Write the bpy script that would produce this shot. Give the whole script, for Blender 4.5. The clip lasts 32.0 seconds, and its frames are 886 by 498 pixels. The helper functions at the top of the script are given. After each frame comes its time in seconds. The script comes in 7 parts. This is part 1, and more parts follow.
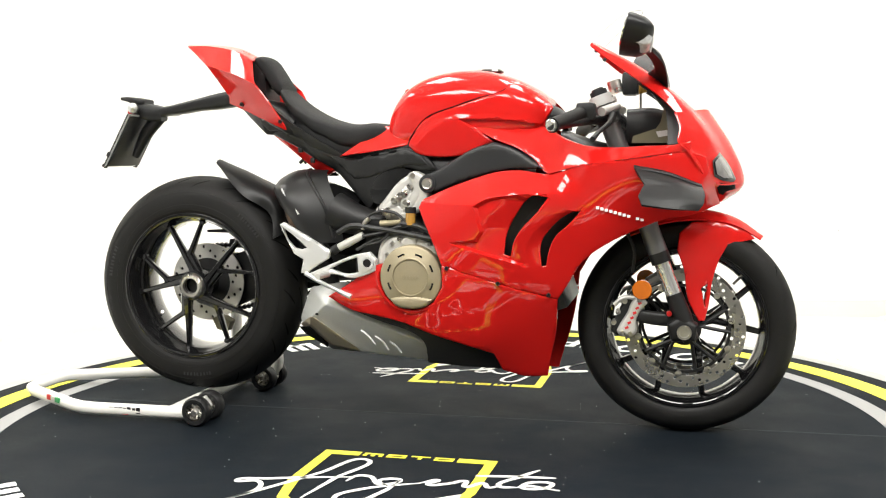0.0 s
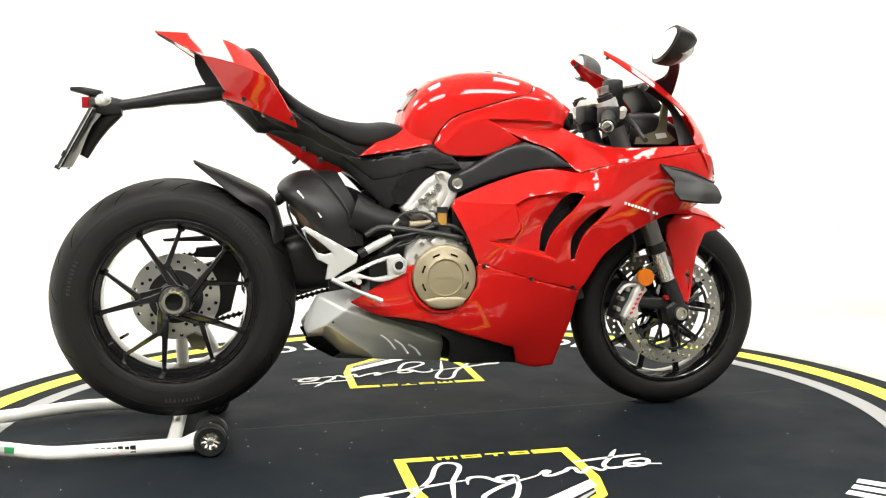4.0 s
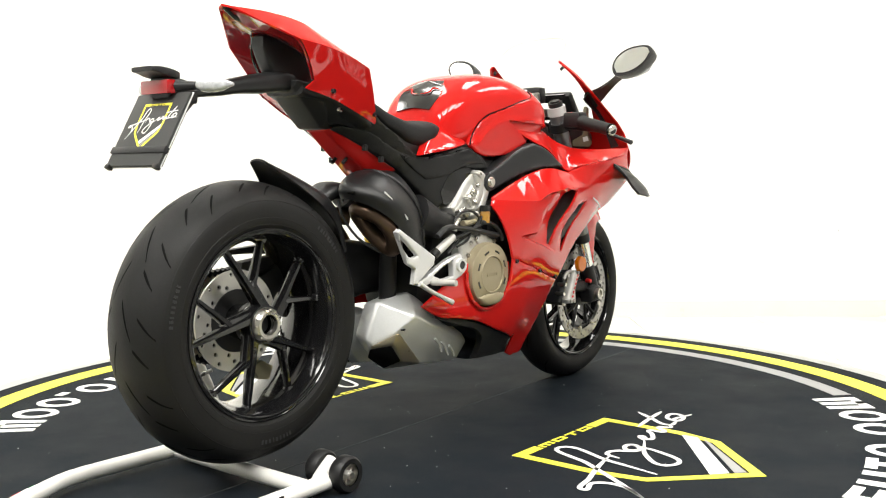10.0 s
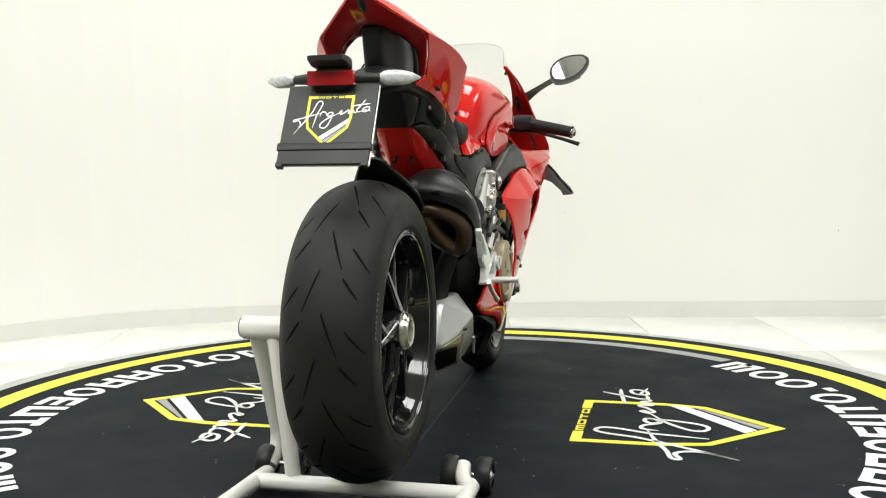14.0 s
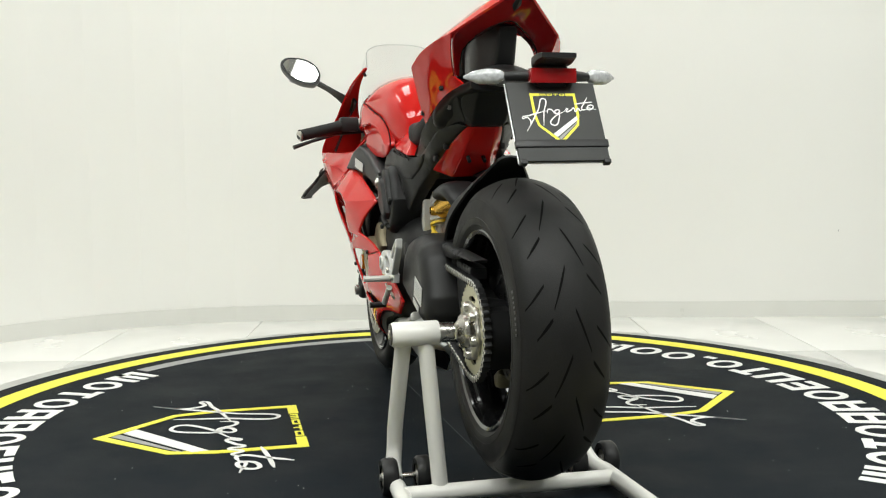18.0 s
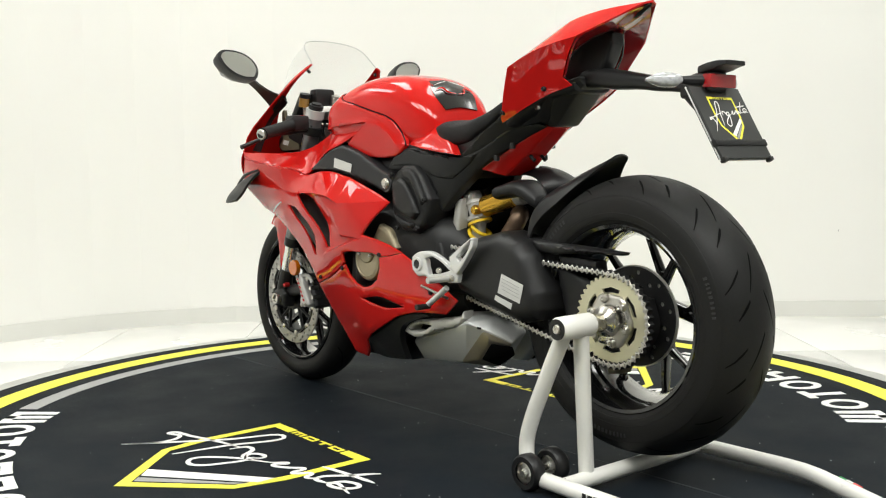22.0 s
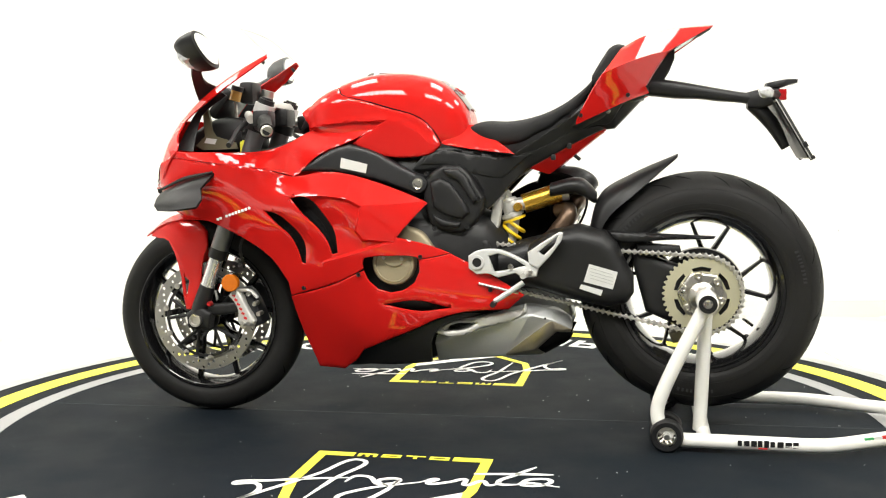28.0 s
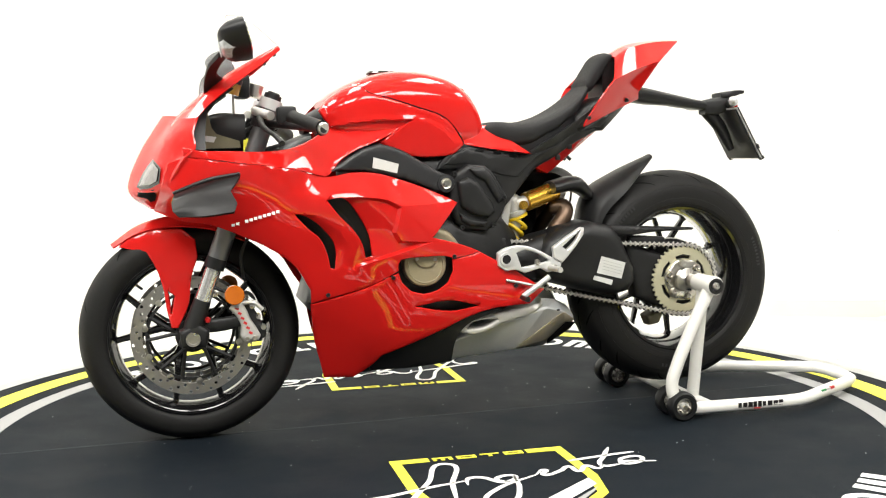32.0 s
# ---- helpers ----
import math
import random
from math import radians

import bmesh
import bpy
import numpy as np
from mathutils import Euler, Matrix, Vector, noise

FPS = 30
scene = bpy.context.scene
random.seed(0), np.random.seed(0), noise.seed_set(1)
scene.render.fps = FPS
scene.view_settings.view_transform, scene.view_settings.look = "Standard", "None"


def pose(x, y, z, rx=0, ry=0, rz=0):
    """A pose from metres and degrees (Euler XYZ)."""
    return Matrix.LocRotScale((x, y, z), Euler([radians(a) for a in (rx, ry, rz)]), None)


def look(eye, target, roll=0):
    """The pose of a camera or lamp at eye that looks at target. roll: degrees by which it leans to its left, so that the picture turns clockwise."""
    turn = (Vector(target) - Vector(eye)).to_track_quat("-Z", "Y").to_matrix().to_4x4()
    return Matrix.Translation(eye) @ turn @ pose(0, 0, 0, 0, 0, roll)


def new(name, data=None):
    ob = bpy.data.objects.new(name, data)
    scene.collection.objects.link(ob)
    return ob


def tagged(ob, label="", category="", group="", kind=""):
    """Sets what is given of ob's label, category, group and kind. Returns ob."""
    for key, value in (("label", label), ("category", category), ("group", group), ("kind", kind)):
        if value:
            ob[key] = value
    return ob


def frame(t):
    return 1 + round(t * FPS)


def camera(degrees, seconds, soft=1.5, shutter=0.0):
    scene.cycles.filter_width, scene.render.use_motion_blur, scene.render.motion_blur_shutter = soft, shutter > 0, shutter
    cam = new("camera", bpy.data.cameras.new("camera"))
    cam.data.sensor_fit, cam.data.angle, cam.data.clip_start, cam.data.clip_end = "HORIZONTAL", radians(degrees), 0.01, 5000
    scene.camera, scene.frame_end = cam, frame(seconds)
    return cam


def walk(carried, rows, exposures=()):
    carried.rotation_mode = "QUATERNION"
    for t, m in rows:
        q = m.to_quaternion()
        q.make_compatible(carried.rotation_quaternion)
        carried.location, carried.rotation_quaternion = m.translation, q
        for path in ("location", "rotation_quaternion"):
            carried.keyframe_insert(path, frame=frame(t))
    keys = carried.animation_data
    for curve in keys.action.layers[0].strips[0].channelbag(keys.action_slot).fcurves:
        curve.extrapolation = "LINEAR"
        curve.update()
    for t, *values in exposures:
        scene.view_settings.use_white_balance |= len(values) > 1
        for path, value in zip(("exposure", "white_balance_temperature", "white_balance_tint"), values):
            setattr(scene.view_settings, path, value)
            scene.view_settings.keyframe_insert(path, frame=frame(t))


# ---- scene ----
from mathutils import geometry

SECONDS = 32.0
TURN, START = 6.5496, -15.447      # degrees a second, degrees at the start


def turn_rows():
    """The slow even turn of the table, which everything on it shares."""
    times = [0.0, 0.1] + [0.5 * i for i in range(1, 64)] + [31.9, 32.0]
    return [(t, pose(0, 0, 0, 0, 0, START + TURN * t)) for t in times]


# ---- camera: it stands still before the turning table ----
cam = camera(48.17, SECONDS, soft=1.15)
EYE = Vector((0.0, -2.936, 0.7735))
PITCH, YAW = radians(5.24), radians(0.3227)
AIM = EYE + Vector((math.sin(YAW) * math.cos(PITCH), math.cos(YAW) * math.cos(PITCH), -math.sin(PITCH)))
STILL = look(EYE, AIM, -0.715)
walk(cam, [(0.0, STILL), (SECONDS, STILL)], exposures=[(0.0, 0.0, 6560, 9), (9.0, 0.0, 6560, 9), (13.0, -0.48, 6440, 6), (16.5, -0.74, 6360, 4), (19.0, -0.82, 6360, 4), (21.0, -0.72, 6400, 5), (24.0, -0.42, 6470, 7), (28.0, -0.03, 6600, 8), (32.0, 0.0, 6560, 9)])

# ---- light ----
world = bpy.data.worlds.new("world")
scene.world = world
world.use_nodes = True
world.node_tree.nodes["Background"].inputs[0].default_value = (1, 1, 1, 1)
world.node_tree.nodes["Background"].inputs[1].default_value = 0.05


def area_lamp(x, y, z, sx, sy, watts):
    data = bpy.data.lights.new("ceiling_lamp", "AREA")
    data.shape, data.size, data.size_y, data.energy = "RECTANGLE", sx, sy, watts
    data.color = (1.0, 0.98, 0.945)
    ob = new("ceiling_lamp", data)
    ob.location = (x, y, z)
    return ob


CEILING = 3.0
PANELS = [(px, py) for px in (-2.4, -0.8, 0.8, 2.4) for py in (-2.5, 0.6)]
WIDE = {-2.5: 1.16, 0.6: 0.56}
for lx, ly in PANELS:
    area_lamp(lx, ly, CEILING - 0.045, WIDE[ly], 1.16, 74.0 if ly < -2 else 25.0)


# ---- materials ----
def material(name, color, rough=0.5, metal=0.0, coat=0.0, grain=0.0, grain_scale=200.0, bump=0.0, bump_scale=300.0, stain=0.0, stain_scale=6.0, rough_var=0.08, spec=0.5, coat_rough=0.03, coat_ior=1.5):
    """A principled surface whose colour and gloss vary at two scales, with fine relief."""
    m = bpy.data.materials.new(name)
    m.use_nodes = True
    nt = m.node_tree
    b = nt.nodes["Principled BSDF"]
    b.inputs["Metallic"].default_value = metal
    b.inputs["Coat Weight"].default_value = coat
    b.inputs["Coat Roughness"].default_value = coat_rough
    b.inputs["Coat IOR"].default_value = coat_ior
    b.inputs["Specular IOR Level"].default_value = spec
    co = nt.nodes.new("ShaderNodeTexCoord")
    big, fine = nt.nodes.new("ShaderNodeTexNoise"), nt.nodes.new("ShaderNodeTexNoise")
    big.inputs["Scale"].default_value, fine.inputs["Scale"].default_value = stain_scale, grain_scale
    big.inputs["Detail"].default_value, fine.inputs["Detail"].default_value = 5, 2
    for n in (big, fine):
        nt.links.new(co.outputs["Object"], n.inputs["Vector"])
    add = nt.nodes.new("ShaderNodeMath")
    add.operation = "MULTIPLY_ADD"
    add.inputs[1].default_value, add.inputs[2].default_value = 2 * stain, 1.0 - stain - grain
    nt.links.new(big.outputs["Fac"], add.inputs[0])
    add2 = nt.nodes.new("ShaderNodeMath")
    add2.operation = "MULTIPLY_ADD"
    add2.inputs[1].default_value = 2 * grain
    nt.links.new(fine.outputs["Fac"], add2.inputs[0])
    nt.links.new(add.outputs[0], add2.inputs[2])
    mul = nt.nodes.new("ShaderNodeVectorMath")
    mul.operation = "SCALE"
    mul.inputs[0].default_value = color
    nt.links.new(add2.outputs[0], mul.inputs["Scale"])
    nt.links.new(mul.outputs[0], b.inputs["Base Color"])
    rm = nt.nodes.new("ShaderNodeMapRange")
    rm.inputs["From Min"].default_value, rm.inputs["From Max"].default_value = 0.3, 0.7
    rm.inputs["To Min"].default_value, rm.inputs["To Max"].default_value = max(0.01, rough - rough_var), min(1.0, rough + rough_var)
    nt.links.new(big.outputs["Fac"], rm.inputs["Value"])
    nt.links.new(rm.outputs[0], b.inputs["Roughness"])
    if bump:
        bn, bt = nt.nodes.new("ShaderNodeBump"), nt.nodes.new("ShaderNodeTexNoise")
        bt.inputs["Scale"].default_value, bt.inputs["Detail"].default_value = bump_scale, 3
        nt.links.new(co.outputs["Object"], bt.inputs["Vector"])
        bn.inputs["Strength"].default_value, bn.inputs["Distance"].default_value = bump, 0.002
        nt.links.new(bt.outputs["Fac"], bn.inputs["Height"])
        nt.links.new(bn.outputs[0], b.inputs["Normal"])
    return m


def clear_material(name, color, rough=0.03, ior=1.45, alpha=None):
    m = bpy.data.materials.new(name)
    m.use_nodes = True
    b = m.node_tree.nodes["Principled BSDF"]
    b.inputs["Base Color"].default_value = (*color, 1)
    b.inputs["Roughness"].default_value = rough
    b.inputs["IOR"].default_value = ior
    if alpha is None:
        b.inputs["Transmission Weight"].default_value = 1.0
    else:
        b.inputs["Alpha"].default_value = alpha
    return m


RED = material("red_paint", (0.57, 0.012, 0.010), 0.5, coat=1.0, stain=0.03, grain=0.01, coat_rough=0.010, coat_ior=1.48, spec=0.0)
# near-black that puts the shade of cuts, gaps and openings into colour
DEEP_SHADE = material("deep_shade_black", (0.003, 0.003, 0.003), 0.9, spec=0.1)
BLACK = material("black_plastic", (0.0098, 0.0098, 0.0102), 0.44, spec=0.38, grain=0.12, bump=0.12, bump_scale=900, stain=0.12)
SATIN = material("satin_dark_grey", (0.015, 0.0155, 0.017), 0.42, grain=0.06, stain=0.10)
GLOSS_BLACK = material("gloss_black_paint", (0.007, 0.007, 0.0075), 0.16, coat=0.8, stain=0.15, coat_rough=0.03, coat_ior=1.42, spec=0.3)
RUBBER = material("tyre_rubber", (0.0090, 0.0088, 0.0085), 0.58, spec=0.25, grain=0.2, bump=0.2, bump_scale=420, stain=0.45, stain_scale=7, rough_var=0.12)
SEAT = material("seat_cover", (0.012, 0.012, 0.0125), 0.75, spec=0.3, grain=0.25, grain_scale=700, bump=0.3, bump_scale=900, stain=0.1)
ALLOY = material("cast_aluminium", (0.58, 0.57, 0.54), 0.50, metal=0.5, grain=0.08, bump=0.12, bump_scale=700, stain=0.10, stain_scale=14)
SILVER = material("silver_paint", (0.68, 0.68, 0.67), 0.32, metal=0.40, grain=0.03, stain=0.05)
BRUSHED = material("silencer_steel", (0.62, 0.63, 0.62), 0.42, metal=0.45, grain=0.05, stain=0.10, stain_scale=10)
STEEL = material("brushed_steel", (0.56, 0.54, 0.50), 0.30, metal=1.0, grain=0.10, stain=0.10, stain_scale=20)
CHROME = material("polished_chrome", (0.80, 0.80, 0.79), 0.14, metal=0.8, rough_var=0.03, stain=0.03)
FRONT_DISC = material("front_disc_steel", (0.34, 0.33, 0.31), 0.32, metal=0.85, grain=0.15, grain_scale=900, stain=0.10)
DISC = material("disc_steel", (0.60, 0.585, 0.55), 0.36, metal=0.65, grain=0.15, grain_scale=900, stain=0.10)
BRONZE = material("bronze_engine_paint", (0.34, 0.29, 0.19), 0.45, metal=0.35, grain=0.06, stain=0.08)
CHAIN = material("chain_steel", (0.66, 0.64, 0.60), 0.32, metal=0.7, grain=0.10, stain=0.12, stain_scale=30)
FORK = material("fork_grey", (0.20, 0.20, 0.205), 0.34, metal=0.7, stain=0.06)
GOLD = material("gold_anodised", (0.72, 0.42, 0.06), 0.28, metal=0.9, stain=0.06)
YELLOW_SPRING = material("yellow_spring", (0.80, 0.55, 0.02), 0.4, stain=0.06)
PIPE = material("heated_exhaust_pipe", (0.11, 0.072, 0.048), 0.36, metal=0.75, stain=0.4, stain_scale=16)
TITAN = material("exhaust_tip_steel", (0.50, 0.44, 0.34), 0.33, metal=0.9, stain=0.2, stain_scale=12)
OLIVE = material("olive_alloy", (0.16, 0.145, 0.09), 0.5, metal=0.3, stain=0.08)
WHITE_STAND = material("white_stand_enamel", (0.78, 0.77, 0.73), 0.35, grain=0.02, stain=0.06, stain_scale=9, coat=0.3)
MAT = material("dark_mat", (0.0062, 0.0094, 0.0132), 0.66, spec=0.09, grain=0.35, grain_scale=420, bump=0.25, bump_scale=600, stain=0.26, stain_scale=4.5, rough_var=0.08)
YELLOW = material("yellow_print", (0.86, 0.80, 0.06), 0.55, grain=0.04, stain=0.05)
WHITE_PRINT = material("white_print", (0.82, 0.82, 0.80), 0.55, grain=0.04, stain=0.05)
GREY_PRINT = material("grey_print", (0.33, 0.33, 0.33), 0.55, grain=0.05, stain=0.06)
RIM_METAL = material("platform_metal", (0.50, 0.50, 0.48), 0.45, metal=0.3, stain=0.35, stain_scale=14, grain=0.1)
UNSEEN_WALL = material("unseen_wall_grey", (0.45, 0.45, 0.44), 0.7, stain=0.04, stain_scale=1.3)
SEAM = material("mat_seam", (0.035, 0.040, 0.046), 0.8)
WALL = material("white_wall_paint", (0.86, 0.855, 0.82), 0.6, stain=0.015, stain_scale=1.3, bump=0.04, bump_scale=120)
TILE = material("white_floor_tile", (0.80, 0.795, 0.765), 0.22, stain=0.03, stain_scale=2.0)
UNSEEN_DIM_TILE = material("unseen_dim_tile", (0.10, 0.10, 0.098), 0.35, stain=0.05, stain_scale=2.0)
GROUT = material("tile_joint", (0.52, 0.51, 0.48), 0.8)
SKIRT = material("white_skirting", (0.74, 0.74, 0.70), 0.35, stain=0.04)
ORANGE = material("orange_reflector", (0.62, 0.15, 0.004), 0.12, coat=1.0, stain=0.08, stain_scale=60)
RED_LENS = material("red_lens", (0.32, 0.004, 0.006), 0.10, coat=1.0, stain=0.12, stain_scale=50)
CLEAR_LENS = material("clear_lens", (0.46, 0.47, 0.48), 0.10, coat=1.0, stain=0.55, stain_scale=110)
HEAD_LENS = material("headlight_lens", (0.15, 0.14, 0.14), 0.08, coat=1.0, stain=0.5, stain_scale=50)
MIRROR = material("mirror_glass", (0.88, 0.89, 0.88), 0.02, metal=1.0, rough_var=0.0)
SCREEN = clear_material("windscreen", (0.75, 0.77, 0.77), 0.02, 1.3, 0.05)
PAPER = material("white_label_film", (0.60, 0.60, 0.58), 0.35, stain=0.04)
GREY_INK = material("grey_ink", (0.30, 0.30, 0.30), 0.5)
BRAKE_HOSE = material("rubber_hose", (0.018, 0.018, 0.018), 0.5, grain=0.1)
AMBER = material("amber_fluid", (0.42, 0.22, 0.04), 0.15, coat=0.8)
RED_ANO = material("red_anodised", (0.55, 0.02, 0.02), 0.3, metal=0.6)
GREEN_INK = material("green_ink", (0.02, 0.30, 0.08), 0.5)
RED_INK = material("red_ink", (0.60, 0.02, 0.02), 0.5)
PLATE = material("matt_black_sign", (0.030, 0.031, 0.030), 0.6, stain=0.08)
LAMP_GLOW = bpy.data.materials.new("lamp_glow")
LAMP_GLOW.use_nodes = True
LAMP_GLOW.node_tree.nodes["Principled BSDF"].inputs["Emission Color"].default_value = (1, 0.98, 0.94, 1)
LAMP_GLOW.node_tree.nodes["Principled BSDF"].inputs["Emission Strength"].default_value = 4.0


def dust(m, scale, size, color):
    """Small light specks strewn over a surface."""
    nt = m.node_tree
    bsdf = nt.nodes["Principled BSDF"]
    old = bsdf.inputs["Base Color"].links[0].from_socket
    co, vo, th, mix = (nt.nodes.new(k) for k in ("ShaderNodeTexCoord", "ShaderNodeTexVoronoi", "ShaderNodeMath", "ShaderNodeMix"))
    pick, both = nt.nodes.new("ShaderNodeMath"), nt.nodes.new("ShaderNodeMath")
    vo.inputs["Scale"].default_value = scale
    th.operation, th.inputs[1].default_value = "LESS_THAN", size * scale
    pick.operation, pick.inputs[1].default_value = "GREATER_THAN", 0.86
    both.operation = "MULTIPLY"
    nt.links.new(co.outputs["Object"], vo.inputs["Vector"])
    nt.links.new(vo.outputs["Distance"], th.inputs[0])
    nt.links.new(vo.outputs["Color"], pick.inputs[0])
    nt.links.new(th.outputs[0], both.inputs[0])
    nt.links.new(pick.outputs[0], both.inputs[1])
    mix.data_type = "RGBA"
    nt.links.new(both.outputs[0], mix.inputs["Factor"])
    nt.links.new(old, mix.inputs[6])
    mix.inputs[7].default_value = color
    nt.links.new(mix.outputs[2], bsdf.inputs["Base Color"])


dust(MAT, 24.0, 0.0014, (0.075, 0.08, 0.085, 1))

# ---- mesh helpers ----
def mesh_of(name, bm, mat, crease=38):
    bmesh.ops.recalc_face_normals(bm, faces=bm.faces[:])
    for f in bm.faces:
        f.smooth = True
    limit = radians(crease)
    for e in bm.edges:
        if len(e.link_faces) == 2 and e.calc_face_angle(0) > limit:
            e.smooth = False
    me = bpy.data.meshes.new(name)
    bm.to_mesh(me)
    bm.free()
    me.materials.append(mat)
    return me


def part(name, bm, mat, parent=None, label="", crease=38):
    """One mesh object under a thing or a part."""
    ob = new(name, mesh_of(name, bm, mat, crease))
    ob.parent = parent
    if label:
        tagged(ob, label)
    return ob


def thing(name, label, category, group="", kind=""):
    return tagged(new(name), label, category, group, kind)


def merge(*bms):
    out = bmesh.new()
    for b in bms:
        me = bpy.data.meshes.new("join")
        b.to_mesh(me)
        b.free()
        out.from_mesh(me)
        bpy.data.meshes.remove(me)
    return out


def moved(bm, m):
    bmesh.ops.transform(bm, matrix=m, verts=bm.verts[:])
    return bm


def box(cx, cy, cz, sx, sy, sz, bevel=0.0, m=None):
    bm = bmesh.new()
    bmesh.ops.create_cube(bm, size=1.0, matrix=Matrix.Diagonal((sx, sy, sz, 1)))
    if bevel:
        bmesh.ops.bevel(bm, geom=bm.edges[:], offset=bevel, segments=2, profile=0.6, affect="EDGES")
    if m is not None:
        bmesh.ops.transform(bm, matrix=m, verts=bm.verts[:])
    bmesh.ops.translate(bm, vec=(cx, cy, cz), verts=bm.verts[:])
    return bm


def spline(pts, n=6, closed=False, sharp=52):
    """A smooth line through points that keeps its sharp corners."""
    p = [Vector(q) for q in pts]
    k = len(p)
    out = []
    last = k if closed else k - 1

    def tangents(i):
        if not closed and (i == 0 or i == k - 1):
            d = (p[1] - p[0]) if i == 0 else (p[-1] - p[-2])
            return d, d
        a, b = p[i] - p[i - 1], p[(i + 1) % k] - p[i]
        if a.length < 1e-9 or b.length < 1e-9 or a.angle(b, 0) > radians(sharp):
            return a, b
        d = (a / a.length + b / b.length)
        d.normalize()
        return d * a.length, d * b.length
    for i in range(last):
        j = (i + 1) % k
        t0, t1 = tangents(i)[1], tangents(j)[0]
        for s in range(n):
            u = s / n
            out.append((2 * u**3 - 3 * u**2 + 1) * p[i] + (u**3 - 2 * u**2 + u) * t0 + (-2 * u**3 + 3 * u**2) * p[j] + (u**3 - u**2) * t1)
    if not closed:
        out.append(p[-1])
    return out


def tube(pts, r, seg=10, smooth=True, closed=False, caps=True, n=6):
    """A round bar or pipe along points; r is a radius or one per point."""
    path = spline(pts, n, closed, 120) if smooth and len(pts) > 2 else [Vector(q) for q in pts]
    k = len(path)
    rs = [r] * k if not isinstance(r, (list, tuple)) else [float(np.interp(i / (k - 1), np.linspace(0, 1, len(r)), r)) for i in range(k)]
    bm = bmesh.new()
    rings, up = [], None
    for i, q in enumerate(path):
        if closed:
            d = path[(i + 1) % k] - path[i - 1]
        else:
            d = path[min(i + 1, k - 1)] - path[max(i - 1, 0)]
        d.normalize()
        if up is None:
            up = Vector((0, 0, 1)) if abs(d.z) < 0.9 else Vector((1, 0, 0))
        side = d.cross(up).normalized()
        up = side.cross(d).normalized()
        rings.append([bm.verts.new(q + rs[i] * (math.cos(a) * side + math.sin(a) * up)) for a in (2 * math.pi * s / seg for s in range(seg))])
    for i in range(k if closed else k - 1):
        a, b = rings[i], rings[(i + 1) % k]
        for s in range(seg):
            bm.faces.new((a[s], a[(s + 1) % seg], b[(s + 1) % seg], b[s]))
    if caps and not closed:
        bm.faces.new(rings[0]), bm.faces.new(rings[-1])
    return bm


def lathe(profile, seg=48, m=None, closed=False):
    """A turned shape: (radius, along y) points round the y axis."""
    bm = bmesh.new()
    rings = []
    for r, y in profile:
        if r < 1e-5:
            rings.append([bm.verts.new((0, y, 0))])
        else:
            rings.append([bm.verts.new((r * math.cos(a), y, r * math.sin(a))) for a in (2 * math.pi * s / seg for s in range(seg))])
    pairs = list(zip(rings, rings[1:])) + ([(rings[-1], rings[0])] if closed else [])
    for a, b in pairs:
        for s in range(seg):
            t = (s + 1) % seg
            if len(a) == 1 and len(b) == 1:
                continue
            if len(a) == 1:
                bm.faces.new((a[0], b[t], b[s]))
            elif len(b) == 1:
                bm.faces.new((a[s], a[t], b[0]))
            else:
                bm.faces.new((a[s], a[t], b[t], b[s]))
    if m is not None:
        bmesh.ops.transform(bm, matrix=m, verts=bm.verts[:])
    return bm


def turned(x, y, z, profile, seg=40):
    return lathe(profile, seg, Matrix.Translation((x, y, z)))


def rod(a, b, r, seg=12, r2=None):
    return tube([a, b], [r, r if r2 is None else r2], seg, smooth=False)


def inside(poly, x, z):
    hit, j = False, len(poly) - 1
    for i in range(len(poly)):
        (xi, zi), (xj, zj) = poly[i][:2], poly[j][:2]
        if (zi > z) != (zj > z) and x < (xj - xi) * (z - zi) / (zj - zi) + xi:
            hit = not hit
        j = i
    return hit


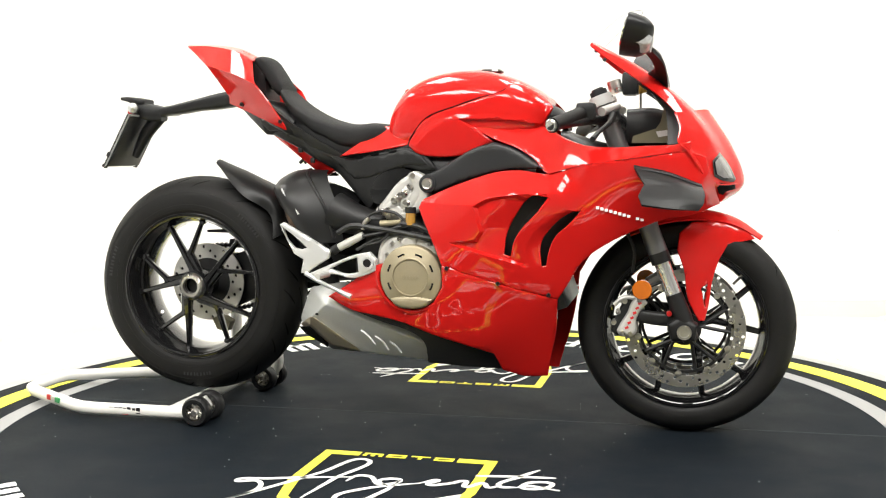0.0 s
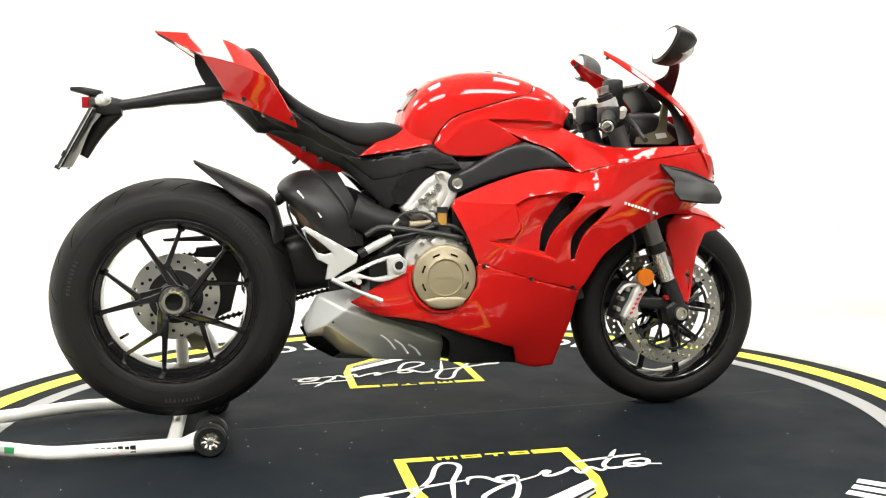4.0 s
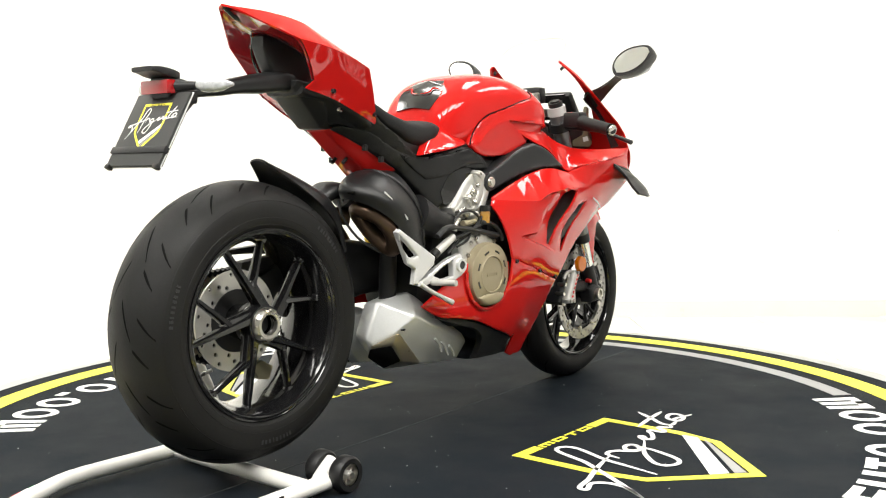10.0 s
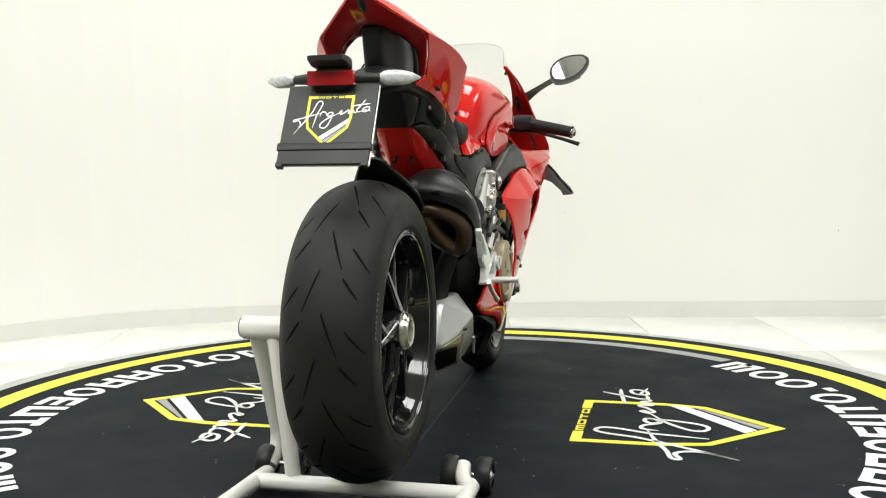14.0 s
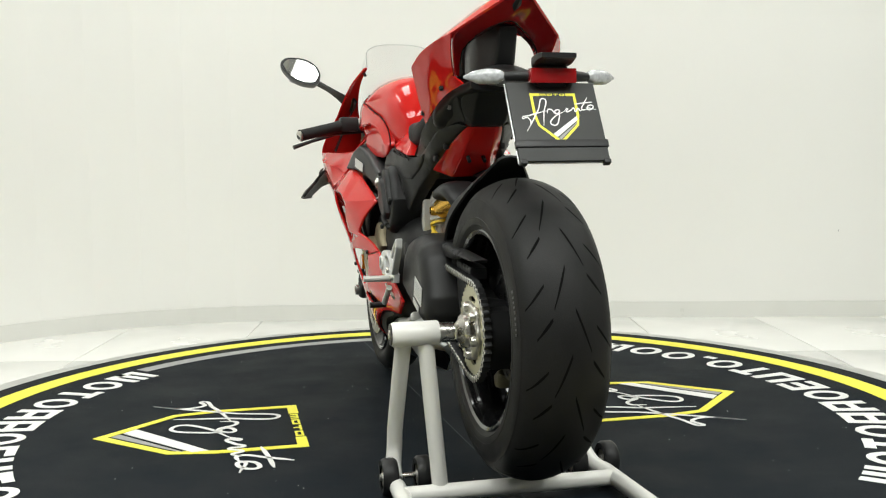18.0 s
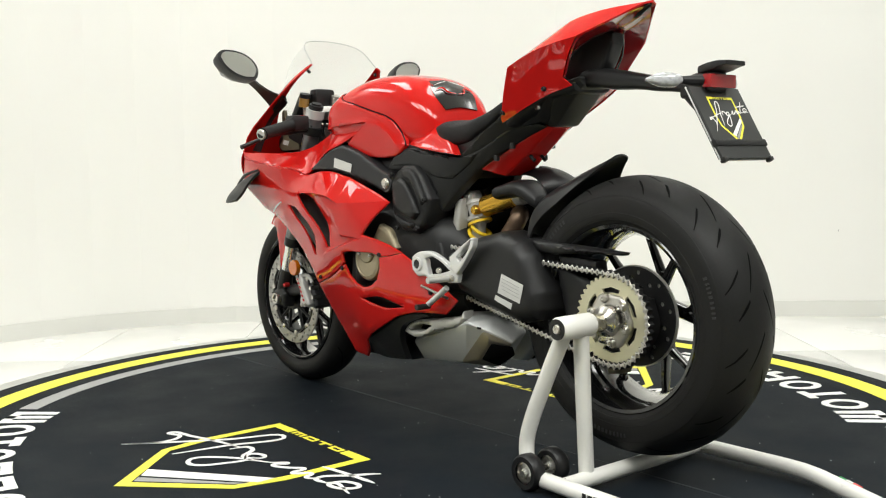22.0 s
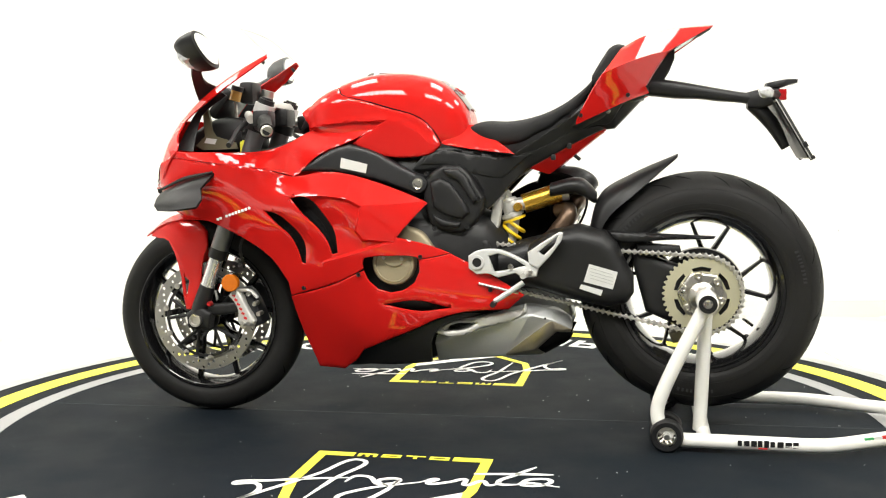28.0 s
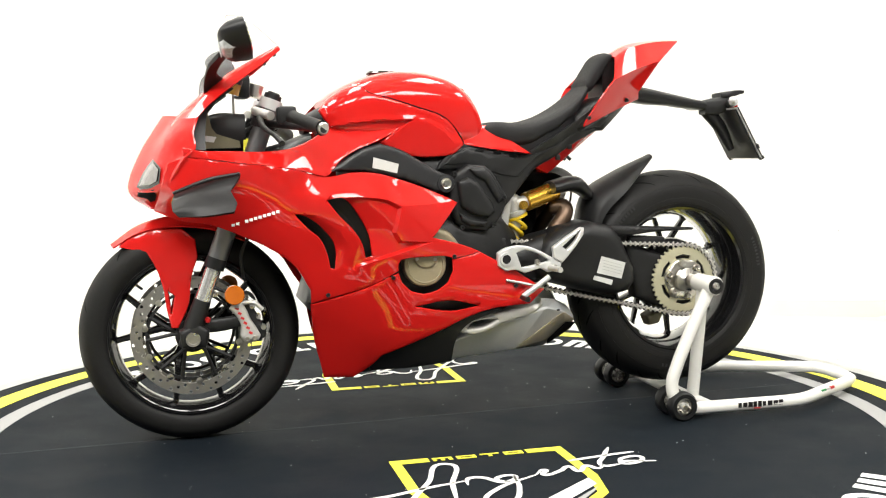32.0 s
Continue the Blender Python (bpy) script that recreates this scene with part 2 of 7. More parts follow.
def plate_mesh(outline, holes, step, rings=(), lines=()):
    """A flat triangle net in (x, z) inside an outline, without the holes."""
    loops = [[Vector(q[:2]) for q in outline]] + [[Vector(q[:2]) for q in hole] for hole in holes]
    verts, edges = [], []
    for loop in loops:
        base = len(verts)
        verts += loop
        edges += [(base + i, base + (i + 1) % len(loop)) for i in range(len(loop))]
    for line in lines:
        base = len(verts)
        verts += [Vector(q[:2]) for q in line]
        edges += [(base + i, base + i + 1) for i in range(len(line) - 1)]
    for off in rings:
        for loop in loops:
            k = len(loop)
            for i in range(k):
                d = loop[(i + 1) % k] - loop[i - 1]
                if d.length < 1e-7:
                    continue
                nrm = Vector((-d.y, d.x)).normalized()
                for q in (loop[i] + nrm * off, loop[i] - nrm * off):
                    if inside(loops[0], q.x, q.y) and not any(inside(hh, q.x, q.y) for hh in loops[1:]) and min((q - w).length_squared for w in verts) > (0.55 * off)**2:
                        verts.append(q)
    if step:
        xs, zs = [q.x for q in loops[0]], [q.y for q in loops[0]]
        rim = np.array([tuple(q) for q in verts])
        row = 0
        z = min(zs) + step / 2
        while z < max(zs):
            x = min(xs) + (step / 2 if row % 2 else 0)
            while x < max(xs):
                if inside(loops[0], x, z) and not any(inside(hh, x, z) for hh in loops[1:]) and np.min((rim[:, 0] - x)**2 + (rim[:, 1] - z)**2) > (0.45 * step)**2:
                    verts.append(Vector((x, z)))
                x += step
            z += step * 0.866
            row += 1
    v2, e2, f2 = geometry.delaunay_2d_cdt(verts, edges, [], 0, 1e-5)[:3]
    tris = []
    for f in f2:
        cx = sum(v2[i].x for i in f) / len(f)
        cz = sum(v2[i].y for i in f) / len(f)
        if inside(loops[0], cx, cz) and not any(inside(hh, cx, cz) for hh in loops[1:]):
            tris.append(f)
    return v2, tris


def skin(controls):
    """A smooth half-width y over (x, z) through a few control points."""
    c = np.array(controls, float)
    n = len(c)

    def phi(d2):
        return np.where(d2 > 1e-12, 0.5 * d2 * np.log(d2 + 1e-12), 0.0)
    k = phi((c[:, None, 0] - c[None, :, 0])**2 + (c[:, None, 1] - c[None, :, 1])**2) + 1e-5 * np.eye(n)
    p = np.column_stack([np.ones(n), c[:, 0], c[:, 1]])
    w = np.linalg.solve(np.block([[k, p], [p.T, np.zeros((3, 3))]]), np.concatenate([c[:, 2], np.zeros(3)]))

    def depth(x, z):
        return float(phi((c[:, 0] - x)**2 + (c[:, 1] - z)**2) @ w[:n] + w[n] + w[n + 1] * x + w[n + 2] * z)
    return depth


def panel(outline, depth, sign, thick=0.004, holes=(), step=0.016, n=5, sharp=52, lines=(), lip=0.0):
    """A curved body panel: an outline in (x, z), bulged to the half-width depth(x, z), with real thickness. lip: the radius of its rolled rim."""
    edge = spline(outline, n, True, sharp)
    cuts = [spline(hh, n, True, 60) for hh in holes]
    v2, tris = plate_mesh(edge, cuts, step, (0.15 * lip, 0.45 * lip, lip) if lip else (), [spline(q, n, False, sharp) for q in lines])
    bm = bmesh.new()
    d = depth if callable(depth) else (lambda x, z: depth)
    ys = [d(q.x, q.y) for q in v2]
    if lip:
        loops = [np.array([tuple(q[:2]) for q in loop]) for loop in [edge] + cuts]
        a = np.concatenate(loops)
        ab = np.concatenate([np.roll(q, -1, axis=0) for q in loops]) - a
        den = np.maximum((ab**2).sum(1), 1e-12)
        for i, q in enumerate(v2):
            p = np.array((q.x, q.y))
            t = np.clip(((p - a) * ab).sum(1) / den, 0, 1)
            k = 1 - min(1.0, math.sqrt(((a + ab * t[:, None] - p)**2).sum(1).min()) / lip)
            ys[i] -= 0.8 * lip * (1 - math.sqrt(max(0.0, 1 - k * k)))
    out = [bm.verts.new((q.x, sign * y, q.y)) for q, y in zip(v2, ys)]
    back = [bm.verts.new((q.x, sign * (y - thick), q.y)) for q, y in zip(v2, ys)]
    count = {}
    for f in tris:
        bm.faces.new([out[i] for i in f])
        bm.faces.new([back[i] for i in reversed(f)])
        for a, b in zip(f, f[1:] + f[:1]):
            key = (min(a, b), max(a, b))
            count[key] = count.get(key, 0) + 1
    for (a, b), c in count.items():
        if c == 1:
            bm.faces.new((out[a], out[b], back[b], back[a]))
    loose = [q for q in bm.verts if not q.link_faces]
    bmesh.ops.delete(bm, geom=loose, context="VERTS")
    return bm


def loft(stations, seg=28, power=0.75, caps=True, n=5, mirror=True):
    """A closed body along x: stations (x, half width, top, bottom), rounded across."""
    path = spline([Vector(s) for s in stations], n, False, 179) if n > 1 else [Vector(s) for s in stations]
    bm = bmesh.new()
    rings = []
    for x, w, top, bot in path:
        ring = []
        for s in range(seg):
            a = 2 * math.pi * s / seg
            c, q = math.cos(a), math.sin(a)
            ring.append(bm.verts.new((x, w * math.copysign(abs(c)**power, c), (top + bot) / 2 + (top - bot) / 2 * math.copysign(abs(q)**power, q))))
        rings.append(ring)
    for a, b in zip(rings, rings[1:]):
        for s in range(seg):
            t = (s + 1) % seg
            bm.faces.new((a[s], a[t], b[t], b[s]))
    if caps:
        bm.faces.new(rings[0]), bm.faces.new(rings[-1])
    return bm


def sheet(rows, thick=0.004, n=5, m=5, sharp=60, inward=None, sharp2=179):
    """A curved shell through rows of (x, y, z) points, given thickness towards inward."""
    lines = [spline(r, m, False, sharp) for r in rows]
    cols = [spline([line[j] for line in lines], n, False, sharp2) for j in range(len(lines[0]))]
    na, nb = len(cols[0]), len(cols)
    bm = bmesh.new()
    grid = [[bm.verts.new(cols[j][i]) for j in range(nb)] for i in range(na)]
    for i in range(na - 1):
        for j in range(nb - 1):
            bm.faces.new((grid[i][j], grid[i][j + 1], grid[i + 1][j + 1], grid[i + 1][j]))
    bm.normal_update()
    if thick:
        back = [[bm.verts.new(v.co - v.normal * thick if inward is None else v.co + Vector(inward) * thick) for v in line] for line in grid]
        for i in range(na - 1):
            for j in range(nb - 1):
                bm.faces.new((back[i][j], back[i + 1][j], back[i + 1][j + 1], back[i][j + 1]))
        for i in range(na - 1):
            bm.faces.new((grid[i][0], grid[i + 1][0], back[i + 1][0], back[i][0]))
            bm.faces.new((grid[i][-1], back[i][-1], back[i + 1][-1], grid[i + 1][-1]))
        for j in range(nb - 1):
            bm.faces.new((grid[0][j], back[0][j], back[0][j + 1], grid[0][j + 1]))
            bm.faces.new((grid[-1][j], grid[-1][j + 1], back[-1][j + 1], back[-1][j]))
    return bm


def flat_shape(pts, z, thick=0.0012):
    """A thin printed shape on the ground, from (x, y) points."""
    bm = panel([(p[0], p[1]) for p in pts], thick, 1, thick, (), 0, 1, 0)
    bmesh.ops.transform(bm, matrix=Matrix(((1, 0, 0, 0), (0, 0, 1, 0), (0, 1, 0, z), (0, 0, 0, 1))), verts=bm.verts[:])
    return bm


def arc_band(r0, r1, a0, a1, z, thick=0.0012, seg=None):
    seg = seg or max(4, int(abs(a1 - a0) / 2))
    bm = bmesh.new()
    rows = []
    for i in range(seg + 1):
        a = radians(a0 + (a1 - a0) * i / seg)
        c, s = math.cos(a), math.sin(a)
        rows.append([bm.verts.new((r * c, r * s, zz)) for r, zz in ((r0, z), (r0, z + thick), (r1, z + thick), (r1, z))])
    full = abs(a1 - a0) >= 359.9
    for p, q in zip(rows, rows[1:]):
        for j in range(4):
            bm.faces.new((p[j], p[(j + 1) % 4], q[(j + 1) % 4], q[j]))
    if not full:
        bm.faces.new(rows[0]), bm.faces.new(rows[-1])
    else:
        bmesh.ops.remove_doubles(bm, verts=bm.verts[:], dist=1e-5)
    return bm


def stroke(pts, r, z, n=8, thick=0.0012):
    """A brushed line on the ground, tapering at its ends."""
    path = spline([Vector((p[0], p[1])) for p in pts], n, False, 179)
    left, right = [], []
    k = len(path)
    for i, q in enumerate(path):
        d = path[min(i + 1, k - 1)] - path[max(i - 1, 0)]
        d = d.normalized() if d.length > 1e-9 else Vector((1, 0))
        w = r * min(1.0, 0.35 + 4.0 * min(i, k - 1 - i) / k)
        left.append(q + Vector((-d.y, d.x)) * w)
        right.append(q - Vector((-d.y, d.x)) * w)
    bm = bmesh.new()
    rows = [[bm.verts.new((l.x, l.y, z)), bm.verts.new((l.x, l.y, z + thick)), bm.verts.new((q.x, q.y, z + thick)), bm.verts.new((q.x, q.y, z))] for l, q in zip(left, right)]
    for p, q in zip(rows, rows[1:]):
        for j in range(4):
            bm.faces.new((p[j], p[(j + 1) % 4], q[(j + 1) % 4], q[j]))
    bm.faces.new(rows[0]), bm.faces.new(rows[-1])
    return bm


# ---- the room ----
FLOOR = -0.035
# the back wall sweeps round to the west in short straight runs
SWEEP = [(-0.80, 2.035), (-1.02, 2.022), (-1.24, 1.978), (-1.45, 1.900), (-1.65, 1.790), (-1.85, 1.645), (-2.05, 1.462), (-2.30, 1.205), (-2.6, 0.885)]
PLAN = [(5.5, 1.72), (0.6, 2.035)] + SWEEP + [(-4.4, -1.0), (-4.4, -8.0), (5.5, -8.0)]


def wall_piece(name, a, b, z0, z1, thick, mat, label):
    """A straight run of wall or skirting, its inner face on the line a-b."""
    a, b = Vector(a), Vector(b)
    d = (b - a).normalized()
    nrm = Vector((d.y, -d.x))
    mid = (a + b) / 2
    if nrm.dot(Vector((0, -1.5)) - mid) > 0:
        nrm = -nrm
    bm = bmesh.new()
    ext = d * (thick * (0.5 if thick > 0.05 and (b - a).length > 0.5 else 0.04))
    base = [a - ext, b + ext, b + ext + nrm * thick, a - ext + nrm * thick]
    lo = [bm.verts.new((q.x, q.y, z0)) for q in base]
    hi = [bm.verts.new((q.x, q.y, z1)) for q in base]
    bm.faces.new(lo), bm.faces.new(hi)
    for i in range(4):
        bm.faces.new((lo[i], lo[(i + 1) % 4], hi[(i + 1) % 4], hi[i]))
    return tagged(part(name, bm, mat), label, kind="structure")


def build_room():
    names = ["wall_back_east", "wall_back"] + ["wall_sweep_%d" % (k + 1) for k in range(len(SWEEP) - 1)] + ["wall_west", "wall_south_west", "wall_south", "wall_east"]
    # last three walls are unseen, added to close the room; grey tones down reflections
    white = len(names) - 3
    for i, nm in enumerate(names):
        a, b = PLAN[i], PLAN[(i + 1) % len(PLAN)]
        wall_piece(nm, a, b, FLOOR - 0.05, CEILING + 0.02, 0.12, WALL if i < white else UNSEEN_WALL, "plain white painted showroom wall" if i < white else "plain grey wall added out of view")
        va, vb = Vector(a), Vector(b)
        d = (vb - va).normalized()
        nrm = Vector((d.y, -d.x))
        if nrm.dot(Vector((0, -1.5)) - (va + vb) / 2) < 0:
            nrm = -nrm
        wall_piece("baseboard", va + nrm * 0.014, vb + nrm * 0.014, FLOOR, FLOOR + 0.078, 0.012, SKIRT, "low white tiled skirting along the wall")
    bm = box(0, -3.0, CEILING + 0.06, 11.4, 10.8, 0.12)
    tagged(part("ceiling", bm, WALL), "plain white ceiling with light panels", kind="structure")
    base = box(0, -3.0, FLOOR - 0.06, 11.4, 10.8, 0.11)
    floor = tagged(part("floor", base, GROUT), "large pale glossy floor tiles with thin joints", kind="structure")
    sx, sy, gap = 0.615, 1.23, 0.004
    tile = mesh_of("floor_tile", box(0, 0, 0, sx - gap, sy - gap, 0.012, 0.0015), TILE)
    # dark tiles added out of view to keep reflections in the paint dim
    dark = mesh_of("floor_tile", box(0, 0, 0, sx - gap, sy - gap, 0.012, 0.0015), UNSEEN_DIM_TILE)
    for i in range(-9, 10):
        for j in range(-6, 3):
            ob = new("floor_tile", tile if j > -2 else dark)
            ob.parent = floor
            ob.location = (0.96 + (i + 0.5) * sx, 1.08 + (j - 0.5) * sy, FLOOR - 0.006)
    for (mx, my, mz), yaw, tall in (((1.983, 1.937, 0.393), -3.6, 0.016), ((0.642, 2.021, 0.492), -3.6, 0.008), ((-0.981, 2.026, 0.22), 0, 0.030), ((-1.02, 2.026, -0.005), 0, 0.022)):
        tagged(part("wall_mark", moved(box(0, 0, 0, 0.003, 0.002, 0.6 * tall, 0.0008), Matrix.Translation((mx, my, mz)) @ Matrix.Rotation(radians(yaw), 4, "Z") @ Matrix.Rotation(radians(14), 4, "Y")), GREY_PRINT), "small grey scuff mark on the wall", kind="structure")
    for lx, ly in PANELS:
        lamp = thing("ceiling_light", "flat white rectangular ceiling light panel, lit", "ceiling light", "ceiling lights")
        lamp.location = (lx, ly, CEILING)
        part("frame", box(0, 0, -0.012, WIDE[ly] + 0.10, 1.26, 0.024, 0.004), SILVER, lamp)
        part("diffuser", box(0, 0, -0.028, WIDE[ly] + 0.04, 1.20, 0.012, 0.003), LAMP_GLOW, lamp)


build_room()
# ---- the turntable and its printed mat ----
def shield_parts(parent, m, lift=0.0):
    """The printed emblem: a broken shield line, slanting stripes and a white brushed line."""
    w, t = 0.234, 0.027
    def put(name, bm, mat):
        return part(name, moved(bm, m), mat, parent)
    z = lift
    line = [(-w, 0), (-w, 0.25), (-0.208, 0.375), (0, 0.585), (0.208, 0.375), (w, 0.25), (w, 0)]
    inner = [(w - t, 0.030), (w - t, 0.245), (0.186, 0.362), (0, 0.545), (-0.186, 0.362), (-(w - t), 0.245), (-(w - t), 0.030)]
    put("emblem_outline", flat_shape(line + [(0.132, 0), (0.132, 0.030)] + inner + [(-0.132, 0.030), (-0.132, 0)], z), YELLOW)
    put("emblem_stripe", flat_shape([(0.203, 0.265), (0.206, 0.31), (-0.032, 0.505), (-0.070, 0.472)], z + 0.0004), WHITE_PRINT)
    put("emblem_stripe", flat_shape([(0.200, 0.330), (0.180, 0.358), (-0.002, 0.536), (-0.024, 0.515)], z + 0.0004), GREY_PRINT)
    for k in range(4):
        x = -0.122 + 0.064 * k
        ring = [flat_shape([(x, 0.004), (x + 0.052, 0.004), (x + 0.052, 0.011), (x, 0.011)], z),
                flat_shape([(x, 0.021), (x + 0.052, 0.021), (x + 0.052, 0.028), (x, 0.028)], z)]
        if k != 2:
            ring += [flat_shape([(x + a, 0.011), (x + a + 0.010, 0.011), (x + a + 0.010, 0.021), (x + a, 0.021)], z) for a in (0, 0.042)]
        else:
            ring = [flat_shape([(x, 0.004), (x + 0.052, 0.004), (x + 0.052, 0.011), (x, 0.011)], z),
                    flat_shape([(x + 0.021, 0.011), (x + 0.031, 0.011), (x + 0.031, 0.028), (x + 0.021, 0.028)], z)]
        if k == 0:
            ring = [ring[0]] + [flat_shape([(x + a, 0.011), (x + a + 0.010, 0.011), (x + a + 0.010, 0.028), (x + a, 0.028)], z) for a in (0, 0.021, 0.042)]
        put("emblem_block", merge(*ring), YELLOW)
    zz = z + 0.0012
    lines = [
        [(-0.150, 0.372), (-0.125, 0.226), (-0.100, 0.062), (-0.175, 0.190), (-0.262, 0.334), (-0.330, 0.440)],
        [(-0.330, 0.440), (-0.275, 0.330), (-0.300, 0.282), (-0.352, 0.290), (-0.275, 0.258), (-0.184, 0.228), (-0.090, 0.205)],
        [(-0.090, 0.235), (-0.075, 0.190), (-0.045, 0.190), (0.0, 0.240), (0.036, 0.200), (-0.012, 0.212), (0.020, 0.250)],
        [(0.036, 0.200), (0.020, 0.290), (-0.030, 0.372), (-0.075, 0.352), (-0.030, 0.280), (0.089, 0.210)],
        [(0.089, 0.210), (0.125, 0.180), (0.108, 0.214), (0.160, 0.196), (0.190, 0.172), (0.200, 0.212), (0.235, 0.178), (0.255, 0.205), (0.280, 0.180)],
        [(0.350, 0.050), (0.312, 0.112), (0.276, 0.190), (0.320, 0.190)],
        [(0.398, 0.103), (0.310, 0.112), (0.205, 0.128)],
        [(0.320, 0.190), (0.345, 0.148), (0.395, 0.146), (0.372, 0.188), (0.330, 0.184), (0.420, 0.190)],
    ]
    put("emblem_brush_line", merge(*[stroke(q, 0.0064, zz) for q in lines]), WHITE_PRINT)


def ring_shapes(parent, a0, a1, r0, r1):
    """Plain white shapes in a row round the mat: ovals and barred blocks."""
    kinds = "motoaagentodoom"
    wide = {"o": 1.14, "g": 1.14, "m": 1.25, "n": 1.1, "a": 1.1, "t": 0.9, "e": 0.95, "d": 0.42}
    gap = 0.24
    total = sum(wide[k] + gap for k in kinds) - gap
    scale = (a1 - a0) / total
    mid, half = (r0 + r1) / 2, (r1 - r0) / 2
    a = a0
    for k in kinds:
        w = wide[k] * scale
        if k in "og":
            bm = bmesh.new()
            n = 24
            rows = []
            for i in range(n):
                u = 2 * math.pi * i / n
                ring = []
                for f, zz in ((0.60, 0.0), (0.60, 0.0012), (1.0, 0.0012), (1.0, 0.0)):
                    ang = radians(a + w / 2 + (w / 2) * (f if f == 1 else 0.56) * math.cos(u))
                    rr = mid + half * (f if f == 1 else 0.66) * math.sin(u)
                    ring.append(bm.verts.new((rr * math.cos(ang), rr * math.sin(ang), zz)))
                rows.append(ring)
            for p, q in zip(rows, rows[1:] + rows[:1]):
                for j in range(4):
                    bm.faces.new((p[j], p[(j + 1) % 4], q[(j + 1) % 4], q[j]))
        elif k == "d":
            bm = arc_band(r1 - 0.030, r1, a, a + w, 0, seg=3)
        elif k in "mn":
            s = (0.23 if k == "m" else 0.30) * w
            spots = (a, a + w / 2 - s / 2, a + w - s) if k == "m" else (a, a + w - s)
            bm = merge(*[arc_band(r0, r1, q, q + s, 0, seg=3) for q in spots], arc_band(r1 - 0.030, r1, a + s, a + w - s, 0, seg=3))
        elif k == "t":
            bm = merge(arc_band(r0, r0 + 0.030, a, a + w, 0, seg=3), arc_band(r0 + 0.030, r1, a + 0.34 * w, a + 0.66 * w, 0, seg=3))
        elif k == "a":
            s = 0.27 * w
            bm = merge(arc_band(r0, r1, a, a + s, 0, seg=3), arc_band(r0, r1, a + w - s, a + w, 0, seg=3), arc_band(mid, mid + 0.026, a + s, a + w - s, 0, seg=3), arc_band(r0, r0 + 0.028, a + s, a + w - s, 0, seg=3))
        else:
            s = 0.32 * w
            bm = merge(arc_band(r0, r1, a, a + s, 0, seg=3), *[arc_band(q, q + 0.028, a + s, a + w, 0, seg=3) for q in (r0, mid - 0.014, r1 - 0.028)])
        part("printed_shape", bm, WHITE_PRINT, parent)
        a += w + gap * scale


def build_turntable():
    table = thing("turntable", "round turntable covered by a dark printed mat", "turntable")
    prof = [(0, -0.034), (1.655, -0.034), (1.660, -0.028), (1.655, -0.010), (1.640, -0.0065), (0, -0.0065)]
    up = Matrix.Rotation(radians(90), 4, "X")
    part("platform", lathe(prof, 128, up), RIM_METAL, table, "scuffed light grey metal platform rim", crease=20)
    mat = part("mat", lathe([(0, -0.006), (1.560, -0.006), (1.562, -0.003), (1.556, 0.0), (0, 0.0)], 160, up), MAT, table, "dark blue-grey carpet mat with specks of dust", crease=20)
    part("printed_ring", arc_band(1.402, 1.482, 0, 360, 0.0003, seg=180), YELLOW, mat)
    for a0, a1 in ((-42.2, 45.2), (137.0, 222.5)):
        part("printed_arc", arc_band(1.275, 1.335, a0, a1, 0.0003), GREY_PRINT, mat)
    ring_shapes(mat, -135.5, -43.6, 1.185, 1.325)
    ring_shapes(mat, 46.6, 135.5, 1.185, 1.325)
    flip = Matrix(((1, 0, 0, 0), (0, -1, 0, 0), (0, 0, 1, 0), (0, 0, 0, 1)))
    shield_parts(mat, Matrix.Translation((0.033, -0.412, 0.0004)) @ flip)
    shield_parts(mat, Matrix.Translation((0.006, 0.412, 0.0004)) @ Matrix.Rotation(math.pi, 4, "Z") @ flip)
    # dust and lint lying on the mat
    rng = random.Random(4)
    bm = bmesh.new()
    for i in range(150):
        r, a = 1.25 * math.sqrt(rng.random()), rng.random() * 6.283
        s = rng.choice([0.0006, 0.0008, 0.0010, 0.0015])
        bmesh.ops.create_icosphere(bm, subdivisions=1, radius=s, matrix=Matrix.Translation((r * math.cos(a), r * math.sin(a), 0.0005)) @ Matrix.Diagonal((1.6, 1, 0.5, 1)))
    tagged(part("dust_specks", bm, PAPER, mat), kind="stuff")
    # the seam across the mat
    part("seam", box(0.0, 0.0, 0.0004, 3.0, 0.003, 0.0008), SEAM, mat).matrix_basis = Matrix.Rotation(radians(2.0), 4, "Z")
    return table


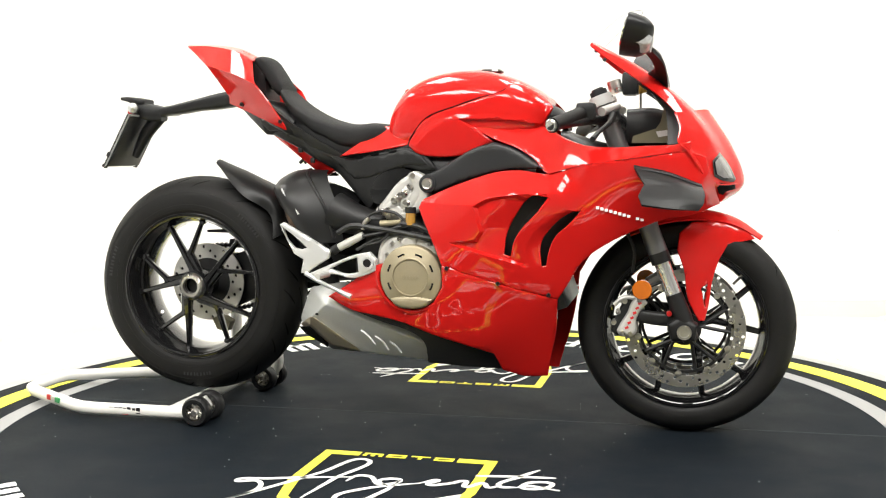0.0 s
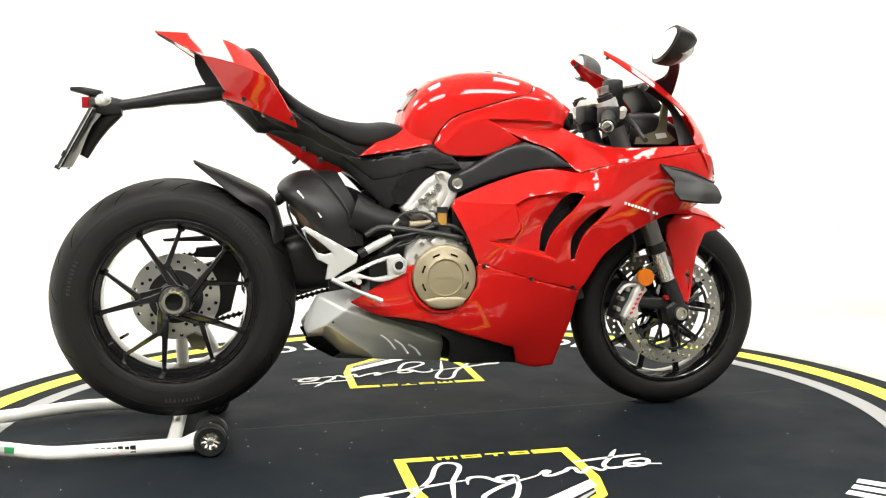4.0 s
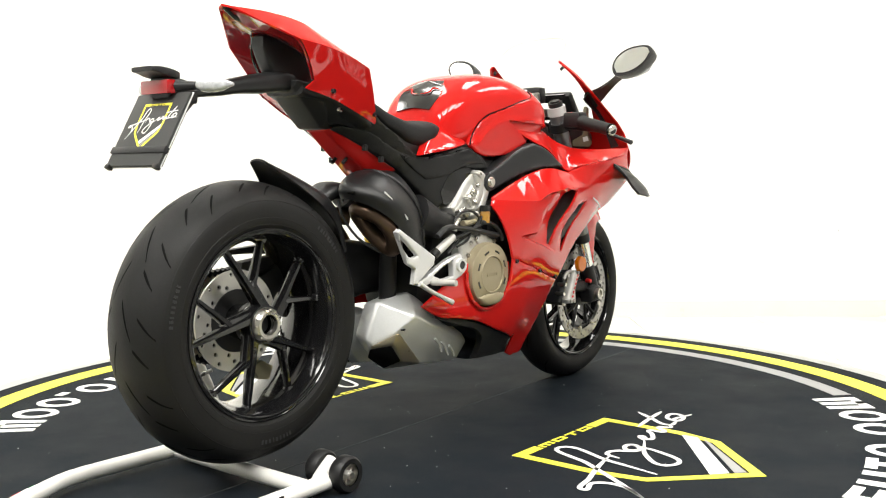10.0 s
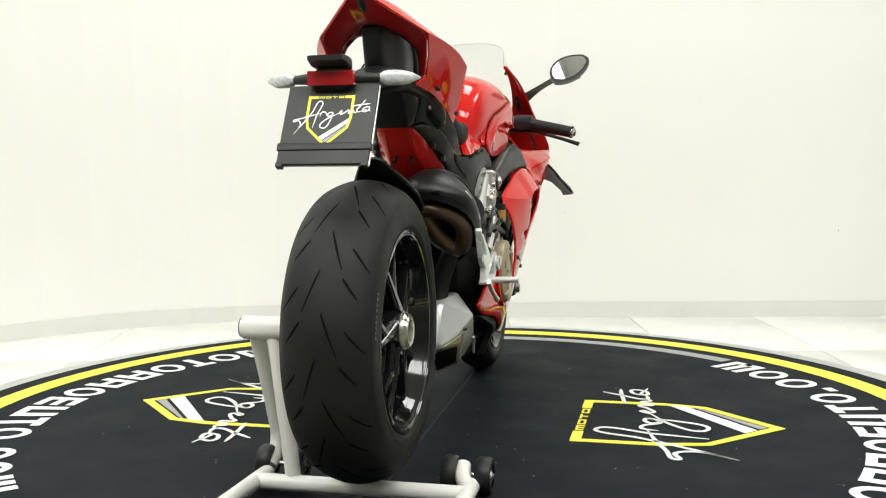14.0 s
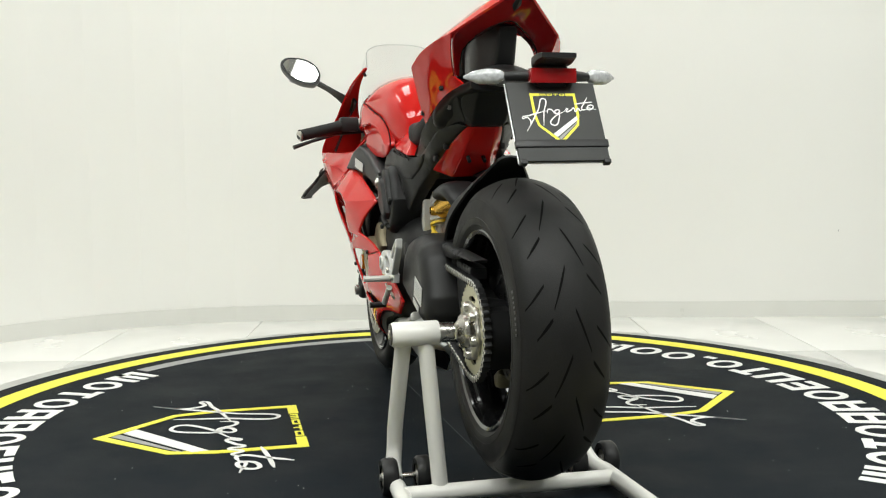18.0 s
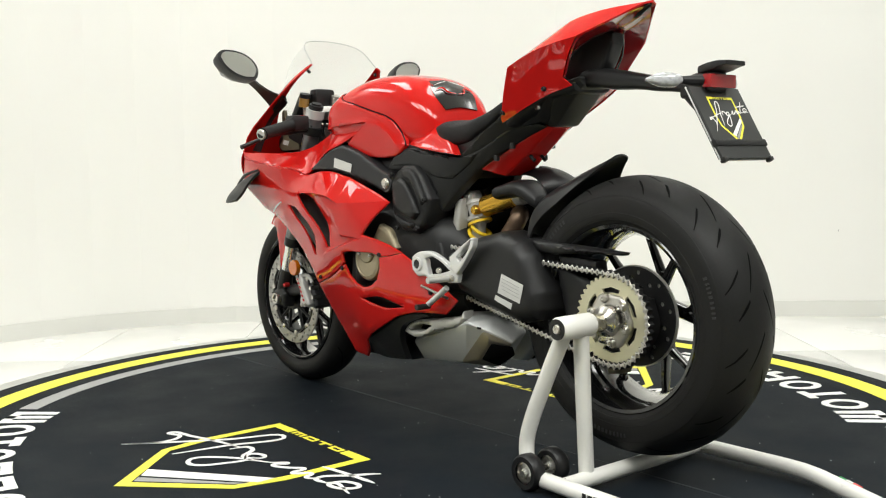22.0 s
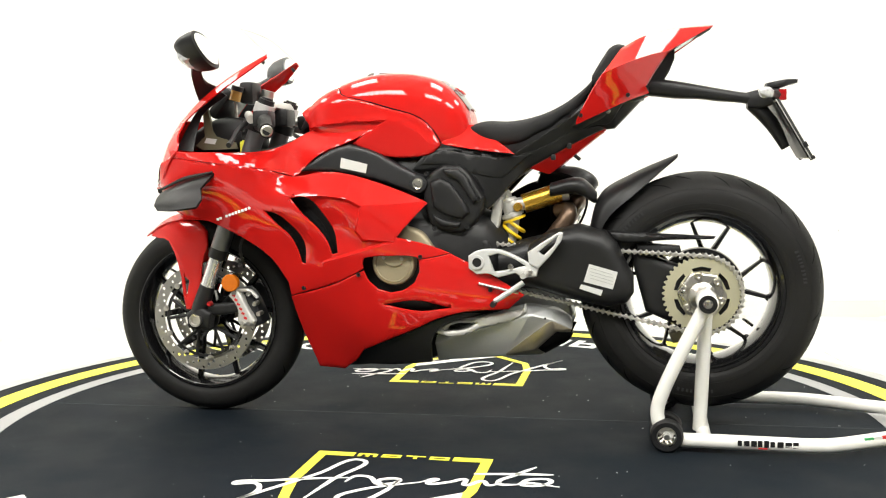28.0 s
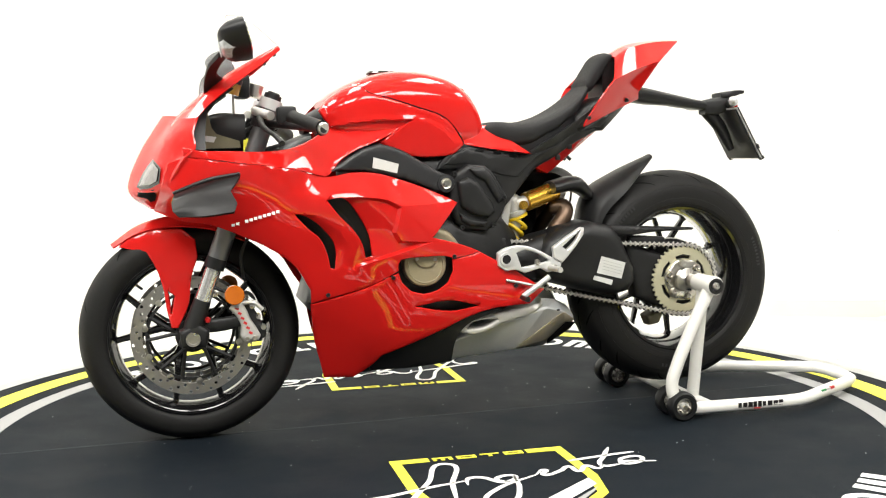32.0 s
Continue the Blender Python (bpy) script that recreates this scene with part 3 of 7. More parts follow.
# ---- the paddock stand ----
def build_stand():
    stand = thing("paddock_stand", "white enamelled single-sided paddock stand holding up the rear wheel", "paddock stand")
    r = 0.019
    z = 0.030
    frame = [(-0.70, 0.255, z), (-1.065, 0.262, z), (-1.372, 0.10, z + 0.01), (-1.372, -0.10, z + 0.01), (-1.065, -0.255, z), (-0.70, -0.245, z)]
    def rounded(pts, k=0.05):
        out = [Vector(pts[0])]
        for p, q, s in zip(pts, pts[1:], pts[2:]):
            p, q, s = Vector(p), Vector(q), Vector(s)
            a, b = q + (p - q).normalized() * k, q + (s - q).normalized() * k
            out += [a, (a + b) / 4 + q / 2, b]
        return out + [Vector(pts[-1])]
    part("base_tube", tube(rounded(frame), r, 14, smooth=False), WHITE_STAND, stand)
    part("cross_tube", tube([(-0.762, 0.25, z), (-0.762, -0.245, z)], r, 14, smooth=False), WHITE_STAND, stand)
    part("socket", turned(-0.765, 0.0, 0.392, [(0.0, 0.170), (0.026, 0.170), (0.0275, 0.173), (0.0275, 0.270), (0.024, 0.275), (0.017, 0.275), (0.017, 0.251), (0, 0.251)], 32), WHITE_STAND, stand)
    part("socket_bush", turned(-0.765, 0.0, 0.392, [(0.0235, 0.2700), (0.0235, 0.2775), (0.0130, 0.2775), (0.0130, 0.2600)], 24), BLACK, stand)
    part("spigot", turned(-0.765, 0.0, 0.392, [(0.0, 0.2800), (0.009, 0.2800), (0.011, 0.2780), (0.011, 0.2520), (0.0, 0.2520)], 20), STEEL, stand)
    part("spigot", turned(-0.765, 0.0, 0.392, [(0.0, 0.136), (0.022, 0.136), (0.022, 0.172), (0.0, 0.172)], 24), STEEL, stand)
    part("leg", tube([(-0.756, 0.246, 0.375), (-0.700, 0.248, 0.260), (-0.652, 0.250, 0.150), (-0.640, 0.250, 0.105), (-0.648, 0.254, 0.066), (-0.680, 0.257, 0.040)], 0.0185, 14, n=5), WHITE_STAND, stand)
    part("leg", tube([(-0.764, 0.198, 0.372), (-0.758, 0.182, 0.20), (-0.752, 0.166, 0.036)], 0.0185, 14, smooth=False), WHITE_STAND, stand)
    part("axle_arm", tube([(-0.735, -0.245, 0.030), (-0.690, -0.222, 0.044), (-0.655, -0.215, 0.062)], 0.0185, 14, n=4), WHITE_STAND, stand)
    for sg in (1, -1):
        part("wheel_axle", rod((-0.664, sg * 0.165, 0.043), (-0.664, sg * 0.290, 0.043), 0.007), STEEL, stand)
        for y in (0.188, 0.268):
            wheel = part("caster_wheel", turned(-0.664, sg * y, 0.0435, [(0.026, -0.017), (0.038, -0.018), (0.0432, -0.011), (0.0432, 0.011), (0.038, 0.018), (0.026, 0.017)], 32), BLACK, stand, "small solid black rubber wheel")
            part("caster_rim", turned(-0.664, sg * y, 0.0435, [(0.027, -0.013), (0.027, 0.013), (0.0225, 0.014), (0.0225, -0.014)], 28), STEEL, wheel)
            for k in range(10):
                a, b = (k // 2) * 2 * math.pi / 5, ((k // 2) + (0.32 if k % 2 else -0.32)) * 2 * math.pi / 5
                part("caster_spoke", rod((-0.664 + 0.007 * math.cos(a), sg * y, 0.0435 + 0.007 * math.sin(a)), (-0.664 + 0.0245 * math.cos(b), sg * y, 0.0435 + 0.0245 * math.sin(b)), 0.0034, 6), STEEL, wheel)
            part("hub_cap", turned(-0.664, sg * y, 0.0435, [(0, -0.017), (0.009, -0.017), (0.010, -0.014), (0.010, 0.014), (0.009, 0.017), (0, 0.017)], 20), ALLOY, wheel)
    # unreadable black lettering and the tricolour sticker on the tubes
    rng = random.Random(7)
    for y, face in ((-0.2485, -1), (0.2595, 1)):
        x = -0.985
        for k in range(9):
            w = 0.010 + 0.006 * rng.random()
            part("lettering_bar", box(x, y + face * 0.0188, z + 0.004, w, 0.0012, 0.013 + 0.006 * rng.random()), BLACK, stand)
            x += w + 0.004
        part("lettering_underline", box(-0.905, y + face * 0.0186, z - 0.008, 0.022, 0.0012, 0.003), RED_INK, stand)
    for sg in (1, -1):
        for k, mt in enumerate((GREEN_INK, PAPER, RED_INK)):
            u = 0.32 + 0.075 * k
            q = Vector((-1.065, sg * 0.258, z)).lerp(Vector((-1.372, sg * 0.10, z + 0.01)), u)
            sticker = box(0, 0, 0, 0.028, 0.006, 0.016, 0.001, Matrix.Rotation(sg * radians(27.2), 4, "Z"))
            part("tricolour_sticker", moved(sticker, Matrix.Translation(q + Vector((-0.0070, sg * 0.0150, 0.006)))), mt, stand)
    return stand


# ---- the motorcycle: x forward, y to its left ----
def pillow(outline, y_back, y_edge, y_top, r, sign, step=0.012, n=5, sharp=52, holes=(), tilt=(0, 0, 0, 0)):
    """A solid cover with rounded shoulders, cut to an outline in (x, z). tilt: x, z of a pivot and slopes along x and z."""
    edge = spline(outline, n, True, sharp)
    cuts = [spline(hh, n, True, sharp) for hh in holes]
    v2, tris = plate_mesh(edge, cuts, step, (0.12 * r, 0.42 * r, r))
    rim = [np.array([tuple(q) for q in loop]) for loop in [edge] + cuts]
    segs_a = np.concatenate(rim)
    segs_b = np.concatenate([np.roll(q, -1, axis=0) for q in rim])
    ab = segs_b - segs_a
    den = np.maximum((ab**2).sum(1), 1e-12)
    px, pz, sx, sz = tilt
    bm = bmesh.new()
    out, back = [], []
    for q in v2:
        p = np.array((q.x, q.y))
        t = np.clip(((p - segs_a) * ab).sum(1) / den, 0, 1)
        d = math.sqrt(((segs_a + ab * t[:, None] - p)**2).sum(1).min())
        k = 1 - min(d / r, 1.0)
        y = y_edge + (y_top - y_edge) * math.sqrt(max(0.0, 1 - k * k))
        off = (q.x - px) * sx + (q.y - pz) * sz
        out.append(bm.verts.new((q.x, sign * (y + off), q.y)))
        back.append(bm.verts.new((q.x, sign * y_back, q.y)))
    count = {}
    for f in tris:
        bm.faces.new([out[i] for i in f])
        bm.faces.new([back[i] for i in reversed(f)])
        for a, b in zip(f, f[1:] + f[:1]):
            key = (min(a, b), max(a, b))
            count[key] = count.get(key, 0) + 1
    for (a, b), c in count.items():
        if c == 1:
            bm.faces.new((out[a], out[b], back[b], back[a]))
    bmesh.ops.delete(bm, geom=[q for q in bm.verts if not q.link_faces], context="VERTS")
    return bm


def bolt(x, y, z, r=0.006, parent=None, mat=None, sign=None):
    s = sign if sign else (1 if y > 0 else -1)
    bm = turned(x, y, z, [(0, s * 0.001), (r * 0.45, s * 0.001), (r * 0.5, s * 0.004), (r * 0.85, s * 0.004), (r, s * 0.002), (r, -s * 0.004)], 14)
    return part("bolt", bm, mat or STEEL, parent)


def tyre_grooves(R, prof, marks):
    """Near-black strips laid on the crown for the shade in the tread cuts: (angle, from y, to y, lean)."""
    bm = bmesh.new()
    ys, rs = [q[1] for q in prof], [q[0] for q in prof]
    for a0, y0, y1, lean, wide in marks:
        left, right = [], []
        for i in range(9):
            u = i / 8
            y = y0 + (y1 - y0) * u
            r = float(np.interp(y, ys, rs)) + 0.0005
            a = a0 + lean * u
            w = wide * (0.5 + 0.5 * math.sin(math.pi * min(1, 0.15 + u)))
            left.append(bm.verts.new(((r) * math.cos(a - w), y, r * math.sin(a - w))))
            right.append(bm.verts.new((r * math.cos(a + w), y, r * math.sin(a + w))))
        for i in range(8):
            bm.faces.new((left[i], left[i + 1], right[i + 1], right[i]))
    return bm


def cut_grooves(prof, marks, count, wheel, at):
    for mark in marks:
        shared = mesh_of("tread_groove", tyre_grooves(0, prof, [mark]), DEEP_SHADE)
        for k in range(count):
            ob = new("tread_groove", shared)
            ob.parent = wheel
            ob.matrix_basis = at @ Matrix.Rotation(2 * math.pi * k / count, 4, "Y")


def spline_profile(half):
    full = [(r, -y) for r, y in half] + [(r, y) for r, y in reversed(half[:-1])]
    return [(q.x, q.y) for q in spline([Vector(p) for p in full], 4, False, 60)]


def disc_rotor(cx, y, cz, r0, r1, thick, holes, parent, name="brake_disc", mat=None):
    """A drilled brake disc."""
    outline = [(r1 * math.cos(2 * math.pi * i / 72), r1 * math.sin(2 * math.pi * i / 72)) for i in range(72)]
    cut = [[(r0 * math.cos(2 * math.pi * i / 40), r0 * math.sin(2 * math.pi * i / 40)) for i in range(40)]]
    bore = 0.0056 if r1 < 0.13 else 0.0047
    for k in range(holes):
        a = 2 * math.pi * k / holes
        rr = r0 + (r1 - r0) * (0.22, 0.5, 0.78)[k % 3]
        cut.append([(rr * math.cos(a) + bore * math.cos(q), rr * math.sin(a) + bore * math.sin(q)) for q in (2 * math.pi * j / 8 for j in range(8))])
    bm = panel(outline, y + thick / 2, 1, thick, cut, 0, 1)
    return part(name, moved(bm, Matrix.Translation((cx, 0, cz))), mat or DISC, parent)


def spoke_bar(a0, r0, y0, a1, r1, y1, w0, w1, t0, t1, cx, cz):
    """A tapered wheel spoke from hub to rim."""
    p, q = Vector((r0 * math.cos(a0), y0, r0 * math.sin(a0))), Vector((r1 * math.cos(a1), y1, r1 * math.sin(a1)))
    d = (q - p).normalized()
    yv = Vector((0, 1, 0))
    s = d.cross(yv).normalized()
    up = s.cross(d).normalized()
    bm = bmesh.new()
    rings = []
    for u in (0.0, 0.25, 0.5, 0.75, 1.0):
        c = p.lerp(q, u)
        w, t = w0 + (w1 - w0) * u**0.7, t0 + (t1 - t0) * u
        rings.append([bm.verts.new(c + s * (w * i) + up * (t * j) + Vector((cx, 0, cz))) for i, j in ((-1, -0.6), (-0.6, -1), (0.6, -1), (1, -0.6), (1, 0.6), (0.6, 1), (-0.6, 1), (-1, 0.6))])
    for a, b in zip(rings, rings[1:]):
        for k in range(8):
            bm.faces.new((a[k], a[(k + 1) % 8], b[(k + 1) % 8], b[k]))
    bm.faces.new(rings[0]), bm.faces.new(rings[-1])
    return bm


def build_rear_wheel(bike):
    cx, cz = RX, RZ
    at = Matrix.Translation((cx, 0, cz))
    rim = [(0.223, -0.082), (0.2265, -0.090), (0.2255, -0.0945), (0.2225, -0.0955), (0.2205, -0.0925), (0.2185, -0.0925), (0.2165, -0.0945), (0.2135, -0.0935), (0.2120, -0.089), (0.2095, -0.086), (0.2085, -0.080), (0.2045, -0.074), (0.2035, -0.068), (0.199, -0.062), (0.196, -0.030), (0.192, 0.0), (0.196, 0.040), (0.205, 0.070), (0.214, 0.090), (0.222, 0.093), (0.226, 0.090), (0.220, 0.080), (0.212, 0.060), (0.206, 0.0), (0.212, -0.060)]
    wheel = part("rear_wheel", lathe(rim, 96, at, True), GLOSS_BLACK, bike, "gloss black cast rear wheel with forked spokes")
    half = [(0.221, 0.088), (0.236, 0.097), (0.262, 0.0990), (0.288, 0.0945), (0.309, 0.079), (0.324, 0.053), (0.3335, 0.024), (0.336, 0.0)]
    prof = spline_profile(half)
    part("tyre", lathe(prof, 120, at), RUBBER, wheel, "worn wide black sport tyre")
    marks = []
    for k in range(1):
        a = 0.0
        marks += [(a, 0.005, 0.036, 0.25, 0.020), (a + 0.31, 0.040, 0.070, 0.12, 0.015), (a + 0.26, -0.005, -0.036, 0.25, 0.020), (a + 0.57, -0.040, -0.070, 0.12, 0.015),
                  (a + 0.10, 0.050, 0.086, 0.14, 0.012), (a + 0.36, -0.050, -0.086, 0.14, 0.012)]
    cut_grooves(prof, marks, 12, wheel, at)
    rings = [lathe([(q - 0.001, s * (w - 0.0008)), (q, s * (w + 0.0008)), (q + 0.0015, s * (w - 0.0004))], 96, at) for s in (-1, 1) for q, w in ((0.2345, 0.0962), (0.2505, 0.0990), (0.2900, 0.0938))]
    part("tyre_rib", merge(*rings), RUBBER, wheel)
    # raised marks on the sidewall, too dark to read
    rng = random.Random(3)
    for s in (-1, 1):
        bits = []
        for base in (0.6, 2.7, 4.6):
            a = base
            for k in range(9):
                w = 0.014 + 0.012 * rng.random()
                bits.append(moved(box(0, 0, 0, 0.010, 0.0008, 0.26 * w, 0), at @ Matrix.Rotation(-a, 4, "Y") @ Matrix.Translation((0.274, s * 0.0984, 0))))
                a += w + 0.02
        tagged(part("sidewall_marks", merge(*bits), SATIN, wheel), kind="stuff")
    for k in range(5):
        a = 2 * math.pi * k / 5 + radians(116)

        def on(ang, rad, y):
            return Vector((rad * math.cos(ang), y, rad * math.sin(ang)))
        foot, end = on(a - 0.62, 0.040, -0.064), on(a, 0.204, -0.050)
        fork = foot.lerp(end, 0.40)
        fa, fr = math.atan2(fork.z, fork.x), math.hypot(fork.x, fork.z)
        arms = [spoke_bar(a - 0.62, 0.034, -0.066, a, 0.204, -0.050, 0.0125, 0.0056, 0.018, 0.011, cx, cz),
                spoke_bar(fa - 0.10, fr - 0.012, -0.059, a - 0.58, 0.204, -0.050, 0.0085, 0.0050, 0.014, 0.010, cx, cz),
                spoke_bar(a - 1.05, 0.036, -0.062, fa - 0.12, fr + 0.004, -0.058, 0.012, 0.008, 0.015, 0.012, cx, cz)]
        for da in (0.0, -0.58):
            arms.append(spoke_bar(a + da, 0.190, -0.051, a + da, 0.2055, -0.050, 0.0062, 0.014, 0.010, 0.013, cx, cz))
        part("spoke", merge(*arms), GLOSS_BLACK, wheel)
    part("hub", turned(cx, 0, cz, [(0.020, -0.088), (0.045, -0.084), (0.052, -0.060), (0.050, -0.030), (0.042, 0.0), (0.040, 0.060), (0.020, 0.060)], 48), GLOSS_BLACK, wheel)
    part("hub_nut", turned(cx, 0, cz, [(0.023, -0.080), (0.0245, -0.100), (0.032, -0.101), (0.036, -0.096), (0.0405, -0.090), (0.0405, -0.080)], 40), STEEL, wheel, "large bright steel centre nut")
    for k in range(14):
        a = 2 * math.pi * k / 14
        part("nut_tooth", box(cx + 0.0365 * math.cos(a), -0.0940, cz + 0.0365 * math.sin(a), 0.004, 0.008, 0.004, 0.0008), STEEL, wheel)
    part("axle_bore", turned(cx, 0, cz, [(0.0, -0.070), (0.0215, -0.072), (0.0215, -0.060)], 24), BLACK, wheel)
    part("valve", rod((cx - 0.150, -0.020, cz - 0.105), (cx - 0.128, -0.046, cz - 0.090), 0.0045), STEEL, wheel)
    disc_rotor(cx, 0.020, cz, 0.074, 0.1225, 0.005, 30, wheel, "rear_disc")
    # black drilled ring that darkens the left face of the disc
    disc_rotor(cx, 0.0265, cz, 0.060, 0.1195, 0.0024, 30, wheel, "black_ring", BLACK)
    part("disc_carrier", turned(cx, 0, cz, [(0.04, 0.010), (0.076, 0.015), (0.076, 0.024), (0.04, 0.030)], 36), BLACK, wheel)
    # sprocket, its carrier and nuts
    teeth = []
    for i in range(41 * 4):
        a = 2 * math.pi * i / (41 * 4)
        r = 0.1070 if i % 4 in (0, 1) else 0.1000
        teeth.append((r * math.cos(a), r * math.sin(a)))
    cuts = [[(0.082 * math.cos(a0 + q) * f, 0.082 * math.sin(a0 + q) * f) for f, q in ((0.80, -0.34), (0.93, -0.36), (0.95, 0.0), (0.93, 0.36), (0.80, 0.34), (0.79, 0.0))] for a0 in (2 * math.pi * k / 6 + 0.5 for k in range(6))]
    part("sprocket", moved(panel(teeth, 0.111, 1, 0.006, cuts, 0, 1), at), material_sprocket, wheel, "pale gold alloy toothed sprocket")
    flange = [(0.066 * math.cos(a) * (1.0 if k % 4 < 2 else 0.93), 0.066 * math.sin(a) * (1.0 if k % 4 < 2 else 0.93)) for k, a in ((k, 2 * math.pi * k / 24) for k in range(24))]
    part("sprocket_flange", moved(pillow(flange, 0.108, 0.114, 0.121, 0.010, 1, 0.015), at), STEEL, wheel)
    for k in range(6):
        a = 2 * math.pi * (k + 0.3) / 6
        x, z = cx + 0.053 * math.cos(a), cz + 0.053 * math.sin(a)
        part("sprocket_nut", turned(x, 0, z, [(0.012, 0.118), (0.012, 0.124), (0.009, 0.130), (0.004, 0.131), (0, 0.128)], 12), STEEL, wheel)
    part("axle_end", turned(cx, 0, cz, [(0.038, 0.126), (0.036, 0.136), (0.026, 0.142), (0.018, 0.150), (0.0, 0.150)], 32), STEEL, wheel)
    return wheel


def build_front_wheel(bike):
    cx, cz = FX, FZ
    at = Matrix.Translation((cx, 0, cz))
    rim = [(0.220, -0.045), (0.2245, -0.052), (0.2235, -0.0565), (0.2205, -0.0575), (0.2185, -0.0545), (0.2165, -0.0545), (0.2145, -0.0562), (0.2120, -0.0545), (0.2105, -0.049), (0.203, -0.036), (0.198, 0.0), (0.203, 0.036), (0.2105, 0.049), (0.2120, 0.0545), (0.2145, 0.0562), (0.2165, 0.0545), (0.2185, 0.0545), (0.2205, 0.0575), (0.2235, 0.0565), (0.2245, 0.052), (0.218, 0.045), (0.208, 0.0)]
    wheel = part("front_wheel", lathe(rim, 96, at, True), GLOSS_BLACK, bike, "gloss black cast front wheel")
    half = [(0.221, 0.050), (0.237, 0.058), (0.256, 0.0605), (0.273, 0.056), (0.287, 0.042), (0.296, 0.022), (0.299, 0.0)]
    prof = spline_profile(half)
    part("tyre", lathe(prof, 120, at), RUBBER, wheel, "black sport front tyre")
    marks = []
    for k in range(1):
        a = 0.0
        marks += [(a, 0.004, 0.026, -0.20, 0.016), (a - 0.22, 0.028, 0.048, -0.08, 0.010), (a + 0.28, -0.004, -0.026, -0.20, 0.016), (a + 0.06, -0.028, -0.048, -0.08, 0.010)]
    cut_grooves(prof, marks, 11, wheel, at)
    for k in range(5):
        a = 2 * math.pi * k / 5 + 0.35
        arms = [spoke_bar(a, 0.025, 0, a - 0.12, 0.085, 0, 0.016, 0.012, 0.017, 0.013, cx, cz)]
        for da in (-0.42, 0.22):
            arms.append(spoke_bar(a - 0.10, 0.072, 0, a + da, 0.206, 0, 0.011, 0.008, 0.013, 0.011, cx, cz))
        part("spoke", merge(*arms), GLOSS_BLACK, wheel)
    part("hub", turned(cx, 0, cz, [(0.012, -0.070), (0.030, -0.068), (0.034, -0.040), (0.030, 0.0), (0.034, 0.040), (0.030, 0.068), (0.012, 0.070)], 36), GLOSS_BLACK, wheel)
    for s in (-1, 1):
        disc = disc_rotor(cx, s * 0.068, cz, 0.132, 0.163, 0.005, 54, wheel, "front_disc", FRONT_DISC)
        for k in range(5):
            a = 2 * math.pi * k / 5 + 0.2
            for da in (-0.26, 0.26):
                part("carrier_arm", rod((cx + 0.040 * math.cos(a), s * 0.066, cz + 0.040 * math.sin(a)), (cx + 0.124 * math.cos(a + da), s * 0.066, cz + 0.124 * math.sin(a + da)), 0.0052, 8), BLACK, wheel)
        part("disc_hub", turned(cx, 0, cz, [(0.026, s * 0.060), (0.046, s * 0.062), (0.046, s * 0.070), (0.026, s * 0.072)], 32), BLACK, wheel)
        part("disc_carrier", turned(cx, 0, cz, [(0.116, s * 0.064), (0.124, s * 0.064), (0.124, s * 0.069), (0.116, s * 0.069), (0.116, s * 0.064)], 60), BLACK, wheel, "black ring that carries the disc")
        for k in range(10):
            a = 2 * math.pi * k / 10 + 0.2
            part("disc_bobbin", turned(cx + 0.127 * math.cos(a), 0, cz + 0.127 * math.sin(a), [(0.0, s * 0.073), (0.004, s * 0.073), (0.009, s * 0.072), (0.009, s * 0.066)], 12), STEEL, wheel)
    part("valve", rod((cx + 0.150, -0.012, cz + 0.140), (cx + 0.130, -0.034, cz + 0.122), 0.004), STEEL, wheel)
    return wheel


RX, RZ = -0.757, 0.392
FX, FZ = 0.716, 0.2985
material_sprocket = material("sprocket_alloy", (0.62, 0.59, 0.42), 0.32, metal=0.6, stain=0.1)

# half-width of the fairing over (x, z)
FAIRING = skin([(-0.02, 0.58, 0.205), (-0.005, 0.66, 0.190), (0.02, 0.61, 0.214), (0.15, 0.655, 0.250), (0.36, 0.665, 0.260), (0.45, 0.63, 0.240), (0.386, 0.733, 0.248), (0.50, 0.70, 0.254), (0.583, 0.746, 0.262),
                (0.64, 0.72, 0.252), (0.69, 0.785, 0.252), (0.73, 0.72, 0.236), (0.752, 0.69, 0.222), (0.795, 0.655, 0.130), (0.02, 0.50, 0.215), (0.20, 0.52, 0.238), (0.38, 0.52, 0.215), (0.50, 0.60, 0.226), (0.608, 0.597, 0.194), (0.70, 0.625, 0.190), (0.42, 0.40, 0.170),
                (-0.20, 0.38, 0.178), (-0.02, 0.40, 0.205), (0.20, 0.40, 0.203), (0.34, 0.30, 0.135), (0.16, 0.27, 0.165), (0.34, 0.15, 0.060), (0.22, 0.16, 0.085)])

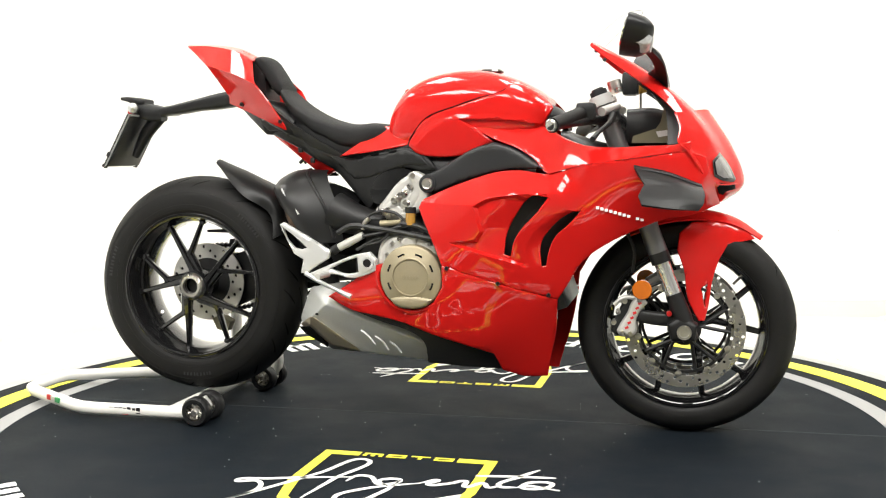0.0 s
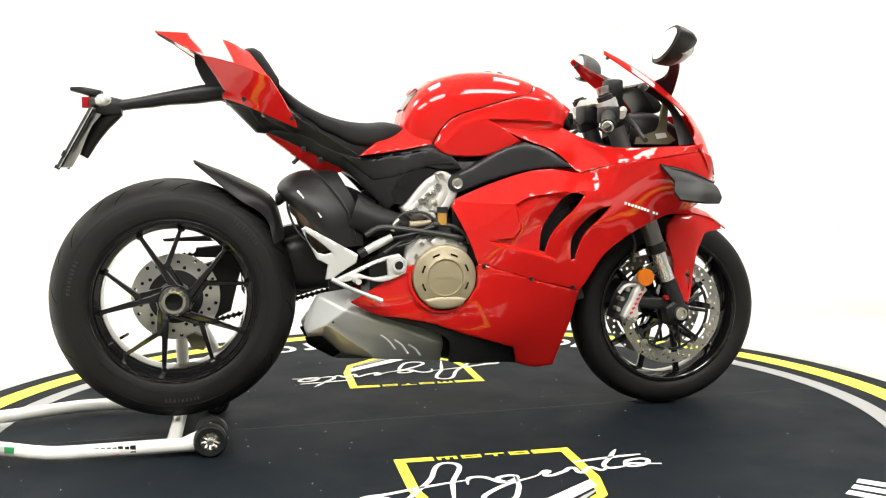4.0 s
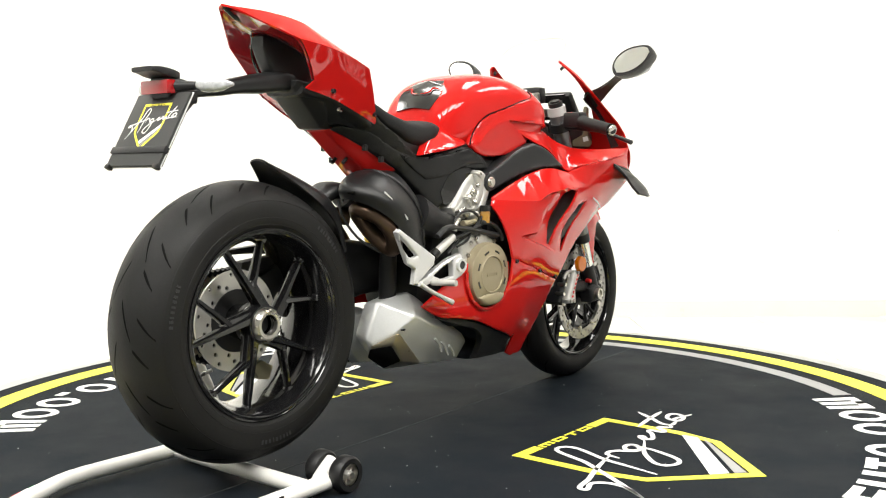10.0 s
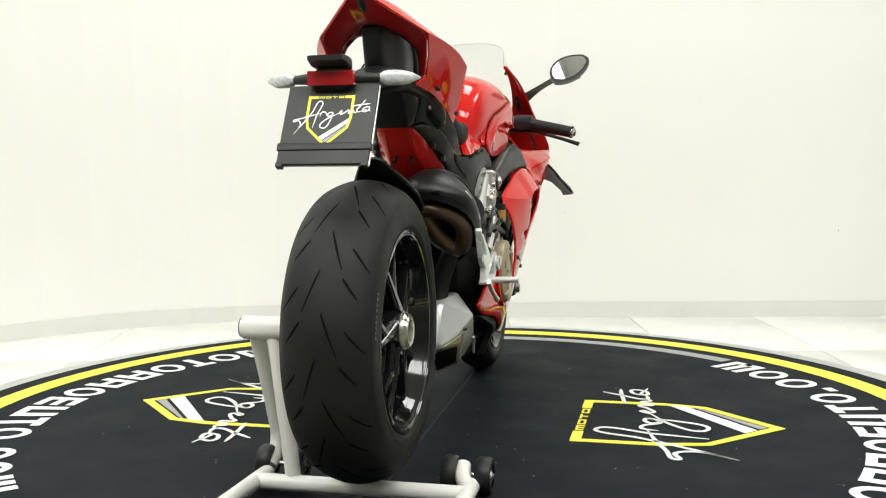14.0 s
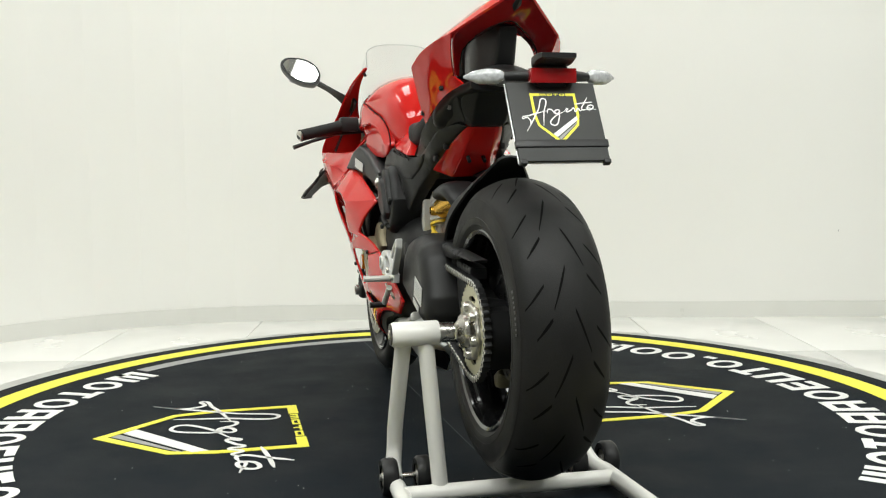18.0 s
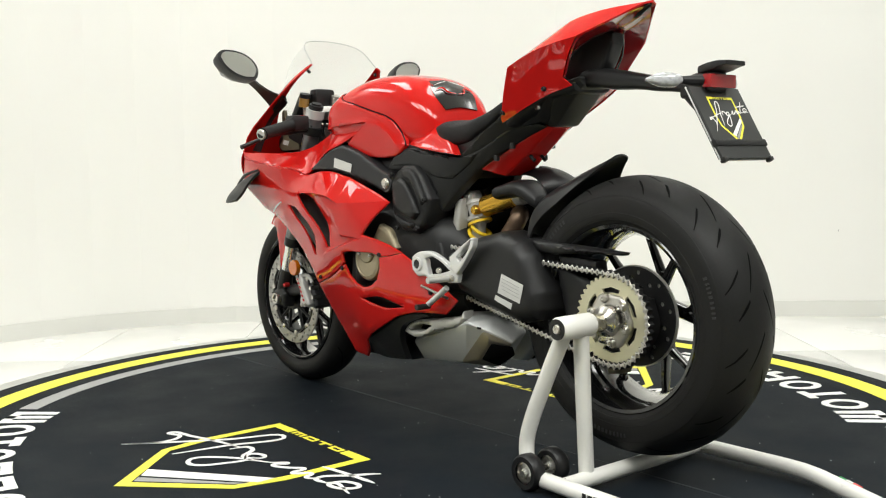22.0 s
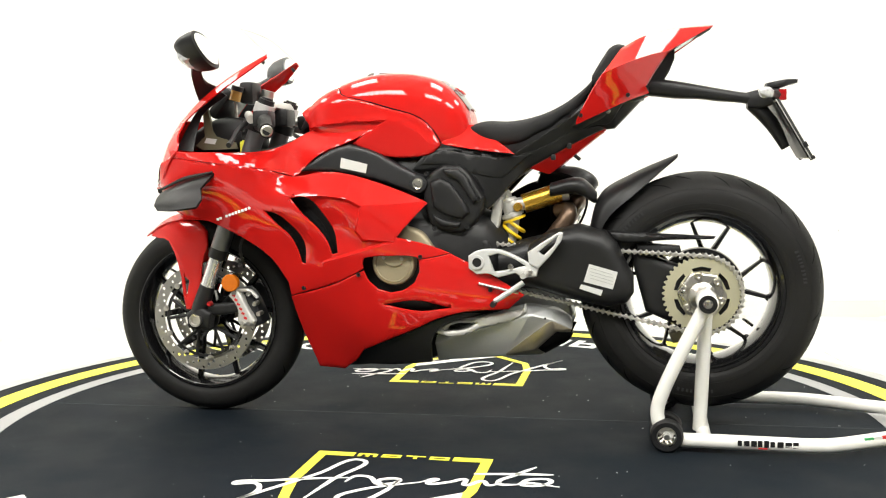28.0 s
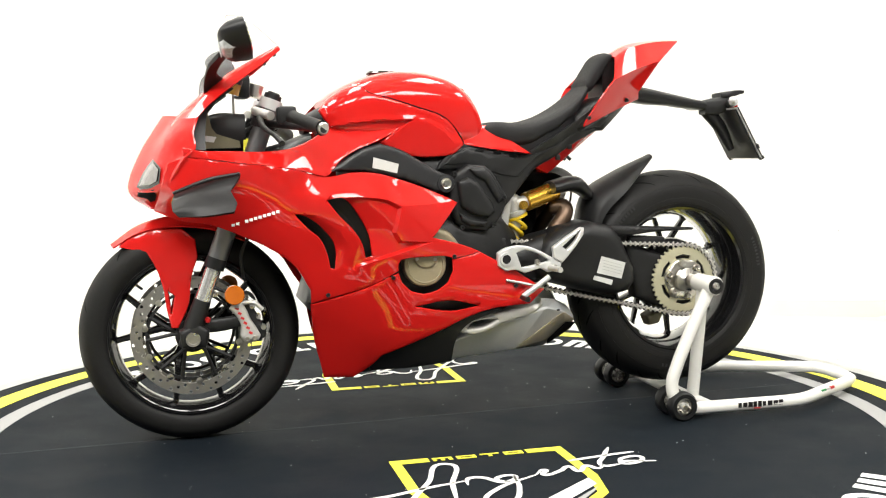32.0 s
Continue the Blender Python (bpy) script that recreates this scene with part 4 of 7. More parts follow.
# the front cowl: rows from its rim round to the middle, (x, y, z) on the left half
RAIL = [[(0.470, 0.128, 1.079), (0.469, 0.138, 1.076), (0.465, 0.143, 1.069)],
        [(0.528, 0.137, 1.047), (0.524, 0.160, 1.041), (0.514, 0.172, 1.028)],
        [(0.600, 0.137, 1.005), (0.595, 0.170, 0.996), (0.580, 0.190, 0.980)],
        [(0.672, 0.129, 0.951), (0.668, 0.175, 0.941), (0.653, 0.206, 0.922)],
        [(0.738, 0.107, 0.892), (0.728, 0.172, 0.884), (0.690, 0.222, 0.884)]]
COWL = [[(0.776, 0.0, 0.897), (0.738, 0.107, 0.892), (0.728, 0.172, 0.884), (0.690, 0.222, 0.884)],
        [(0.806, 0.0, 0.852), (0.780, 0.095, 0.842), (0.762, 0.172, 0.832), (0.703, 0.240, 0.846)],
        [(0.832, 0.0, 0.810), (0.808, 0.090, 0.796), (0.782, 0.172, 0.784), (0.700, 0.254, 0.806)],
        [(0.851, 0.0, 0.772), (0.828, 0.086, 0.752), (0.796, 0.168, 0.742), (0.724, 0.250, 0.783)],
        [(0.866, 0.0, 0.735), (0.846, 0.078, 0.712), (0.808, 0.152, 0.706), (0.758, 0.226, 0.728)],
        [(0.871, 0.0, 0.692), (0.854, 0.060, 0.678), (0.822, 0.115, 0.672), (0.782, 0.160, 0.680)],
        [(0.830, 0.0, 0.652), (0.822, 0.045, 0.650), (0.812, 0.078, 0.648), (0.796, 0.112, 0.650)]]
NOSE = skin([(p[0], p[2], p[1]) for row in COWL for p in row if p[1] > 0.01])


def build_bodywork(bike):
    upper = [(0.113, 0.877), (0.183, 0.877), (0.261, 0.869), (0.330, 0.858), (0.357, 0.847), (0.400, 0.823), (0.455, 0.803), (0.536, 0.796), (0.614, 0.798), (0.688, 0.800), (0.729, 0.808), (0.727, 0.785), (0.641, 0.774), (0.541, 0.762), (0.445, 0.748), (0.365, 0.728), (0.353, 0.734), (0.322, 0.768), (0.276, 0.798), (0.214, 0.822), (0.155, 0.852)]
    side = [(0.364, 0.728), (0.444, 0.747), (0.537, 0.761), (0.637, 0.772), (0.719, 0.786), (0.766, 0.769), (0.782, 0.716), (0.795, 0.673), (0.805, 0.644), (0.732, 0.617), (0.664, 0.607), (0.595, 0.580), (0.514, 0.541), (0.449, 0.492), (0.405, 0.423), (0.381, 0.387), (0.258, 0.421), (0.163, 0.450), (0.066, 0.483), (0.048, 0.533), (0.027, 0.581), (-0.001, 0.638), (0.010, 0.660), (0.071, 0.686), (0.148, 0.714), (0.231, 0.736), (0.293, 0.738)]
    slot_a = [(0.367, 0.667), (0.324, 0.671), (0.278, 0.621), (0.251, 0.569), (0.243, 0.513), (0.260, 0.508), (0.271, 0.548), (0.297, 0.588), (0.334, 0.625)]
    slot_b = [(0.451, 0.632), (0.418, 0.624), (0.367, 0.582), (0.342, 0.542), (0.342, 0.480), (0.354, 0.483), (0.363, 0.523), (0.382, 0.563), (0.416, 0.594)]
    belly = [(0.068, 0.482), (0.163, 0.450), (0.258, 0.420), (0.380, 0.386), (0.369, 0.285), (0.351, 0.212), (0.337, 0.149), (0.272, 0.148), (0.213, 0.168), (0.195, 0.221), (0.118, 0.250), (0.037, 0.277), (-0.058, 0.313), (-0.137, 0.330), (-0.216, 0.345), (-0.283, 0.380), (-0.198, 0.431), (-0.134, 0.473), (-0.108, 0.482), (-0.119, 0.431), (-0.101, 0.383), (-0.060, 0.354), (-0.010, 0.350), (0.038, 0.372), (0.066, 0.419)]
    hole_low = [(0.014, 0.493), (0.012, 0.462), (0.027, 0.429), (0.057, 0.409), (0.096, 0.400), (0.132, 0.410), (0.158, 0.434), (0.170, 0.463)]
    hole_top = [(0.170, 0.469), (0.171, 0.485), (0.165, 0.499), (0.146, 0.503), (0.090, 0.505), (0.037, 0.504), (0.018, 0.499), (0.014, 0.495)]
    belly_left = [(-0.173, 0.456), (-0.119, 0.485), (-0.072, 0.510), (-0.041, 0.502)] + hole_low + [(0.193, 0.453), (0.266, 0.420), (0.404, 0.380), (0.389, 0.277), (0.364, 0.186), (0.356, 0.153), (0.274, 0.150), (0.224, 0.189), (0.201, 0.218), (0.122, 0.255), (0.025, 0.298), (-0.039, 0.327), (-0.119, 0.346), (-0.230, 0.352), (-0.275, 0.392), (-0.222, 0.426)]
    side_left = side[:15] + [(0.402, 0.383), (0.265, 0.423), (0.193, 0.455)] + hole_top + [(-0.041, 0.504), (-0.072, 0.511), (-0.041, 0.524), (0.005, 0.540), (0.073, 0.557), (0.035, 0.601), (-0.009, 0.650)] + side[22:]
    line_a, line_b = [(0.360, 0.668), (0.294, 0.608), (0.261, 0.555), (0.252, 0.511)], [(0.445, 0.628), (0.380, 0.581), (0.352, 0.535), (0.349, 0.480)]

    crest = [(0.000, 0.655), (0.080, 0.649), (0.162, 0.646), (0.203, 0.666), (0.285, 0.677), (0.365, 0.677)]
    crest_x, crest_z = [q[0] for q in crest], [q[1] for q in crest]

    # the vented field lies behind a ridge
    dip = [(0.367, 0.674), (0.287, 0.675), (0.205, 0.664), (0.165, 0.643), (0.180, 0.575), (0.164, 0.553), (0.075, 0.545), (0.193, 0.511), (0.286, 0.484), (0.348, 0.470), (0.379, 0.523), (0.410, 0.615)]
    dip_edge = dip[0:9]
    dip_front = 0.325
    dip_in = [(0.287, 0.667), (0.211, 0.657), (0.175, 0.639), (0.190, 0.575), (0.172, 0.545), (0.110, 0.544), (0.193, 0.518), (0.286, 0.491)]

    def gap_to(line, x, z):
        best = 9.0
        for (ax, az), (bx, bz) in zip(line, line[1:]):
            u = max(0.0, min(1.0, ((x - ax) * (bx - ax) + (z - az) * (bz - az)) / ((bx - ax)**2 + (bz - az)**2)))
            best = min(best, math.hypot(ax + u * (bx - ax) - x, az + u * (bz - az) - z))
        return best

    def sunk(x, z):
        """The side skin dives inwards behind each vent."""
        y = FAIRING(x, z)
        for line, run, deep in ((line_a, 0.100, 0.026), (line_b, 0.050, 0.018)):
            zs, xs = [q[1] for q in reversed(line)], [q[0] for q in reversed(line)]
            back = float(np.interp(z, zs, xs)) - x
            if -0.002 < back < run and zs[0] < z < zs[-1] + 0.004:
                k = (1 - back / run)**1.0 * min(1.0, max(0.0, (z - zs[0] - 0.004) / 0.07)) * min(1.0, max(0.0, (zs[-1] + 0.004 - z) / 0.012))
                y -= deep * k
        above = z - float(np.interp(x, crest_x, crest_z))
        if above > 0:
            y -= 0.55 * above * min(1.0, max(0.0, (crest_x[-1] + 0.10 - x) / 0.10))
        if inside(dip, x, z):
            y -= 0.011 * min(1.0, gap_to(dip_edge, x, z) / 0.007) * min(1.0, max(0.0, (dip_front - x) / 0.10))
        return y
    edge = [(x, z, sunk(x, z) + 0.001) for x, z in ((0.335, 0.735), (0.40, 0.742), (0.47, 0.752), (0.55, 0.765), (0.62, 0.774), (0.68, 0.782), (0.72, 0.785))]
    crease_y = skin([(0.10, 0.862, 0.170), (0.20, 0.856, 0.170), (0.30, 0.850, 0.162), (0.34, 0.842, 0.156), (0.42, 0.815, 0.165), (0.47, 0.803, 0.184), (0.53, 0.797, 0.212), (0.62, 0.797, 0.246), (0.70, 0.803, 0.254),
                     (0.15, 0.835, 0.184), (0.22, 0.805, 0.202), (0.28, 0.770, 0.224)] + edge)
    for sg in (-1, 1):
        part("upper_fairing", panel(upper, crease_y, sg, 0.004, step=0.012, sharp=26, lip=0.003), RED, bike, "gloss red upper fairing shoulder")
        part("side_fairing", panel(side if sg < 0 else side_left, sunk, sg, 0.004, (slot_a, slot_b), 0.010, sharp=28, lines=(dip_edge[1:], dip_in, crest[:4]), lip=0.0035), RED, bike, "gloss red side fairing with two slanting vents", crease=17)
        # black sheet added behind the vents so that they look dark inside
        part("vent_backing", panel([(0.200, 0.500), (0.215, 0.590), (0.270, 0.680), (0.420, 0.700), (0.560, 0.690), (0.640, 0.660), (0.520, 0.585), (0.450, 0.530), (0.400, 0.470), (0.330, 0.455), (0.250, 0.478)], lambda x, z: FAIRING(x, z) - 0.046, sg, 0.004, step=0.02), BLACK, bike)
        low = belly if sg < 0 else belly_left
        cuts = ()
        if sg > 0:
            cuts = ([(0.118, 0.365), (0.023, 0.378), (-0.071, 0.357), (0.016, 0.347)],)
        part("belly_fairing", panel(low, FAIRING, sg, 0.004, cuts, 0.013, sharp=24, lip=0.0035), RED, bike, "gloss red lower fairing")
        rail = part("screen_rail", sheet([[(x, sg * y, z) for x, y, z in row] for row in RAIL], 0.005, 5, 4, 179, inward=(0, -sg * 0.8, -0.6)), RED, bike, "gloss red rail beside the windscreen")
        part("rail_screw", rod((0.485, sg * 0.134, 1.060), (0.478, sg * 0.130, 1.052), 0.005, 10), BLACK, rail)
        # dark ducts behind the vents
        part("vent_duct", panel([(0.166, 0.694), (0.400, 0.683), (0.487, 0.636), (0.377, 0.456), (0.235, 0.490)], lambda x, z: FAIRING(x, z) - 0.060, sg, 0.004), BLACK, bike)
        for sl in ([(0.350, 0.659), (0.288, 0.593), (0.264, 0.523), (0.271, 0.514), (0.300, 0.582), (0.363, 0.652)], [(0.437, 0.623), (0.386, 0.567), (0.356, 0.493), (0.362, 0.486), (0.398, 0.561), (0.445, 0.617)]):
            part("vent_fin", panel(sl, lambda x, z: FAIRING(x, z) - 0.046, sg, 0.004), SATIN, bike)
        # winglet
        wing = [[(0.583, sg * 0.254, 0.748), (0.66, sg * 0.248, 0.729), (0.752, sg * 0.230, 0.692)],
                [(0.603, sg * 0.282, 0.716), (0.68, sg * 0.282, 0.702), (0.757, sg * 0.258, 0.679)],
                [(0.616, sg * 0.292, 0.698), (0.69, sg * 0.292, 0.688), (0.760, sg * 0.266, 0.671)],
                [(0.602, sg * 0.320, 0.670), (0.68, sg * 0.322, 0.661), (0.758, sg * 0.290, 0.650)],
                [(0.611, sg * 0.337, 0.648), (0.68, sg * 0.335, 0.639), (0.744, sg * 0.298, 0.635)]]
        winglet = part("winglet", sheet(wing, 0.008, 3, 4, 179, sharp2=24), BLACK, bike, "matt black winglet")
        part("winglet_rib", tube([(x, sg * (y + 0.004), z + 0.004) for x, y, z in ((0.590, 0.262, 0.738), (0.67, 0.262, 0.722), (0.755, 0.244, 0.690))], [0.003, 0.0055, 0.004], 8), BLACK, winglet)
        # headlight
        lamp = [(0.783, 0.758), (0.802, 0.780), (0.827, 0.747), (0.846, 0.708), (0.838, 0.701), (0.810, 0.705), (0.788, 0.717)]
        part("headlight", panel(lamp, lambda x, z: NOSE(x, z) + 0.004, sg, 0.006, step=0.012, sharp=20), GLOSS_BLACK, bike, "dark glossy headlight lens")
        part("headlight_reflector", panel([(0.789, 0.754), (0.802, 0.772), (0.824, 0.744), (0.839, 0.711), (0.813, 0.713), (0.795, 0.723)], lambda x, z: NOSE(x, z) + 0.008, sg, 0.003, step=0.012, sharp=20), HEAD_LENS, bike)
        # near-black sheet on the nose, coloured for the shaded opening
        part("intake", panel([(0.790, 0.709), (0.813, 0.698), (0.843, 0.695), (0.846, 0.680), (0.820, 0.666), (0.800, 0.672)], lambda x, z: NOSE(x, z) + 0.002, sg, 0.004, step=0.012), DEEP_SHADE, bike, "dark air intake under the headlight")
        part("light_trim", tube([(x, sg * (NOSE(x, z) + 0.004), z) for x, z in [(0.793, 0.697), (0.820, 0.695), (0.846, 0.696)]], 0.0022, 6), RED, bike)
        # maker's wordmark as plain bars
        x0, z0 = 0.494, 0.640
        for k in range(11):
            if k == 8:
                continue
            u = x0 + 0.0112 * k
            v = z0 - 0.30 * (u - x0)
            bar = box(u, sg * (FAIRING(u, v) + 0.0012), v, 0.0086, 0.0012, 0.0078, 0, Matrix.Rotation(sg * radians(-20), 4, "Z"))
            part("lettering_bar", bar, WHITE_PRINT, bike)
        for px, pz in [(0.083, 0.473), (0.223, 0.432), (0.357, 0.399)] if sg < 0 else [(0.185, 0.451), (0.358, 0.407), (0.009, 0.502), (-0.182, 0.408)]:
            bolt(px, sg * (FAIRING(px, pz) + 0.002), pz, 0.006, bike, BLACK)
    part("black_bellypan", panel([(-0.217, 0.342), (-0.137, 0.327), (-0.058, 0.309), (0.037, 0.274), (0.118, 0.246), (0.192, 0.222), (0.210, 0.170), (0.120, 0.179), (0.003, 0.190), (0.000, 0.250), (-0.027, 0.278), (-0.122, 0.310)], lambda x, z: FAIRING(x, z) - 0.012, -1, 0.02), BLACK, bike, "matt black belly pan")
    part("black_bellypan", panel([(0.204, 0.214), (0.122, 0.251), (0.025, 0.293), (-0.039, 0.323), (-0.119, 0.341), (-0.151, 0.339), (-0.039, 0.300), (-0.010, 0.259), (-0.003, 0.190), (0.126, 0.174), (0.225, 0.170), (0.229, 0.185)], lambda x, z: FAIRING(x, z) - 0.012, 1, 0.02), BLACK, bike, "matt black belly pan")
    part("belly_floor", loft([(0.325, 0.045, 0.20, 0.148), (0.20, 0.065, 0.22, 0.158), (0.05, 0.085, 0.26, 0.170), (-0.05, 0.09, 0.28, 0.20)], 20, 0.6), BLACK, bike)
    # fairing edge facing the wheel, dark inside
    part("radiator", box(0.345, 0, 0.50, 0.03, 0.30, 0.30, 0.004, Matrix.Rotation(radians(-18), 4, "Y")), BLACK, bike, "dark finned radiator behind the front wheel")
    part("fairing_inner", loft([(0.30, 0.05, 0.55, 0.16), (0.20, 0.16, 0.66, 0.20), (0.0, 0.17, 0.66, 0.24), (-0.12, 0.14, 0.55, 0.30)], 20, 0.7), BLACK, bike)
    full = [[(x, -y, z) for x, y, z in reversed(row[1:])] + row for row in COWL]
    part("nose_cowl", sheet(full, 0.005, 5, 4, 179, inward=(-0.8, 0, -0.3)), RED, bike, "gloss red nose cowl")
    # windscreen
    rows = []
    for (xe, w, ze), (xm, wm, zm), (xc, zc) in (((0.738, 0.105, 0.894), (0.768, 0.060, 0.901), (0.780, 0.904)), ((0.672, 0.127, 0.953), (0.725, 0.085, 0.973), (0.746, 0.984)), ((0.600, 0.135, 1.007), (0.675, 0.102, 1.046), (0.702, 1.066)),
                                               ((0.528, 0.135, 1.049), (0.615, 0.110, 1.106), (0.652, 1.132)), ((0.472, 0.126, 1.081), (0.545, 0.106, 1.146), (0.597, 1.170))):
        rows.append([(xe, -w, ze), (xm, -wm, zm), (xc, 0, zc), (xm, wm, zm), (xe, w, ze)])
    screen = part("windscreen", sheet(rows, 0.003, 5, 5, 179), SCREEN, bike, "clear bubble windscreen")
    screen.visible_shadow = False
    part("screen_edge", tube([Vector(q) for q in rows[-1]], 0.0010, 8), GREY_PRINT, screen)


def build_tank(bike):
    body = [(-0.118, 0.085, 0.865, 0.800), (-0.105, 0.110, 0.915, 0.790), (-0.075, 0.130, 0.960, 0.785), (-0.030, 0.146, 0.994, 0.780), (0.035, 0.158, 1.015, 0.778), (0.10, 0.168, 1.022, 0.780), (0.17, 0.176, 1.018, 0.790), (0.25, 0.180, 0.995, 0.800), (0.31, 0.168, 0.965, 0.815), (0.345, 0.140, 0.938, 0.825)]
    power = 0.66
    part("fuel_tank", loft(body, 52, power), RED, bike, "sculpted gloss red fuel tank")
    path = spline([Vector(q) for q in body], 5, False, 179)
    cols = [[q[i] for q in path] for i in range(4)]

    def tank_y(x, z):
        """Half-width of the tank's own skin."""
        w, top, bot = (float(np.interp(x, cols[0], cols[i])) for i in (1, 2, 3))
        k = min(0.999, abs(z - (top + bot) / 2) / ((top - bot) / 2))
        return w * (1 - k**(2 / power))**(power / 2)
    groove = [(-0.041, 0.810), (-0.038, 0.821), (-0.019, 0.852), (0.016, 0.886), (0.101, 0.915), (0.171, 0.936), (0.237, 0.955), (0.247, 0.971)]
    cover = groove + [(0.268, 0.976), (0.304, 0.960), (0.341, 0.935), (0.366, 0.906), (0.336, 0.861), (0.233, 0.874), (0.116, 0.877), (0.169, 0.845), (0.207, 0.817), (0.122, 0.782), (0.027, 0.778), (-0.016, 0.788)]
    ridge = [(-0.011, 0.813), (0.028, 0.852), (0.068, 0.873), (0.116, 0.882), (0.201, 0.874), (0.333, 0.863)]
    fold = [(0.116, 0.880), (0.157, 0.850), (0.188, 0.815)]
    ridge_x, ridge_z = [q[0] for q in ridge], [q[1] for q in ridge]

    def cover_y(x, z):
        rz_ = float(np.interp(x, ridge_x, ridge_z))
        top_y = tank_y(x, max(0.90, rz_)) + 0.012
        if z >= rz_:
            return max(tank_y(x, z) + 0.007, top_y - 0.30 * (z - rz_)) if z < rz_ + 0.03 else tank_y(x, z) + 0.007
        return top_y - 0.16 * (rz_ - z)
    # a flat facet at the foot of the tank, running under the seat's nose
    skirt = [(-0.247, 0.782), (-0.210, 0.810), (-0.168, 0.839), (-0.130, 0.867), (-0.082, 0.867), (-0.043, 0.838), (-0.040, 0.812), (-0.115, 0.799)]
    for sg in (-1, 1):
        part("tank_cover", panel(cover, cover_y, sg, 0.012, step=0.009, sharp=30, lines=(ridge, fold), lip=0.007), RED, bike, "gloss red tank side cover", crease=26)
        # dark strip that draws the shadow line along the cover's edge
        part("gap_shade", tube([(x, sg * (cover_y(x, z) - 0.0035), z) for x, z in groove], 0.0020, 6), DEEP_SHADE, bike)
        part("tank_skirt", panel(skirt, lambda x, z: 0.150 + 0.10 * min(0.0, x + 0.10) - 0.80 * (z - 0.800), sg, 0.02, step=0.012, sharp=30, lip=0.006), RED, bike)
        for k in range(6):
            u = 0.185 + 0.016 * k
            part("lettering_bar", box(u, sg * 0.136, 0.979 - 0.10 * (u - 0.185), 0.0125, 0.004, 0.014, 0, Matrix.Rotation(sg * radians(28), 4, "X")), WHITE_PRINT, bike)
    pads = [[(-0.028, s * 0.050, 0.9955) if abs(s) == 1 else (-0.030, s * 0.050, 0.9968 if s else 0.999) for s in (-1, -0.5, 0, 0.5, 1)],
            [(-0.075, s * 0.075, (0.965, 0.9625, 0.957)[int(abs(2 * s))]) for s in (-1, -0.5, 0, 0.5, 1)],
            [(-0.111, s * 0.060, (0.917, 0.9145, 0.910)[int(abs(2 * s))]) for s in (-1, -0.5, 0, 0.5, 1)]]
    pad = part("tank_pad", sheet(pads, 0.003, 4, 4, 179), GLOSS_BLACK, bike, "black glossy knee pad on the tank")

    def on_pad(u, v):
        """A place on the pad: u from its front to its rear, v across."""
        i, f = (0, 2 * u) if u < 0.5 else (1, 2 * u - 1)
        lines = [spline(q, 4, False, 179) for q in pads]
        k = min(15, max(0, int((v + 1) / 2 * 16)))
        return lines[i][k].lerp(lines[i + 1][k], f) + Vector((-0.003, 0, 0.0035))
    for sg in (-1, 1):
        part("pad_stripe", tube([on_pad(0.62, 0.05 * sg), on_pad(0.55, 0.4 * sg), on_pad(0.40, 0.62 * sg), on_pad(0.42, 0.95 * sg)], [0.001, 0.0022, 0.0028, 0.001], 6), RED, pad)
        part("pad_stripe", tube([on_pad(0.10, 0.05 * sg), on_pad(0.16, 0.5 * sg), on_pad(0.24, 0.95 * sg)], [0.0006, 0.0016, 0.0006], 6), WHITE_PRINT, pad)
    part("tank_tray", loft([(-0.23, 0.095, 0.805, 0.765), (-0.10, 0.135, 0.825, 0.765), (0.05, 0.145, 0.825, 0.765)], 20, 0.5), BLACK, bike)
    part("filler_cap", lathe([(0, 0.0), (0.045, 0.0), (0.047, 0.004), (0.040, 0.010), (0, 0.011)], 36, Matrix.Translation((0.16, 0, 1.014)) @ Matrix.Rotation(radians(90), 4, "X")), GLOSS_BLACK, bike)
    part("airbox_nose", loft([(0.335, 0.100, 0.925, 0.86), (0.375, 0.080, 0.905, 0.85), (0.395, 0.060, 0.880, 0.845)], 20, 0.7), BLACK, bike)


# half-width of the black covers under the seat
COVER = skin([(-0.22, 0.779, 0.127), (-0.13, 0.790, 0.140), (-0.05, 0.800, 0.147), (0.03, 0.750, 0.155), (-0.22, 0.720, 0.120), (-0.17, 0.630, 0.126), (-0.35, 0.771, 0.088), (-0.394, 0.803, 0.073), (-0.501, 0.896, 0.090), (-0.494, 0.850, 0.050), (-0.286, 0.733, 0.085), (-0.42, 0.862, 0.106), (-0.34, 0.832, 0.122), (-0.10, 0.735, 0.146), (-0.43, 0.895, 0.122), (-0.545, 0.925, 0.088)])


